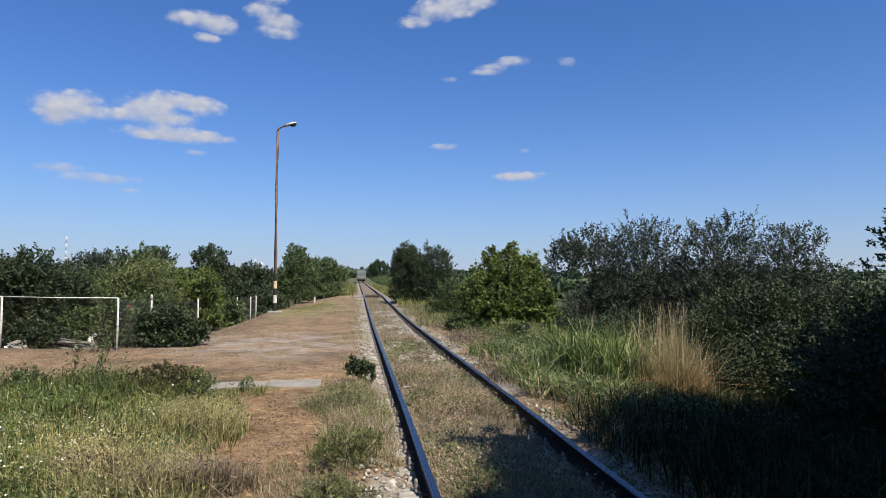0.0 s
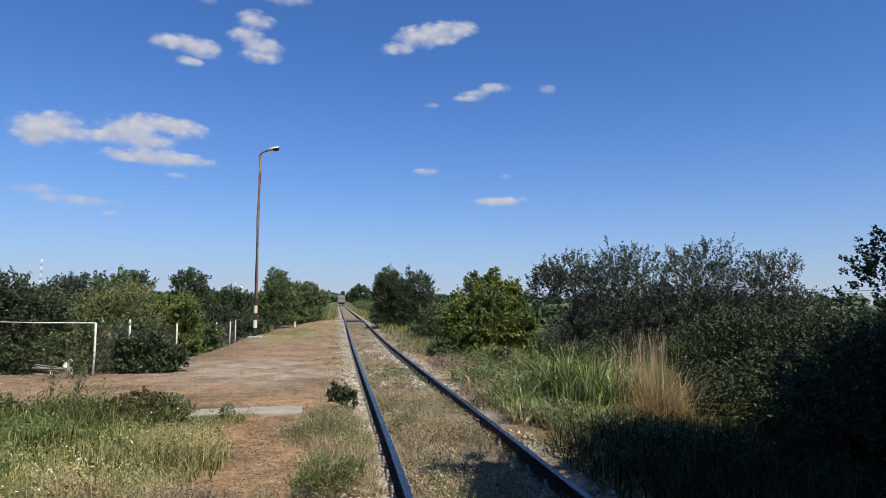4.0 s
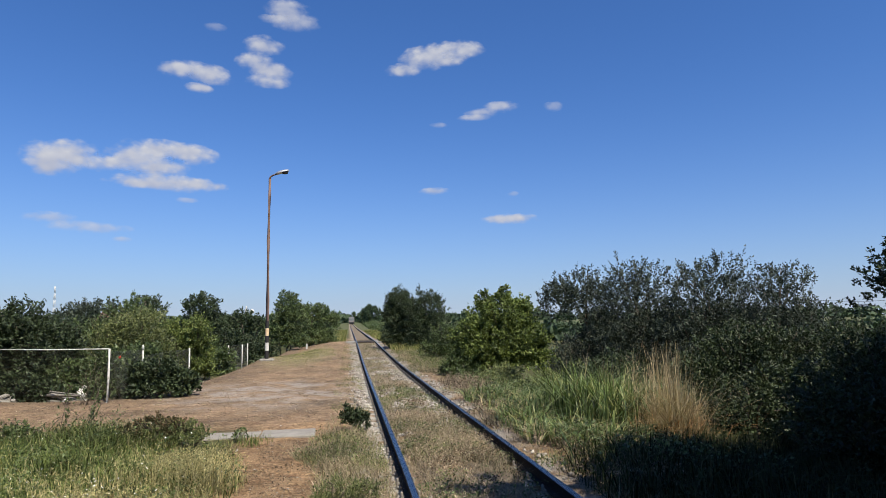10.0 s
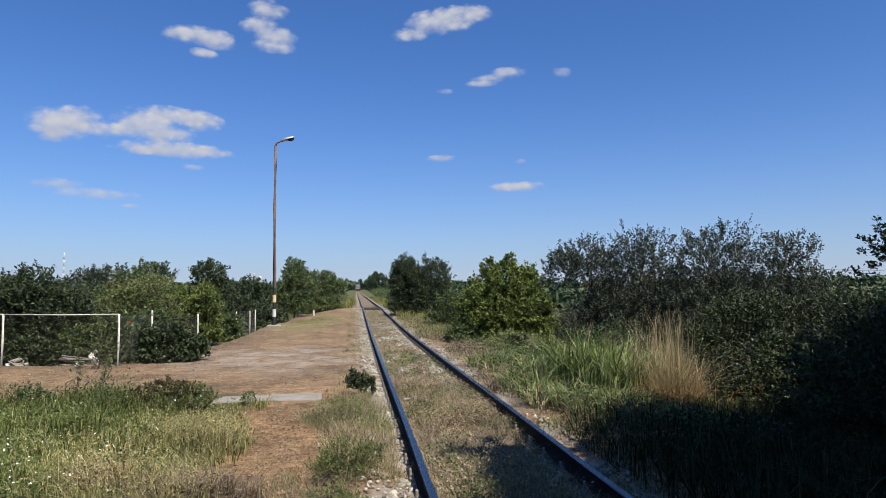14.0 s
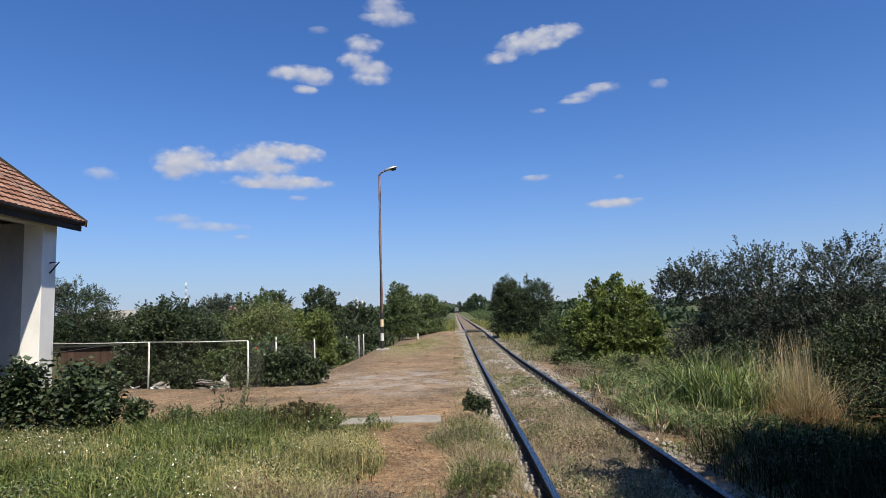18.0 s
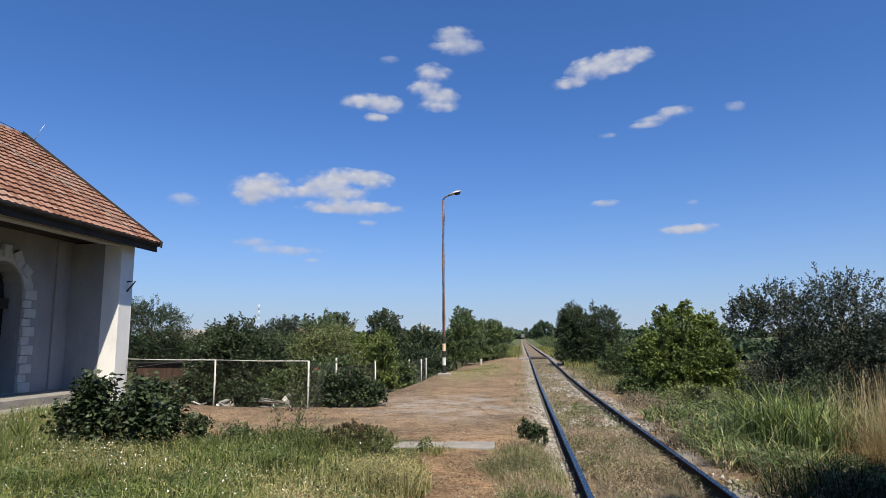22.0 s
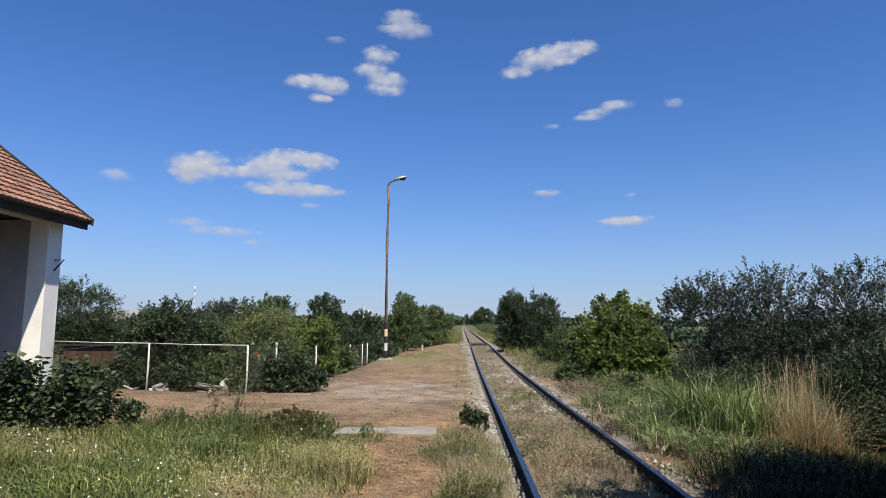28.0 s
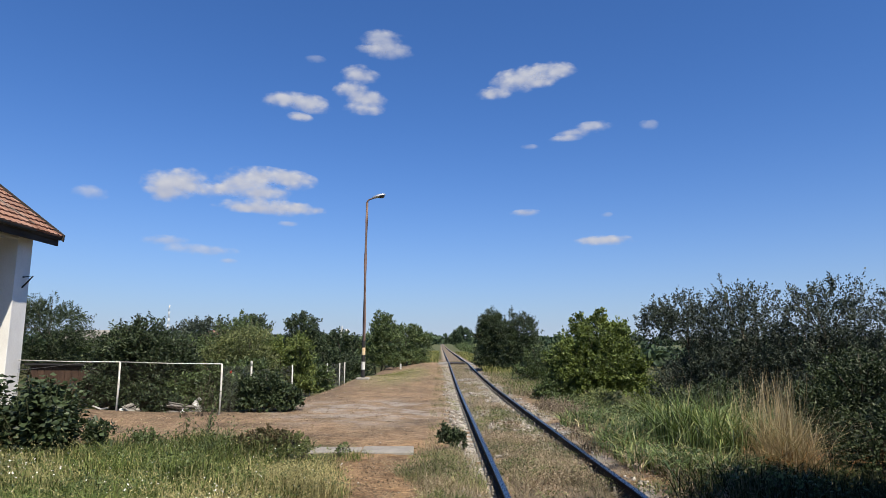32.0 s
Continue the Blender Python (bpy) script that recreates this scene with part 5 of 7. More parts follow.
shrub("tree", "tall dark tree overhanging the track", "tree", (4.9, -1.4, -0.3), [(0, 0, 4.8, 2.0, 2.4, 2.2), (-0.8, 0.8, 4.4, 1.5, 1.8, 1.6), (1.2, 1.0, 5.4, 2.2, 2.0, 2.0), (0.4, 0, 2.6, 1.8, 2.0, 1.4), (-1.2, 0.5, 6.4, 2.0, 2.2, 1.4), (-1.5, 1.7, 5.3, 1.2, 1.3, 0.9), (-1.2, 2.8, 5.6, 0.95, 1.0, 0.7), (-2.1, 3.3, 5.5, 0.3, 0.35, 0.25), (-2.5, 2.6, 5.4, 0.35, 0.3, 0.25), (-2.3, 1.5, 5.4, 0.4, 0.4, 0.25)], 22000, 0.22, LEAF_DARK, 66, 0.4, 0.15, 0.5, group=R_, hollow=0.1, skirt=False)
shrub("tree", "tall dark tree overhanging the track", "tree", (9.8, 3.6, -0.3), [(0, 0, 5.0, 2.4, 2.2, 2.4), (-1.0, 0.8, 3.0, 1.8, 1.8, 1.6), (0.4, 0.6, 7.0, 1.8, 1.8, 1.8)], 14000, 0.2, LEAF_DARK, 165, 0.4, 0.2, 0.5, group=R_, hollow=0.1, skirt=False)
# Added trees behind and right of the camera, unseen, to block sky light.
for k, (x, y) in enumerate(((8.5, -3.2), (12.5, 0.5), (12.0, -6.0), (7.0, -8.0), (3.8, -9.0), (13.0, 5.0))):
    shrub("tree", "unseen tree added to block sky light from the near ground", "tree", (x, y, on(x, y)), [(0, 0, 5.0, 2.6, 2.6, 2.6), (0.6, 0.4, 7.4, 2.0, 2.0, 1.8), (-0.5, -0.3, 2.6, 2.2, 2.2, 1.6)], 4500, 0.34, LEAF_DARK, 170 + k, 0.4, 0.2, 0.5, group=R_, hollow=0.1, skirt=False)
# Added thickets just out of view, only there to deepen the near shade.
for k, (x, y, s) in enumerate(((5.4, 4.5, 1.0), (4.9, 2.6, 0.9), (7.2, 5.6, 1.2))):
    shrub("bush", "unseen thicket added under the tall trees to block sky light", "bush", (x, y, on(x, y)), [(0, 0, 1.6 * s, 1.0, 1.0, 1.3 * s), (0.8, -0.3, 1.9 * s, 1.1, 1.1, 1.4 * s)], 5000, 0.2, LEAF_DARK, 210 + k, 0.42, 0.15, group=R_, hollow=0.1)
# bushes by the house


def broadleaf(label, x, y, wide, deep, tops, seed, n=34):
    """A bush of upright shoots, each set with pairs of broad drooping leaves."""
    rng = np.random.RandomState(seed)
    ob = thing("bush", label, "bush", (x, y, on(x, y)), group="bushes by the station corner")
    for k in range(n):
        u = -1 + 2 * (k + rng.rand()) / n
        foot = np.array([u * wide * 0.55, rng.uniform(-0.5, 0.5) * deep, -0.05])
        high = np.interp(u, np.linspace(-1, 1, len(tops)), tops) * rng.uniform(0.68, 1.0)
        tip = np.array([u * wide + rng.normal(0, 0.04), foot[1] + rng.normal(0, deep * 0.4), high])
        knee = (foot + tip) / 2 + np.array([-u * 0.05, 0, 0.08])
        bm = bmesh.new()
        tube(bm, [foot, knee, tip], [0.011, 0.008, 0.003], 5)
        shoot = part("shoot", bm, GREEN_STEM, ob)
        m_ = max(5, int(high / 0.04))
        s_ = np.repeat(np.linspace(0.08, 1.0, m_), 2)[:, None]
        at = (1 - s_) ** 2 * foot + 2 * s_ * (1 - s_) * knee + s_ ** 2 * tip
        a = np.repeat(rng.uniform(0, 6.28) + np.arange(m_) * 1.45, 2) + np.tile([0, math.pi], m_) + rng.normal(0, 0.3, 2 * m_)
        ways = unit(np.stack([np.cos(a), np.sin(a), rng.uniform(-0.6, 0.2, 2 * m_)], 1))
        foliage = new("foliage", leaves("foliage", at + ways * 0.025, ways, rng.uniform(0.09, 0.165, 2 * m_) * (1.1 - 0.35 * s_[:, 0]), 0.34, rng, LEAF_DARK))
        foliage.parent = shoot
    return ob


broadleaf("dark broad-leaved bush with upright shoots by the station corner", -7.42, 10.5, 0.58, 0.45, (0.55, 0.85, 1.05, 1.4, 1.25, 0.8), 67, 70)
broadleaf("dark broad-leaved bush with upright shoots by the station corner", -6.32, 10.6, 0.56, 0.45, (0.85, 1.2, 1.3, 1.22, 1.1, 0.7), 68, 82)
shrub("bush", "small straggly bush at the edge of the meadow", "bush", (-5.6, 10.8, 0.05), [(0, 0, 0.25, 0.16, 0.16, 0.26), (0.12, 0, 0.3, 0.12, 0.12, 0.16)], 380, 0.1, LEAF_DARK, 168, 0.36, 0.3, stems=2)
shrub("bush", "small dark weed clump beside the rail", "bush", (0.06, 11.6, 0.0), [(0, 0, 0.18, 0.2, 0.2, 0.18), (-0.1, 0, 0.26, 0.13, 0.13, 0.17), (0.14, 0.05, 0.16, 0.12, 0.12, 0.14)], 1700, 0.055, LEAF_DARK, 69, 0.24, 0.36, 0.6, stems=2)
shrub("bush", "bushy grey-green herb clump on the ballast shoulder", "bush", (-0.12, 6.5, 0.0), [(0, 0, 0.2, 0.24, 0.22, 0.22), (0.2, 0.15, 0.15, 0.2, 0.2, 0.17), (-0.16, -0.1, 0.14, 0.18, 0.2, 0.15)], 4200, 0.04, LEAF_OLIVE, 190, 0.1, 0.3, 0.9, stems=2)
shrub("bush", "bushy grey-green herb clump on the ballast shoulder", "bush", (-0.22, 5.4, 0.0), [(0, 0, 0.12, 0.26, 0.24, 0.15), (0.2, 0.1, 0.08, 0.2, 0.2, 0.1)], 2800, 0.04, LEAF_OLIVE, 191, 0.1, 0.3, 0.9, stems=2)
for k, (x, y, s) in enumerate(((-8.05, 18.6, 0.7), (-8.9, 19.6, 0.9), (-10.2, 19.5, 1.0), (-10.4, 20.8, 0.8), (-12.9, 21.6, 0.6), (-6.2, 20.0, 0.8))):
    shrub("bush", "dark leafy undergrowth at the foot of the fence", "bush", (x, y, on(x, y)), [(0, 0, 0.5 * s, 0.6 * s, 0.4, 0.5 * s), (0.5 * s, 0.1, 0.35 * s, 0.5 * s, 0.4, 0.4 * s)], 4200, 0.09, LEAF_DARK, 192 + k, 0.32, 0.28, group=G)
# far trees and woods
shrub("tree", "round tree far along the line", "tree", (9.5, 280, 1.6), [(0, 0, 5.0, 4.6, 4, 4.0), (-2.5, 0, 3.5, 3.5, 3, 3.0)], 7000, 0.5, LEAF_FAR, 70, 0.4, 0.15)
shrub("tree", "small dark tree far along the line", "tree", (3.0, 420, 2.9), [(0, 0, 4.5, 1.6, 1.5, 3.0), (2.5, 0, 3.0, 2.5, 2, 2.5)], 3000, 0.5, LEAF_FAR, 71, 0.4, 0.2)
rng = np.random.RandomState(5)
for k in range(12):
    y = 70 + 22 * k
    x = 4.6 + 0.012 * y + rng.uniform(-0.4, 0.8)
    s = rng.uniform(0.8, 1.25)
    shrub("bush", "green scrub along the far embankment", "bush", (x, y, on(x, y)), [(0, 0, 0.9 * s, 2.2, 4, 1.1 * s), (1.6, 3, 1.2 * s, 1.8, 4, 1.3 * s)], 3000, 0.2, LEAF_MID, 80 + k, 0.34, 0.2, group=R_)
    x = -3.4 - 0.008 * y + rng.uniform(-0.8, 0.3)
    shrub("bush", "green scrub along the far embankment", "bush", (x, y, on(x, y)), [(0, 0, 1.0 * s, 2.2, 4, 1.2 * s), (-1.8, 3, 1.4 * s, 2.0, 4, 1.5 * s)], 3000, 0.2, LEAF_MID, 100 + k, 0.34, 0.2, group=R_)


def woods(name, label, spots, size, mat_, seed, tall):
    """A distant belt of trees as one mass of leafy clumps."""
    rng = np.random.RandomState(seed)
    per = 60
    n = len(spots)
    h_ = tall * rng.uniform(0.6, 1.2, n)
    u = unit(rng.normal(size=(n, per, 3)))
    u[..., 2] = np.abs(u[..., 2])
    c = np.stack([spots[:, 0], spots[:, 1], land(spots[:, 0], spots[:, 1]) - 0.1], 1)
    at = c[:, None] + u * np.stack([h_ * 0.8, h_ * 0.5, h_], 1)[:, None] * rng.uniform(0.6, 1.0, (n, per, 1))
    at = at.reshape(-1, 3)
    me = leaves(name, at, unit(rng.normal(size=at.shape)), np.full(len(at), size), 0.5, rng, mat_)
    return tagged(new(name, me), label, "woods", kind="stuff")


a_ = rng.uniform(-1.05, 1.05, 480)
d_ = rng.uniform(500, 800, 480)
woods("far_woods", "hazy dark belt of woods on the horizon", np.stack([np.sin(a_) * d_, np.cos(a_) * d_], 1), 3.4, LEAF_FAR, 90, 8.0)
a_ = rng.uniform(-0.95, -0.09, 340)
d_ = rng.uniform(75, 240, 340)
woods("village_trees", "dark green trees of the village gardens", np.stack([np.sin(a_) * d_, np.cos(a_) * d_], 1), 1.0, LEAF_FAR, 91, 3.2)
a_ = rng.uniform(0.12, 0.95, 260)
d_ = rng.uniform(60, 200, 260)
woods("scrubland", "green scrub beyond the embankment", np.stack([np.sin(a_) * d_, np.cos(a_) * d_], 1), 0.8, LEAF_FAR, 92, 1.6)


def herbs(name, label, spots, low, high, size, mat_, seed, wide=0.3, category="weeds"):
    """Small loose leaves of low herbs, at their heights over the ground."""
    rng = np.random.RandomState(seed)
    z = land(spots[:, 0], spots[:, 1]) + rng.uniform(low, high, len(spots))
    ways = unit(rng.normal(size=(len(spots), 3)) * np.array([1, 1, 0.55]) + np.array([0, 0, 0.25]))
    me = leaves(name, np.column_stack([spots, z]), ways, size * rng.uniform(0.5, 1.4, len(spots)), wide, rng, mat_)
    return tagged(new(name, me), label, category, kind="stuff")


def heads(spots, tops):
    """Drooping seed heads of ripe grass, each a few spikelets at its height."""
    rng = np.random.RandomState(331)
    at = np.column_stack([spots, land(spots[:, 0], spots[:, 1]) + tops])
    at = (at[:, None] + rng.normal(0, 0.012, (len(at), 2, 3))).reshape(-1, 3)
    ways = unit(rng.normal(size=at.shape) * np.array([0.7, 0.7, 0.4]) + np.array([0, 0, 0.6]))
    me = leaves("seed_heads", at, ways, rng.uniform(0.016, 0.04, len(at)), 0.13, rng, SEED)
    return tagged(new("seed_heads", me), "pale drooping seed heads over the meadow", "grass", kind="stuff")


def stalks(label, x, y, n, tall, spread, mat_, seed):
    """A tall thin weed: bare branching stalks with small leaves."""
    rng = np.random.RandomState(seed)
    ob = thing("tall_weed", label, "weed", (x, y, on(x, y)), group="tall weeds in the meadow")
    at, ways = [], []
    for k in range(n):
        bm = bmesh.new()
        a, h_ = rng.uniform(0, 6.28), tall * rng.uniform(0.6, 1.1)
        d = np.array([math.cos(a), math.sin(a), 0]) * spread * rng.rand()
        p = [np.array([rng.normal(0, spread * 0.3), rng.normal(0, spread * 0.3), 0]) + d * s_ ** 1.5 + np.array([0, 0, h_ * s_]) for s_ in (0, 0.35, 0.7, 1.0)]
        tube(bm, p, [0.006, 0.005, 0.004, 0.002], 5)
        part("stalk", bm, BARK, ob)
        for _ in range(26):
            s_ = rng.uniform(0.15, 1.0)
            q = p[0] + d * s_ ** 1.5 + np.array([0, 0, h_ * s_])
            at.append(q)
            ways.append(rng.normal(size=3) + np.array([0, 0, 0.6]))
    foliage = new("foliage", leaves("foliage", np.array(at), unit(np.array(ways)), np.full(len(at), 0.05), 0.2, rng, mat_))
    foliage.parent = ob
    return ob

# ---- grass and weeds ----
rng = np.random.RandomState(30)


def scatter(n, x0, x1, y0, y1, near=1.0):
    """Random spots, denser towards the near end."""
    return np.stack([rng.uniform(x0, x1, n), y0 + (y1 - y0) * rng.rand(n) ** near], 1)


def wave(sp, f=1.0, k=0.0):
    """A slow wandering field over the ground, about -1 to 1."""
    x, y = sp[:, 0] * f + k, sp[:, 1] * f - 1.7 * k
    return 0.5 * (np.sin(x * 1.3 + 2 * np.sin(y * 0.7 + k)) + np.sin(y * 1.9 + 1.1 * x)) + 0.3 * np.sin(x * 4.1 + 1.5 * np.sin(y * 3.3)) * np.sin(y * 4.7 - k)


def patchy(sp, lo=-0.2, f=1.0, k=0.0):
    return sp[2 * wave(sp, f, k) + rng.normal(0, 0.45, len(sp)) > lo]


def clumps(centres, n, spread):
    """n spots round each centre."""
    c = np.asarray(centres, float)
    return (c[:, None] + rng.normal(0, spread, (len(c), n, 2))).reshape(-1, 2)


def in_meadow(sp, slack=0.0):
    x, y = sp[:, 0], sp[:, 1]
    edge = -1.05 + 0.13 * np.sin(y * 1.7) - 0.09 * (y - 5.5) - 0.4 * rng.rand(len(sp)) ** 2 + slack
    back = 11.7 + 0.4 * np.sin(x * 1.3) + 0.05 * x + 4.4 * smooth(-x, 8.4, 9.6)
    spur = (x > -2.6) & (y > 9.8) & (rng.rand(len(sp)) < 0.55 + 0.42 * (y > 10.6))
    return (x < edge) & (y < back) & ~spur


def golden(sp):
    """How ripe the meadow is at a place."""
    x, y = sp[:, 0], sp[:, 1]
    g = 1.25 * np.exp(-((x + 1.9) / 1.05) ** 2 - ((y - 7.6) / 2.1) ** 2)
    g = g + 1.0 * np.exp(-((x + 6.2) / 0.8) ** 2 - ((y - 8.6) / 0.7) ** 2) + 0.25 * smooth(-x, 4.2, 6.0) * smooth(y, 6.5, 8.0) - 0.35 * smooth(-x, 2.8, 3.6) * (1 - smooth(y, 7.0, 8.2))
    return np.clip(g - 0.04 + 0.45 * wave(sp, 1.1, 2.0), 0, 1)


def tallness(sp):
    """Grass stands highest along the back of the meadow and in clumps."""
    x, y = sp[:, 0], sp[:, 1]
    back = smooth(y, 8.8, 10.2) * (1 - smooth(x, -3.0, -2.5))
    worn = smooth(y, 8.2, 9.6) * smooth(x, -2.9, -2.4)
    return (0.75 + 0.45 * wave(sp, 1.6, 0.6) + 0.55 * back) * (1 - 0.6 * worn)


s = scatter(150000, -11.3, -0.9, 1.5, 16.0, 1.25)
s = s[in_meadow(s)]
h_ = np.maximum(tallness(s), 0.25)
green = rng.rand(len(s)) > 0.75 * golden(s)
near_ = green & (s[:, 1] < 9.5)
blades("meadow_grass", "lush arching green meadow grass", s[near_], rng.uniform(0.09, 0.3, near_.sum()) * h_[near_], rng.uniform(0.003, 0.0075, near_.sum()), MEADOW, 331, 0.75, curl=1.2, fine=True)
green_ = green & ~near_
q, hq = s[green_], h_[green_]
blades("meadow_grass", "lush uncut green meadow grass", q, rng.uniform(0.07, 0.26, len(q)) * hq, rng.uniform(0.0045, 0.0105, len(q)), MEADOW, 31, 0.7, thin=True)
q, hq = s[~green], h_[~green]
blades("ripe_grass", "ripening straw-yellow meadow grass", q, rng.uniform(0.08, 0.3, len(q)) * hq, rng.uniform(0.003, 0.0075, len(q)), SEED, 32, 0.6, thin=True)
q = s[(rng.rand(len(s)) < 0.26) & (s[:, 1] < 12.5)]
herbs("meadow_herbs", "low green clover and herbs under the grass", q, 0.01, 0.19, 0.032, MEADOW, 131, 0.2)
q = patchy(s[s[:, 1] < 12.5], 0.75, 1.9)
herbs("meadow_herbs", "dark leafy weeds in clumps under the grass", q, 0.02, 0.24, 0.034, LEAF_MID, 132)
q = s[(rng.rand(len(s)) < 0.05 + 0.36 * golden(s)) & (s[:, 1] < 12.5) & (s[:, 1] > 4.2)]
hq = np.maximum(tallness(q), 0.3)
heads(q, rng.uniform(0.14, 0.4, len(q)) * hq)
# lush dark clumps standing up along the back and in the middle
c_ = scatter(120, -8.8, -1.5, 4.6, 11.4)
c_ = c_[in_meadow(c_, -0.2) & (golden(c_) < 0.6) & ((c_[:, 0] < -2.8) | (c_[:, 1] < 8.4))]
q = clumps(c_, 60, 0.13)
blades("grass_tufts", "dark green grass tufts standing up in the meadow", q, rng.uniform(0.12, 0.38, len(q)), rng.uniform(0.003, 0.0065, len(q)), GRASS_DEEP, 237, 0.7, curl=1.1, fine=True)
c_ = np.concatenate([np.stack([rng.uniform(-3.7, -2.9, 14), rng.uniform(8.6, 11.2, 14)], 1), np.stack([rng.uniform(-5.2, -3.4, 12), rng.uniform(10.4, 11.3, 12)], 1)])
q = clumps(c_, 90, 0.15)
blades("tall_grass_clumps", "tall dark green grass clumps along the meadow edge", q, rng.uniform(0.2, 0.5, len(q)), rng.uniform(0.003, 0.007, len(q)), GRASS_DEEP, 231, 0.6, curl=1.1, fine=True)
herbs("meadow_herbs", "dark leafy weeds along the meadow edge", q[::2], 0.04, 0.4, 0.038, LEAF_MID, 232)
q = clumps(np.stack([rng.uniform(-1.85, -1.35, 6), rng.uniform(10.5, 11.0, 6)], 1), 45, 0.1)
blades("grass_tufts", "thin green grass tufts before the concrete slab", q, rng.uniform(0.04, 0.2, len(q)), rng.uniform(0.0018, 0.0038, len(q)), MEADOW, 239, 0.5, fine=True)
# seeding grass at the edge of the path
q = np.stack([rng.normal(-1.7, 0.5, 9000), rng.normal(7.6, 1.5, 9000)], 1)
q = patchy(q[in_meadow(q)], -0.3, 1.5)
low_ = 1 - 0.62 * smooth(q[:, 1], 7.6, 9.4)
blades("golden_grass", "golden seeding grass at the edge of the path", q, rng.uniform(0.12, 0.42, len(q)) * low_, rng.uniform(0.0014, 0.003, len(q)), GRASS_GOLD, 233, 0.45, fine=True)
heads(q, rng.uniform(0.12, 0.4, len(q)) * low_)
# withered clumps lying in the grass
for x, y, n, r in ((-2.27, 6.5, 420, 0.13), (-2.05, 6.35, 160, 0.1), (-1.35, 6.05, 520, 0.17), (-1.08, 6.0, 360, 0.13), (-1.55, 5.8, 240, 0.12)):
    q = np.stack([rng.normal(x, r, n), rng.normal(y, r * 0.8, n)], 1)
    blades("dead_stalks", "grey-brown dead weed stalks leaning in the grass", q, rng.uniform(0.08, 0.34, n), rng.uniform(0.002, 0.005, n), DEAD_WEED, 234 + int(-100 * x), 0.9, fine=True)
    herbs("withered_weed", "withered brown weed clump lying in the grass", q[::2], 0.02, 0.26, 0.06, WITHERED if x < -2 else DEAD_WEED, 150, 0.09)
w_ = [(-4.0, 11.2, 7, 0.85), (-3.7, 11.0, 5, 0.6), (-4.4, 11.3, 5, 0.65), (-5.0, 11.0, 4, 0.45), (-5.6, 11.2, 3, 0.4), (-1.75, 10.9, 6, 0.26), (-9.4, 11.5, 4, 0.5), (-6.1, 16.8, 9, 1.0), (-6.6, 17.0, 5, 0.7), (-5.95, 17.0, 5, 0.8)]
for k, (x, y, n, tall) in enumerate(w_):
    stalks("tall thin dark-stemmed weed gone to seed" if tall > 0.42 else "low bushy dark weed in the grass", x, y, n, tall, 0.28, LEAF_MID, 140 + k)
shrub("bush", "low rounded brown-green weed bush at the edge of the meadow", "bush", (-2.95, 10.75, 0.0), [(0, 0, 0.26, 0.3, 0.26, 0.24), (0.3, 0, 0.22, 0.24, 0.22, 0.2), (-0.26, 0.05, 0.2, 0.22, 0.2, 0.2)], 3400, 0.04, WEED_BROWN, 181, 0.24, 0.35, 0.8, stems=2)
shrub("bush", "low rounded green weed bush at the edge of the meadow", "bush", (-2.5, 10.7, 0.0), [(0, 0, 0.2, 0.24, 0.22, 0.2), (0.22, 0, 0.14, 0.18, 0.18, 0.14)], 2000, 0.04, LEAF_OLIVE, 182, 0.24, 0.35, 0.8, stems=2)
shrub("bush", "low rounded green weed bush at the edge of the meadow", "bush", (-4.9, 10.9, 0.0), [(0, 0, 0.2, 0.26, 0.22, 0.2), (0.22, 0, 0.16, 0.2, 0.18, 0.16)], 2200, 0.045, LEAF_MID, 183, 0.26, 0.35, 0.8, stems=2)
rose = thing("rose_bush", "thin rose bush with one red bloom by the fence", "rose", (-6.0, 18.6, on(-6.0, 18.6)))
for dx, dy, top in ((0, 0, 1.12), (0.1, 0.06, 1.0), (-0.12, 0.05, 0.95)):
    part("stem", tube(bmesh.new(), [(0, 0, -0.05), (dx * 0.4, dy, top * 0.5), (dx, dy, top)], [0.009, 0.007, 0.004], 5), GREEN_STEM, rose)
bm = bmesh.new()
for k in range(3):
    made = bmesh.ops.create_icosphere(bm, subdivisions=1, radius=0.036 - 0.009 * k)["verts"]
    bmesh.ops.translate(bm, vec=(0.01 * k, -0.015 * k, 1.13 + 0.014 * k), verts=made)
part("bloom", bm, TIN_RED, rose, "red rose bloom")
at = np.column_stack([rng.normal(0, 0.1, 90), rng.normal(0, 0.06, 90), rng.uniform(0.25, 1.1, 90)])
part_leaves = new("foliage", leaves("foliage", at, unit(rng.normal(size=(90, 3))), rng.uniform(0.03, 0.06, 90), 0.3, rng, LEAF_MID))
part_leaves.parent = rose
yucca = thing("yucca", "spiky green yucca rosette in the grass", "plant", (-8.8, 10.8, on(-8.8, 10.8)))
for k in range(34):
    a, e = 2.4 * k, radians(25 + 60 * (k / 34))
    L_ = rng.uniform(0.38, 0.6)
    d = Vector((math.cos(a) * math.cos(e), math.sin(a) * math.cos(e), math.sin(e)))
    n_ = Vector((-math.sin(a), math.cos(a), 0)) * 0.02
    me = mesh_from("leaf", [n_ * 0.7, -n_ * 0.7, d * L_ * 0.5 + n_, d * L_ * 0.5 - n_, d * L_ - Vector((0, 0, 0.03)), d * L_ * 0.5 - Vector((0, 0, 0.012)), Vector((0, 0, -0.01))], [(0, 6, 5, 2), (6, 1, 3, 5), (2, 5, 4), (5, 3, 4)], GRASS_DEEP)
    piece("leaf", me, yucca, Matrix())
# white flowers, thick in drifts
q = s[(rng.rand(len(s)) < 0.007 + 0.045 * (wave(s, 0.9, 4.0) > 0.2) * (s[:, 0] < -2.2))]
verts, tris = [], []
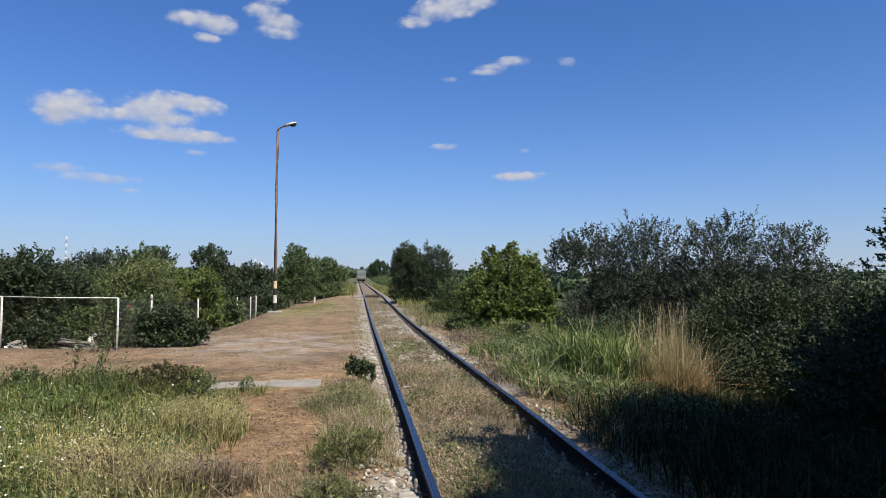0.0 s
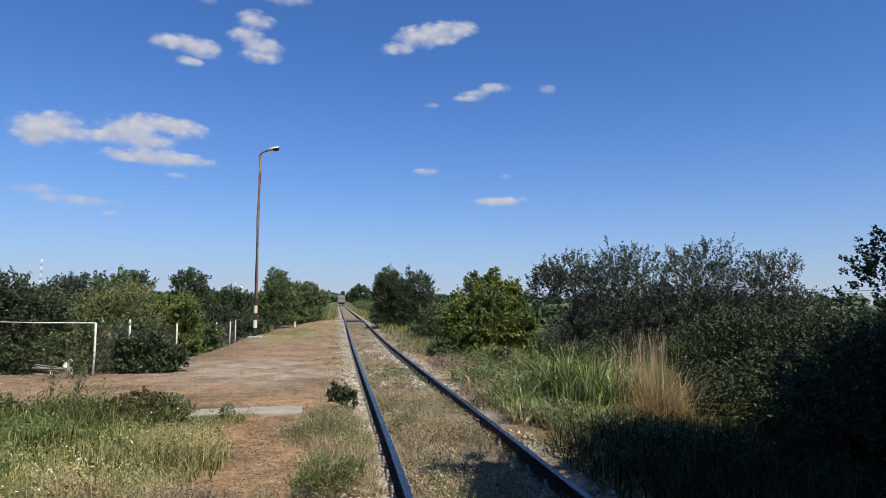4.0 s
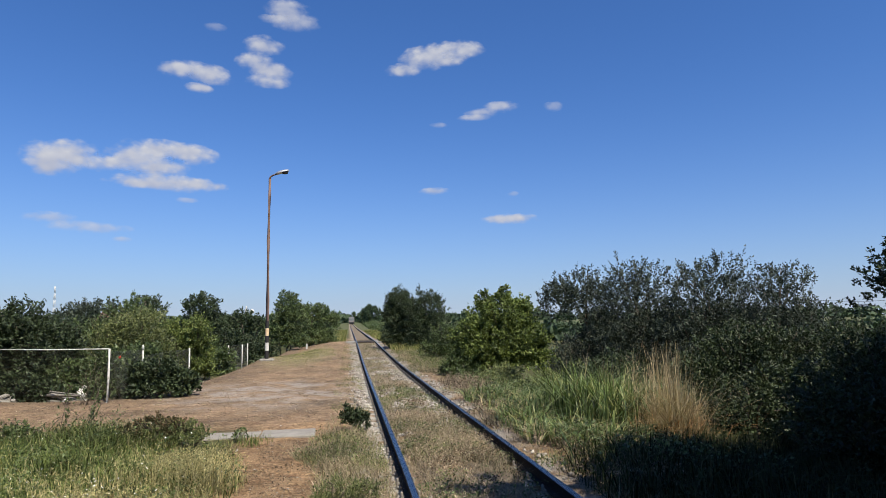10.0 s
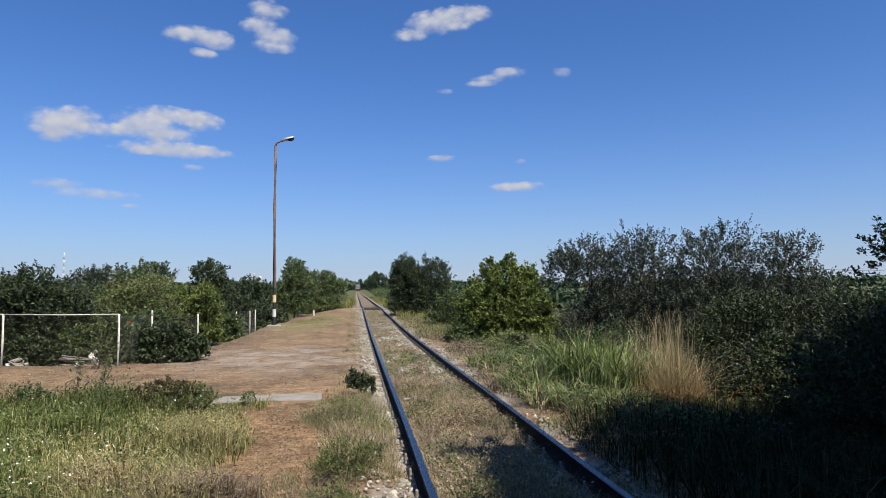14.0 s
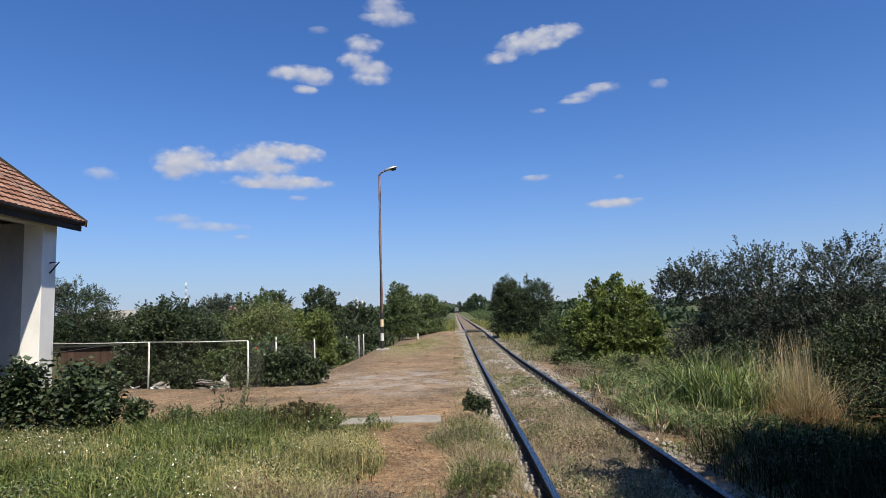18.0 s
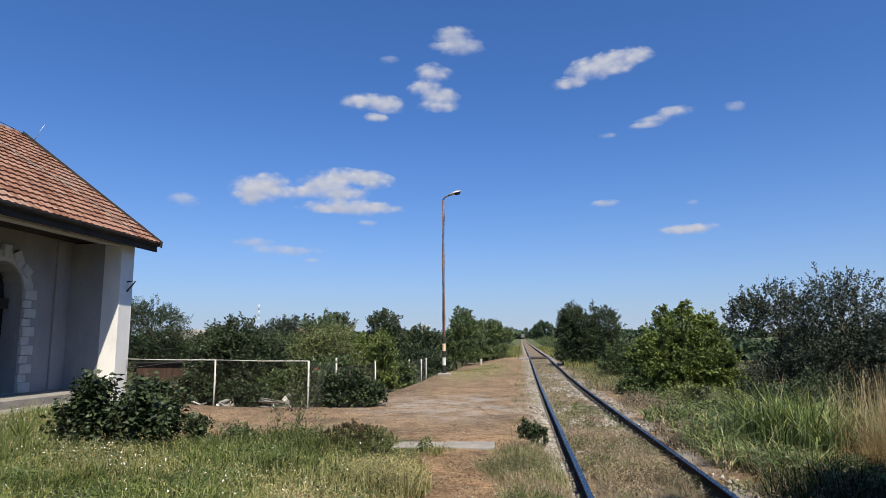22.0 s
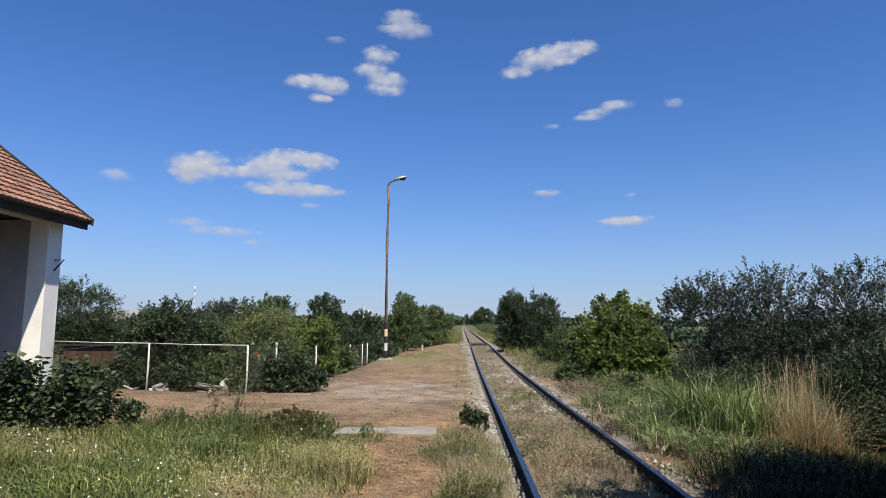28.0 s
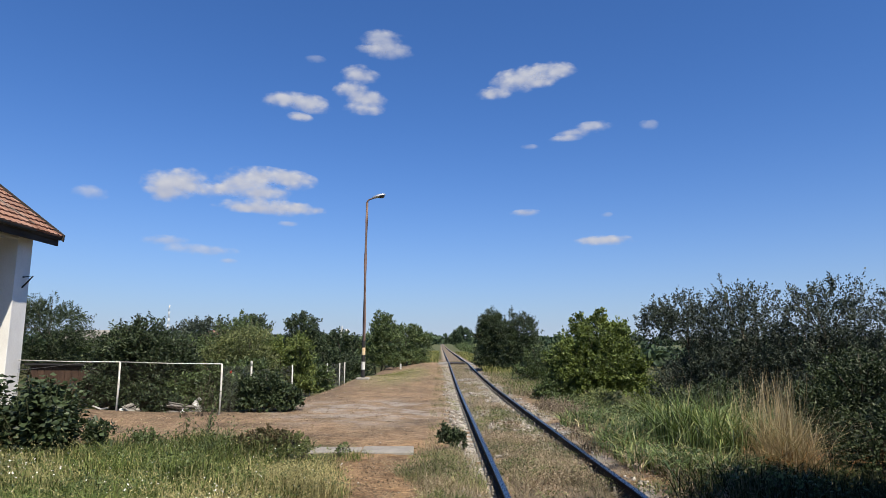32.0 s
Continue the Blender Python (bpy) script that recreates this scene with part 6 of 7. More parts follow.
for x, y in q:
    z = on(x, y) + rng.uniform(0.12, 0.27)
    r, k0 = rng.uniform(0.005, 0.0115), len(verts)
    tx, ty = rng.normal(0, 0.4, 2)
    verts += [(x, y, z + 0.003)] + [(x + r * math.cos(a), y + r * math.sin(a), z + r * (tx * math.cos(a) + ty * math.sin(a))) for a in np.arange(6) * math.pi / 3]
    tris += [(k0, k0 + 1 + k, k0 + 1 + (k + 1) % 6) for k in range(6)]
tagged(new("wild_flowers", tri_mesh("wild_flowers", np.array(verts), np.array(tris), PETAL)), "small white wild flowers dotted in the grass", "flowers", kind="stuff")
# between and beside the rails
s = patchy(scatter(85000, -0.4, 2.75, -3.0, 62, 1.8), -1.3)
s = s[~((s[:, 0] < 0.5) & (s[:, 0] > 0.02) & (s[:, 1] < 6.4) & (rng.rand(len(s)) < 0.85))]
s = s[(np.abs(s[:, 0] - RAIL_L + 0.05) > 0.12) & (np.abs(s[:, 0] - RAIL_R + 0.05) > 0.12)]
s = s[(s[:, 1] < 10.5) | (rng.rand(len(s)) < 0.6)]
s = s[~((s[:, 0] > 1.45) & (s[:, 0] < RAIL_R) & (s[:, 1] > 11) & (s[:, 1] < 30) & (rng.rand(len(s)) < 0.7))]
side_ = 1 - 0.45 * (np.abs(s[:, 0] - 1.34) > 0.62)
blades("trackside_grass", "thin dry grass growing through the ballast", s, rng.uniform(0.04, 0.16, len(s)) * side_, rng.uniform(0.0025, 0.006, len(s)), GRASS_DRY, 34, 1.1, thin=True)
q = np.concatenate([patchy(s, 0.2, 1.1, 3.0), patchy(scatter(26000, 0.7, 2.0, 3.0, 14.0, 1.2), -0.4, 1.1, 3.0)])
q = q[np.abs(q[:, 0] - 1.34) < 0.72]
blades("trackside_grass", "thin reddish dry grass between the rails", q, rng.uniform(0.05, 0.19, len(q)), rng.uniform(0.002, 0.004, len(q)), GRASS_DRY, 134, 0.8, thin=True)
herbs("dry_seed_heads", "fuzzy brown seed heads of dry grass between the rails", q[::2], 0.04, 0.18, 0.026, GRASS_DRY, 36, 0.25, "grass")
q = patchy(s[s[:, 0] > -0.4], 0.55, 1.4)
blades("green_tufts", "low green weeds between the rails", q, rng.uniform(0.05, 0.17, len(q)), rng.uniform(0.002, 0.005, len(q)), MEADOW, 35, 0.6, thin=True)
q = patchy(s[(s[:, 1] < 8.5) & (s[:, 0] > 0.7)], 0.0, 1.2, 1.0)
herbs("track_weeds", "low dark green weeds between the rails", q, 0.01, 0.13, 0.03, LEAF_MID, 133)
c_ = np.stack([rng.uniform(0.75, 1.95, 110), rng.uniform(4.5, 19.0, 110)], 1)
q = clumps(c_[wave(c_, 1.6, 5.0) > -0.1], 150, 0.09)
herbs("track_weeds", "clumps of small grey-green weeds between the rails", q, 0.01, 0.16, 0.03, LEAF_OLIVE, 137, 0.22)
q = clumps(c_[wave(c_, 1.6, 5.0) < -0.25], 170, 0.1)
herbs("track_weeds", "clumps of red-brown withered weeds between the rails", q, 0.01, 0.17, 0.026, SOIL_BITS, 139, 0.22)
# ballast shoulder on the platform side
q = patchy(scatter(26000, -0.8, 0.46, 4.8, 12.4, 1.1), -0.7, 1.3)
q = q[(q[:, 0] > -0.62 + 0.22 * np.sin(q[:, 1] * 1.7 + 0.5) + 0.25 * rng.rand(len(q)) ** 2) & ((q[:, 1] > 6.5) | (q[:, 0] < -0.02)) & ~((q[:, 0] > 0.22) & (q[:, 1] > 9.2) & (rng.rand(len(q)) < 0.75))]
blades("shoulder_weeds", "thin grey-brown dry weeds on the ballast shoulder", q, rng.uniform(0.03, 0.19, len(q)), rng.uniform(0.002, 0.005, len(q)), GRASS_DRY, 235, 0.7, thin=True)
herbs("dry_seed_heads", "fuzzy dry seed heads on the ballast shoulder", q[::4], 0.03, 0.17, 0.018, GRASS_DRY, 238, 0.22, "grass")
q = patchy(q, 0.2, 1.1)
blades("shoulder_weeds", "low grey-green weeds on the ballast shoulder", q, rng.uniform(0.04, 0.16, len(q)), rng.uniform(0.002, 0.004, len(q)), MEADOW, 240, 0.6, thin=True)
herbs("shoulder_weeds", "small-leaved green weeds on the ballast shoulder", q[::2], 0.01, 0.14, 0.026, LEAF_OLIVE, 236)
# platform straw
s = patchy(scatter(70000, -8.5, 0.3, 5.0, 52, 1.6), -0.6)
s = s[(s[:, 0] > -1.3) | (s[:, 1] > 11.4)]
blades("platform_straw", "short trampled straw on the platform", s, rng.uniform(0.015, 0.06, len(s)), rng.uniform(0.0015, 0.0035, len(s)), GRASS_DRY, 37, 1.5, thin=True)
q = scatter(85000, -8.0, 0.1, 4.6, 40, 1.35)
q = q[(q[:, 0] > -1.35) | (q[:, 1] > 11.4)]
q = q[~((np.abs(q[:, 0] + 1.3) < 0.9) & (np.abs(q[:, 1] - 11.42) < 0.36))]
blades("straw_litter", "loose straw and bark bits lying on the trodden earth", q, rng.uniform(0.008, 0.022, len(q)), rng.uniform(0.003, 0.008, len(q)) * (0.6 + 0.05 * q[:, 1]), SOIL_BITS, 138, 2.6, thin=True)
c_ = np.concatenate([np.stack([rng.uniform(-1.25, -0.35, 170), rng.uniform(4.8, 10.6, 170)], 1), np.stack([rng.uniform(-7.5, -0.3, 260), rng.uniform(12.0, 24.0, 260)], 1)])
c_ = clumps(c_, 16, 0.06)
herbs("platform_litter", "small clods of dark dead grass on the bare earth", c_, 0.0, 0.018, 0.026, DEAD_WEED, 335, 0.2, "litter")
herbs("platform_litter", "dead leaf litter on the bare earth", q[::9], 0.0, 0.012, 0.026, SOIL_BITS, 134, 0.25, "litter")
s = np.stack([rng.normal(-2.4, 0.9, 9000), rng.normal(38, 5, 9000)], 1)
blades("mound_grass", "thin green grass on the platform mound", s, rng.uniform(0.03, 0.1, len(s)), rng.uniform(0.004, 0.007, len(s)), GRASS_LUSH, 137, 0.8, thin=True)
# embankment on the far side
s = scatter(40000, 2.35, 6.6, 5.0, 40, 1.6)
s = s[(s[:, 0] > 2.6 + 0.3 * np.sin(s[:, 1] * 0.9) - 0.15 * (s[:, 1] > 14) + 0.5 * smooth(s[:, 1], 14, 17) * (1 - smooth(s[:, 1], 22, 26))) & (s[:, 1] > 3.4 + 1.2 * s[:, 0])]
s = s[~((s[:, 0] > 3.5) & (s[:, 1] > 5.4 + 1.22 * s[:, 0]) & (s[:, 1] < 14.2))]
dull = (s[:, 0] < 4.4) & (s[:, 1] > 9.0) & (s[:, 1] < 23) & (rng.rand(len(s)) < 0.62 + 0.28 * smooth(s[:, 1], 11, 13))
blades("dead_weeds", "dead brown weeds between the ballast and the bushes", s[dull], rng.uniform(0.05, 0.26, dull.sum()), rng.uniform(0.003, 0.008, dull.sum()), DEAD_WEED, 338, 0.9, curl=1.0, fine=True, category="weeds")
s = s[~dull]
s = s[(rng.rand(len(s)) < 0.5) | (s[:, 1] > 24)]
blades("embankment_grass", "rough mixed grass along the embankment", s, rng.uniform(0.08, 0.32, len(s)) * (0.5 + 0.7 * smooth(s[:, 0], 2.7, 4.0)), rng.uniform(0.003, 0.008, len(s)), GRASS_DEEP, 38, 0.7, curl=0.9, fine=True)
q = patchy(s, -0.4)
blades("embankment_straw", "dry stalks along the embankment", q, rng.uniform(0.12, 0.4, len(q)), rng.uniform(0.003, 0.006, len(q)), GRASS_DRY, 39, 0.8, thin=True)
q = patchy(scatter(6500, 2.6, 4.2, 8.2, 15.5, 1.2), 0.35, 1.8)
q = q[q[:, 1] > 4.6 + 1.25 * q[:, 0]]
blades("rough_grass", "arching yellow-green grass tufts in front of the reeds", q, rng.uniform(0.16, 0.55, len(q)), rng.uniform(0.006, 0.014, len(q)), REED, 242, 0.75, curl=1.5)
q = patchy(q, 0.0, 1.5)
blades("rough_grass", "dry grass blades bent down among the green", q, rng.uniform(0.16, 0.42, len(q)), rng.uniform(0.004, 0.009, len(q)), GRASS_STRAW, 243, 0.9, curl=1.4, fine=True)
s = np.concatenate([np.stack([rng.normal(4.65, 0.52, 2700), rng.normal(11.8, 0.75, 2700)], 1), np.stack([rng.normal(5.4, 0.45, 1200), rng.normal(12.3, 0.5, 1200)], 1)])
s = s[(s[:, 0] > 3.6) & (s[:, 1] > 5.0 + 1.22 * s[:, 0])]
blades("reed_grass", "tall arching green reed grass", s, rng.uniform(0.6, 1.38, len(s)), rng.uniform(0.007, 0.015, len(s)), REED, 40, 0.36, curl=1.7)
q = s[::70]
blades("reed_plumes", "thin greyish flowering reed stems above the leaves", q, rng.uniform(1.15, 1.6, len(q)), rng.uniform(0.003, 0.006, len(q)), GRASS_DRY, 244, 0.16, curl=0.5)
s = np.stack([rng.normal(5.22, 0.2, 1150), rng.normal(10.5, 0.2, 1150)], 1)
blades("dry_reeds", "straw-yellow clump of dead reeds", s, rng.uniform(0.4, 1.3, len(s)), rng.uniform(0.002, 0.005, len(s)), GRASS_STRAW, 41, 0.42, curl=0.8)
q = s[::2] * [1.0, 1.0] + rng.normal(0, 0.06, (len(s[::2]), 2))
blades("dry_reeds", "rust-brown fallen leaves at the foot of the dead reeds", q, rng.uniform(0.25, 0.75, len(q)), rng.uniform(0.004, 0.008, len(q)), REED_RUST, 245, 0.9, curl=1.2, fine=True)
q = np.stack([rng.normal(5.15, 0.2, 220), rng.normal(10.55, 0.2, 220)], 1)
blades("reed_plumes", "tall pale plumes of the dead reeds", q, rng.uniform(1.3, 1.9, 220), rng.uniform(0.002, 0.0045, 220), GRASS_STRAW, 241, 0.15, curl=0.4)
# Near-right grass in the copy that carries the tree shade as colour.
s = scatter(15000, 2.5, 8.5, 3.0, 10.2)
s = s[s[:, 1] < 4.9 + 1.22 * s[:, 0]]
blades("shaded_grass", "long grass under the trees, their shade put into its dark colour", s, rng.uniform(0.15, 0.55, len(s)), rng.uniform(0.004, 0.009, len(s)), GRASS_SHADE, 42, 0.6, curl=1.1, fine=True)
q = patchy(scatter(14000, 2.75, 5.2, 7.5, 26, 1.1), -0.3, 1.3)
q = q[q[:, 0] > 2.9 + 0.5 * smooth(q[:, 1], 14, 17) * (1 - smooth(q[:, 1], 22, 26))]
q = q[(q[:, 0] < 3.5) | (q[:, 1] > 14) | (q[:, 1] < 9)]
herbs("embankment_weeds", "broad-leaved weeds tangled along the embankment", q, 0.02, 0.36, 0.06, LEAF_MID, 135, 0.25)
q = patchy(scatter(16000, 2.5, 4.4, 7.0, 24, 1.3), 0.1, 1.6)
herbs("embankment_weeds", "withered brown weeds along the embankment", q, 0.01, 0.2, 0.055, DEAD_WEED, 136, 0.16)
# far verges
s = scatter(7000, 2.6, 6.0, 40, 120, 1.4)
blades("far_verge", "pale green grass verge beside the far track", s, rng.uniform(0.2, 0.6, len(s)), rng.uniform(0.01, 0.02, len(s)), GRASS_LUSH, 43, 0.5, fine=True)
s = scatter(6000, -4.5, -0.3, 58, 130, 1.4)
blades("far_verge", "pale green grass verge beside the far track", s, rng.uniform(0.2, 0.6, len(s)), rng.uniform(0.01, 0.02, len(s)), GRASS_LUSH, 44, 0.5, fine=True)

# ---- distance ----
mast = thing("radio_mast", "thin white lattice radio mast on the horizon", "radio mast", (-146.3, 350, 6))
for k in range(5):
    bm = bmesh.new()
    z0 = 3.5 * k
    for a in range(3):
        c, s_ = math.cos(a * 2.094), math.sin(a * 2.094)
        r0, r1 = 0.7 - 0.08 * k, 0.7 - 0.08 * (k + 1)
        tube(bm, [(c * r0, s_ * r0, z0), (c * r1, s_ * r1, z0 + 3.5)], 0.07, 5)
        c2, s2 = math.cos((a + 1) * 2.094), math.sin((a + 1) * 2.094)
        tube(bm, [(c * r0, s_ * r0, z0), (c2 * r1, s2 * r1, z0 + 3.5)], 0.05, 4)
    part("mast_section", bm, WHITE_PAINT, mast)
church = thing("water_tower", "small white tower with pale dome among far trees", "tower", (-74.6, 500, 4))
part("tower_body", boxed(-1.8, -1.2, 0, -0.2, 1.2, 11.0), WHITE_PAINT, church)
part("tower_roof", tube(bmesh.new(), [(-1.0, 0, 10.9), (-1.0, 0, 13.5)], [0.6, 0.3], 8), WHITE_PAINT, church)
bm = bmesh.new()
bmesh.ops.create_uvsphere(bm, u_segments=12, v_segments=8, radius=1.8)
bmesh.ops.translate(bm, vec=(3.0, 0, 9.2), verts=bm.verts)
part("dome", bm, WHITE_PAINT, church)

# ---- clouds ----


def cloud_material():
    m = bpy.data.materials.new("cloud_vapour")
    m.use_nodes = True
    t = m.node_tree
    t.nodes.clear()
    core, high = t.nodes.new("ShaderNodeAttribute"), t.nodes.new("ShaderNodeAttribute")
    core.attribute_name, high.attribute_name = "core", "high"
    m_ = t.nodes.new("ShaderNodeMapping")
    m_.inputs["Scale"].default_value = (0.011, 0.011, 0.017)
    t.links.new(t.nodes.new("ShaderNodeNewGeometry").outputs["Position"], m_.inputs["Vector"])
    v = m_.outputs[0]
    big, fine = noise_tex(t, 1.0, 3, 0.5, v), noise_tex(t, 4.0, 4, 0.55, v)
    puff = t.nodes.new("ShaderNodeTexVoronoi")
    puff.feature = "SMOOTH_F1"
    puff.inputs["Scale"].default_value = 2.1
    t.links.new(v, puff.inputs["Vector"])
    dens = calc(t, "ADD", core.outputs["Fac"], calc(t, "MULTIPLY", calc(t, "SUBTRACT", big, 0.5), 1.3))
    dens = calc(t, "ADD", dens, calc(t, "MULTIPLY", calc(t, "SUBTRACT", 0.42, puff.outputs["Distance"]), 0.38))
    dens = calc(t, "ADD", dens, calc(t, "MULTIPLY", calc(t, "SUBTRACT", fine, 0.5), 0.22))
    # crisp rounded tops, soft undersides
    soft = calc(t, "ADD", 0.75, calc(t, "MULTIPLY", calc(t, "SUBTRACT", 1.0, high.outputs["Fac"]), 0.55))
    edge = calc(t, "DIVIDE", calc(t, "SUBTRACT", dens, 0.12), soft)
    alpha = calc(t, "MULTIPLY", step(t, edge, 0.0, 1.0), step(t, core.outputs["Fac"], 0.0, 0.22))
    info = t.nodes.new("ShaderNodeObjectInfo")
    alpha = calc(t, "MULTIPLY", alpha, calc(t, "MULTIPLY", info.outputs["Alpha"], 0.95))
    glow = t.nodes.new("ShaderNodeEmission")
    # Sunlit tops and shaded undersides are put into the glow colour.
    lit = calc(t, "ADD", calc(t, "MULTIPLY", high.outputs["Fac"], 0.6), calc(t, "MULTIPLY", calc(t, "SUBTRACT", 0.7, puff.outputs["Distance"]), 0.5))
    t.links.new(ramp(t, lit, [(0.2, (0.5, 0.54, 0.68)), (0.8, (0.74, 0.75, 0.8))]), glow.inputs["Color"])
    glow.inputs["Strength"].default_value = 0.6
    clear = t.nodes.new("ShaderNodeBsdfTransparent")
    mix = t.nodes.new("ShaderNodeMixShader")
    t.links.new(alpha, mix.inputs[0])
    t.links.new(clear.outputs[0], mix.inputs[1])
    t.links.new(glow.outputs[0], mix.inputs[2])
    o = t.nodes.new("ShaderNodeOutputMaterial")
    t.links.new(mix.outputs[0], o.inputs["Surface"])
    return m


CLOUD = cloud_material()
FAR = 3000.0


def cloud(label, puffs, dense=1.0):
    """A far cloud of soft overlapping lobes: azimuth, elevation and half sizes in degrees."""
    az0, el0 = puffs[0][0], puffs[0][1]
    e, a0 = radians(el0), radians(az0)
    ob = new("cloud")
    ob.matrix_basis = Matrix.Translation((FAR * math.cos(e) * math.sin(a0), FAR * math.cos(e) * math.cos(a0), 1.7 + FAR * math.sin(e))) @ Matrix.Rotation(-a0, 4, "Z") @ Matrix.Rotation(e, 4, "X")
    for n, (az, el, rx, ry) in enumerate(puffs):
        bm = bmesh.new()
        core, high = bm.verts.layers.float.new("core"), bm.verts.layers.float.new("high")
        cx, cz = radians(az - az0) * FAR * math.cos(radians(el)), radians(el - el0) * FAR
        rx, ry = radians(rx) * FAR * 1.12, radians(ry) * FAR * 1.18
        rings = [[bm.verts.new((cx, 14.0 * n, cz))]]
        rings[0][0][core], rings[0][0][high] = 1.0, 0.5
        for j in range(1, 7):
            q = j / 6
            ring = []
            for k in range(28):
                a = 2 * math.pi * k / 28
                v = bm.verts.new((cx + rx * q * math.cos(a), 14.0 * n + 30 * q * q, cz + ry * q * math.sin(a)))
                v[core], v[high] = 1 - q ** 1.6, 0.5 + 0.5 * q * math.sin(a)
                ring.append(v)
            rings.append(ring)
        for k in range(28):
            bm.faces.new((rings[0][0], rings[1][k], rings[1][(k + 1) % 28]))
        for a, b in zip(rings[1:], rings[2:]):
            for k in range(28):
                bm.faces.new((a[k], b[k], b[(k + 1) % 28], a[(k + 1) % 28]))
        puff = part("puff", bm, CLOUD, ob)
        puff.color = (1, 1, 1, dense)
        puff.visible_shadow = False
    return tagged(ob, label, "cloud", "fair-weather clouds")


cloud("wide white fair-weather cloud of three joined lobes", [(-23.2, 13, 2.36, 1.4), (-23.9, 12.6, 1.53, 0.98), (-21.9, 13.6, 1.87, 0.99), (-19.9, 13, 2.32, 0.74), (-17.3, 13.7, 2.68, 1.19), (-15.2, 14.6, 3.35, 0.87), (-12.8, 14.5, 2.3, 0.93), (-15.9, 13.2, 3.25, 0.82), (-14.3, 11.9, 4.7, 0.77), (-16.6, 11.6, 3.14, 0.49), (-12.3, 12, 2.65, 0.61)])
cloud("thin pale streak of cloud", [(-23.3, 8.5, 2.06, 0.47), (-20.7, 7.9, 3.27, 0.53)], 0.6)
cloud("bright white ragged cloud", [(10.3, 23.8, 2.01, 0.76), (8.3, 23.6, 2.24, 0.93), (6.8, 23.1, 2.27, 1.04), (4.8, 22.2, 1.89, 0.58), (9.1, 23, 1.73, 0.62)])
cloud("long white cloud with a small tail", [(-13.2, 20.9, 3.07, 0.8), (-11.7, 20.6, 1.81, 0.64), (-14.7, 21, 1.68, 0.48), (-12.9, 19.6, 1.18, 0.43)])
cloud("ragged white cloud in broken pieces", [(-7.6, 23.4, 1.8, 0.91), (-8.1, 22.2, 1.92, 0.86), (-6.9, 21.5, 1.93, 0.75), (-7.2, 20.6, 1.94, 0.6)], 0.95)
cloud("thin ragged white cloud high up", [(-5.6, 26.4, 2.06, 0.89), (-4.9, 25.5, 2.19, 0.84), (-6.8, 25.6, 1.35, 0.42)], 0.75)
cloud("thin slanting wisp of cloud", [(13.8, 18.9, 1.71, 0.51), (12.4, 18.5, 1.94, 0.47), (11.3, 18.1, 1.55, 0.31)], 0.8)
cloud("small flat white cloud", [(14.4, 9.2, 2.88, 0.47), (15.1, 9.3, 1.74, 0.36)])
cloud("small faint white cloud", [(7.6, 11.8, 1.51, 0.33)], 0.8)
cloud("tiny wisp of cloud", [(18.5, 18.7, 0.96, 0.44)], 0.45)
cloud("tiny wisp of cloud", [(-11.7, 24.5, 0.93, 0.37)], 0.35)
cloud("tiny wisp of cloud", [(8, 17.5, 0.95, 0.27)], 0.45)
cloud("small pale puff of cloud", [(-29.1, 11.8, 1.45, 0.59)], 0.6)
cloud("tiny wisp of cloud", [(-18.3, 7.1, 0.75, 0.27)], 0.5)
cloud("tiny wisp of cloud", [(-13.5, 10.5, 0.99, 0.28)], 0.5)
cloud("tiny wisp of cloud", [(14.7, 11.4, 0.56, 0.26)], 0.4)

# ---- the departing railcar ----
TRAIN0, SPEED = 201.0, 13.1
train = thing("railcar", "grey railcar seen from behind, moving away down the line", "train")
part("body", boxed(-1.4, 0, 0.95, 1.4, 24, 3.55, bevel=0.12), TRAIN_GREY, train)
part("roof", prism(bmesh.new(), [(-1.4, 3.5), (1.4, 3.5), (1.1, 3.8), (0.5, 3.95), (-0.5, 3.95), (-1.1, 3.8)], "y", 0.05, 23.9), TRAIN_GREY, train)
for x in (-0.85, 0.0, 0.85):
    part("rear_window", boxed(x - 0.33, -0.03, 2.1, x + 0.33, 0.02, 2.95, bevel=0.01), TRAIN_PANE, train)
part("underframe", boxed(-1.25, 0.2, 0.4, 1.25, 23.8, 0.95), TRAIN_DARK, train)
part("buffer_beam", boxed(-1.3, -0.1, 0.75, 1.3, 0.1, 1.2), TRAIN_DARK, train)
for x in (-0.87, 0.87):
    part("buffer", tube(bmesh.new(), [(x, 0, 1.0), (x, -0.5, 1.0), (x, -0.52, 1.0)], [0.1, 0.1, 0.22], 10), TRAIN_DARK, train)
    part("tail_lamp", tube(bmesh.new(), [(x, -0.05, 1.5), (x, 0.05, 1.5)], 0.1, 10), TIN_RED, train)
for y in (3.0, 5.5, 18.5, 21.0):
    for x in (-0.75, 0.75):
        part("wheel", tube(bmesh.new(), [(x - 0.06, y, 0.42), (x + 0.06, y, 0.42)], 0.42, 16), TRAIN_DARK, train)


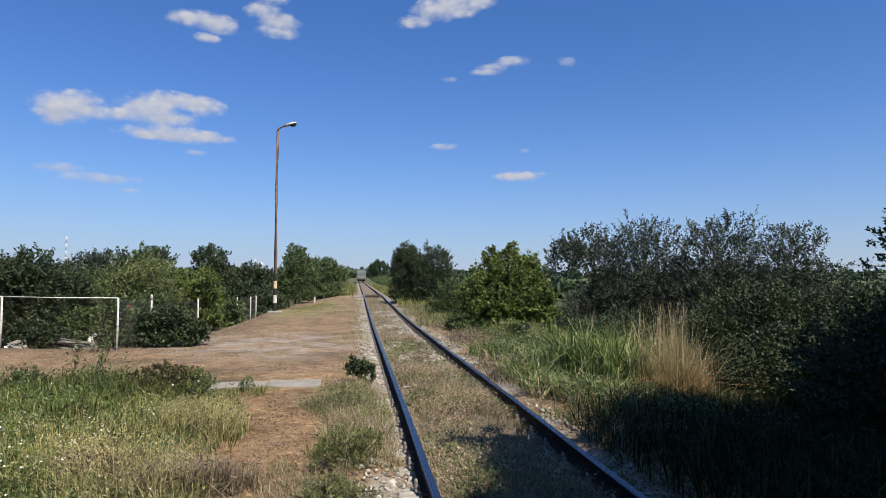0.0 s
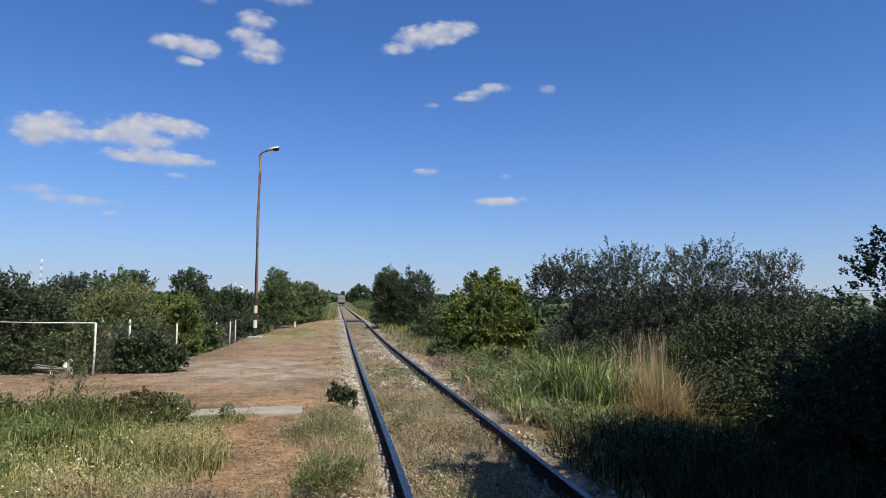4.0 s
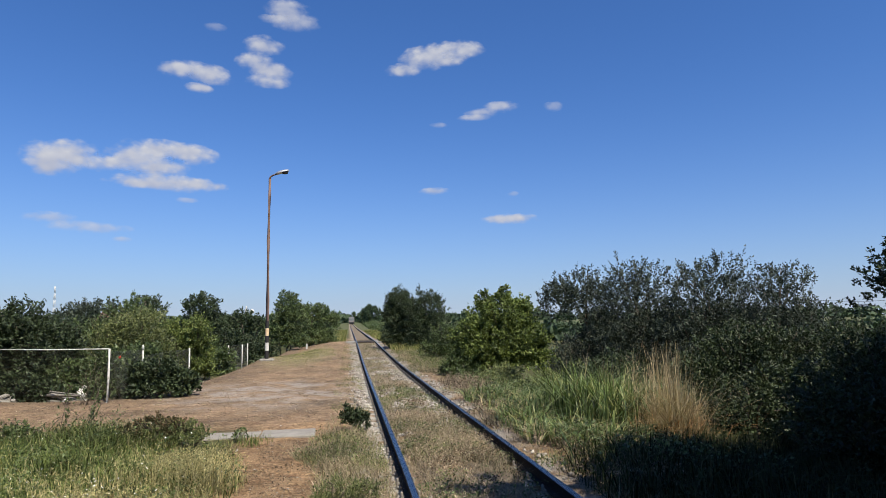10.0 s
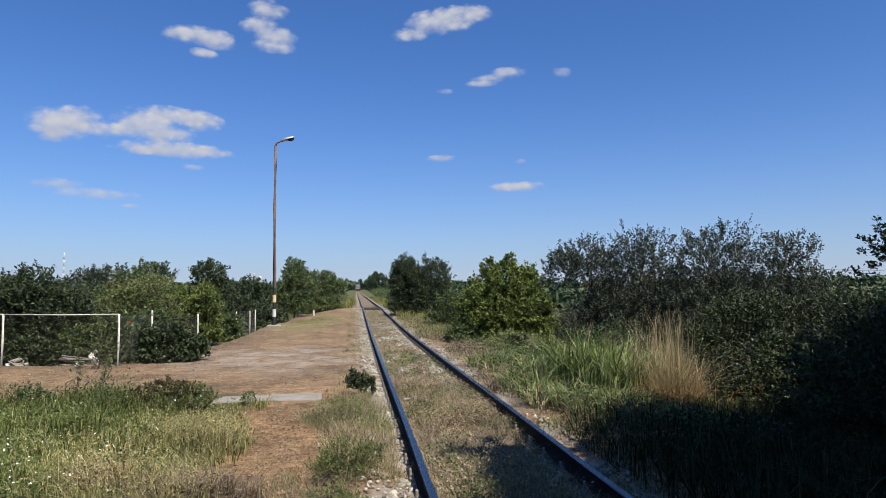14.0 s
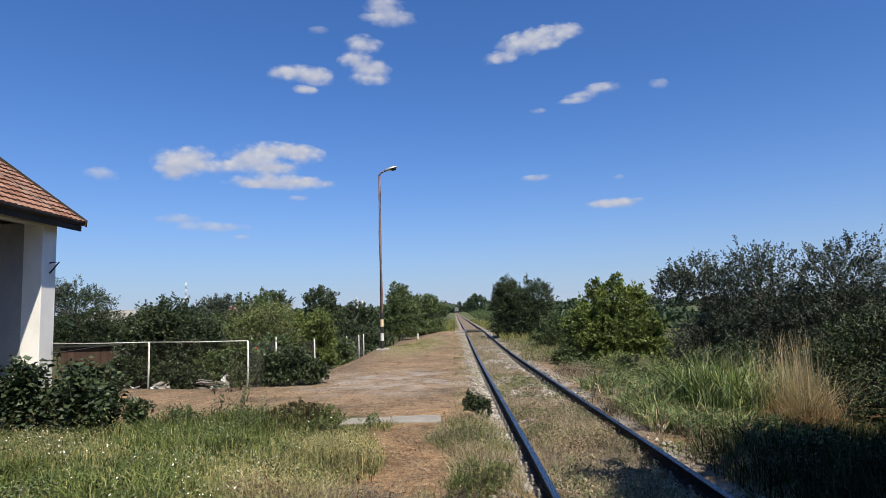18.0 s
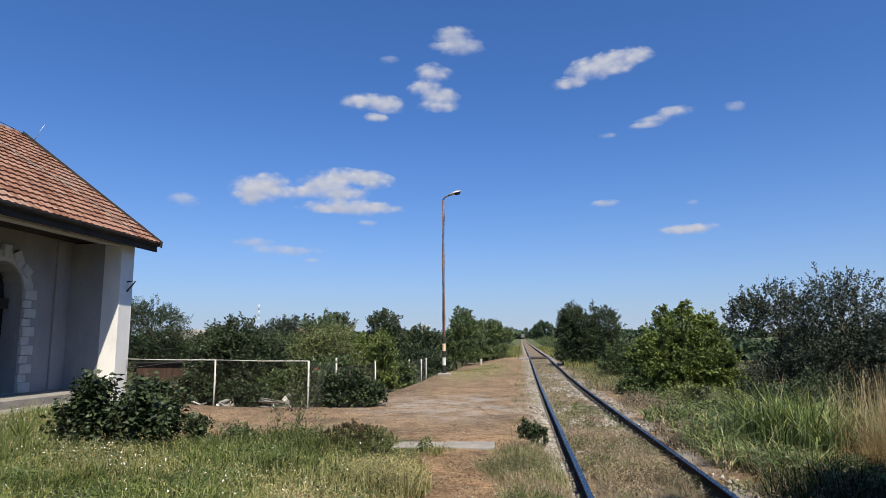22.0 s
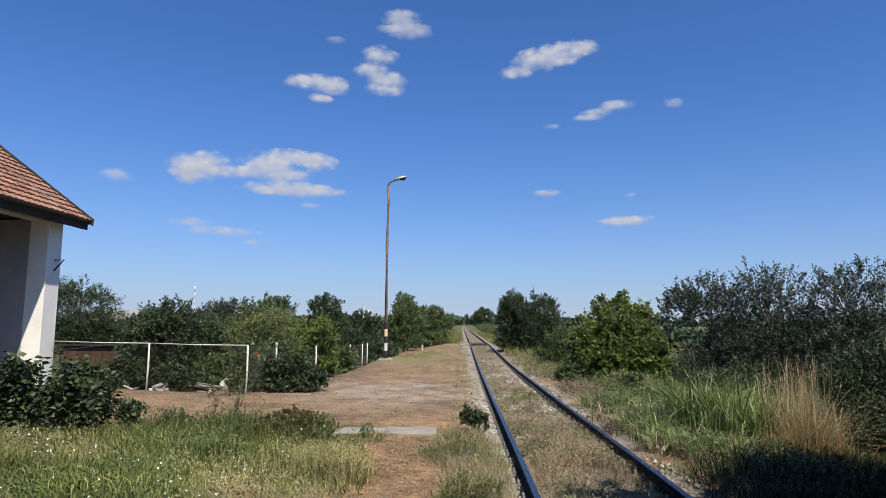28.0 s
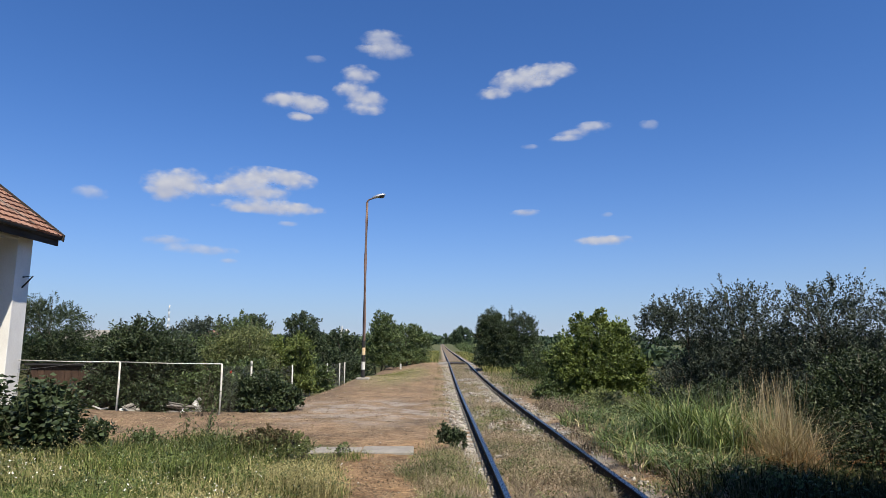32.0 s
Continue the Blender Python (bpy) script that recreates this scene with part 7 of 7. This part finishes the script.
# ---- many pieces last: roof tiles and chimney bricks ----
tile_v, tile_f = [], []
W, D = 0.235, 0.39
for j, (s_, h0) in enumerate(((0.0, 0.05), (D, 0.0))):
    for k in range(7):
        u = k / 6
        tile_v.append((W * (u - 0.5), s_, h0 + 0.012 + 0.011 * math.cos(2 * math.pi * u)))
for k in range(7):
    tile_v.append((W * (k / 6 - 0.5), 0.0, -0.005))
for k in range(6):
    tile_f += [(k, k + 1, 8 + k, 7 + k), (14 + k, 15 + k, k + 1, k)]
tile_me = mesh_from("roof_tile", tile_v, tile_f, ROOF_TILE)
rnd = random.Random(9)
rows = int(LEN / 0.33)
rest_v, rest_f = [], []
for r in range(rows):
    s_ = 0.02 + r * 0.33
    for c in range(64):
        y = YV - 0.14 - W * c
        if y < 4.0:
            break
        o = Vector((EX, y, EZ)) + up_ * s_ + out_ * (0.012 + rnd.uniform(0, 0.008))
        m = Matrix.Translation(o) @ Matrix(((0, up_.x, out_.x, 0), (-1, 0, 0, 0), (0, up_.z, out_.z, 0), (0, 0, 0, 1))) @ Matrix.Rotation(rnd.uniform(-0.02, 0.02), 4, "Z")
        if r < 10 and c < 30:
            piece("roof_tile", tile_me, roof, m)
        else:
            i = len(rest_v)
            rest_v += [tuple(m @ Vector(v)) for v in tile_v]
            rest_f += [tuple(i + a for a in f_) for f_ in tile_f]
ob = new("roof_tile_field", mesh_from("roof_tile_field", rest_v, rest_f, ROOF_TILE))
ob.parent = roof
tagged(ob, kind="stuff")
bm = boxed(-0.12, -0.03, 0, 0.12, 0.02, 0.062, bevel=0.006)
bm.to_mesh(brick_me := bpy.data.meshes.new("brick"))
bm.free()
brick_me.materials.append(BRICK)
for k in range(23):
    z = 8.0 + 0.077 * k
    for face, (x, y, turn, span) in enumerate(((0, CY0, 0, CX1 - CX0), (CX1, 0, 90, CY1 - CY0))):
        n = round(span / 0.26)
        for j in range(n):
            d = (j + 0.5 + (0.5 if k % 2 else 0.0)) * span / n
            if k % 2 and j == n - 1:
                continue
            piece("brick", brick_me, chimney, pose(CX0 + d if face == 0 else x, y if face == 0 else CY0 + d, z, 0, 0, turn))


def motions():
    walk(train, [(t, pose(1.3425, TRAIN0 + SPEED * t, float(rise(TRAIN0 + SPEED * t)) + RAIL_TOP)) for t in (0.0, 4.0, 8.0, 12.0, 16.0, 20.0, 24.0, 28.0, 32.0)])


motions()
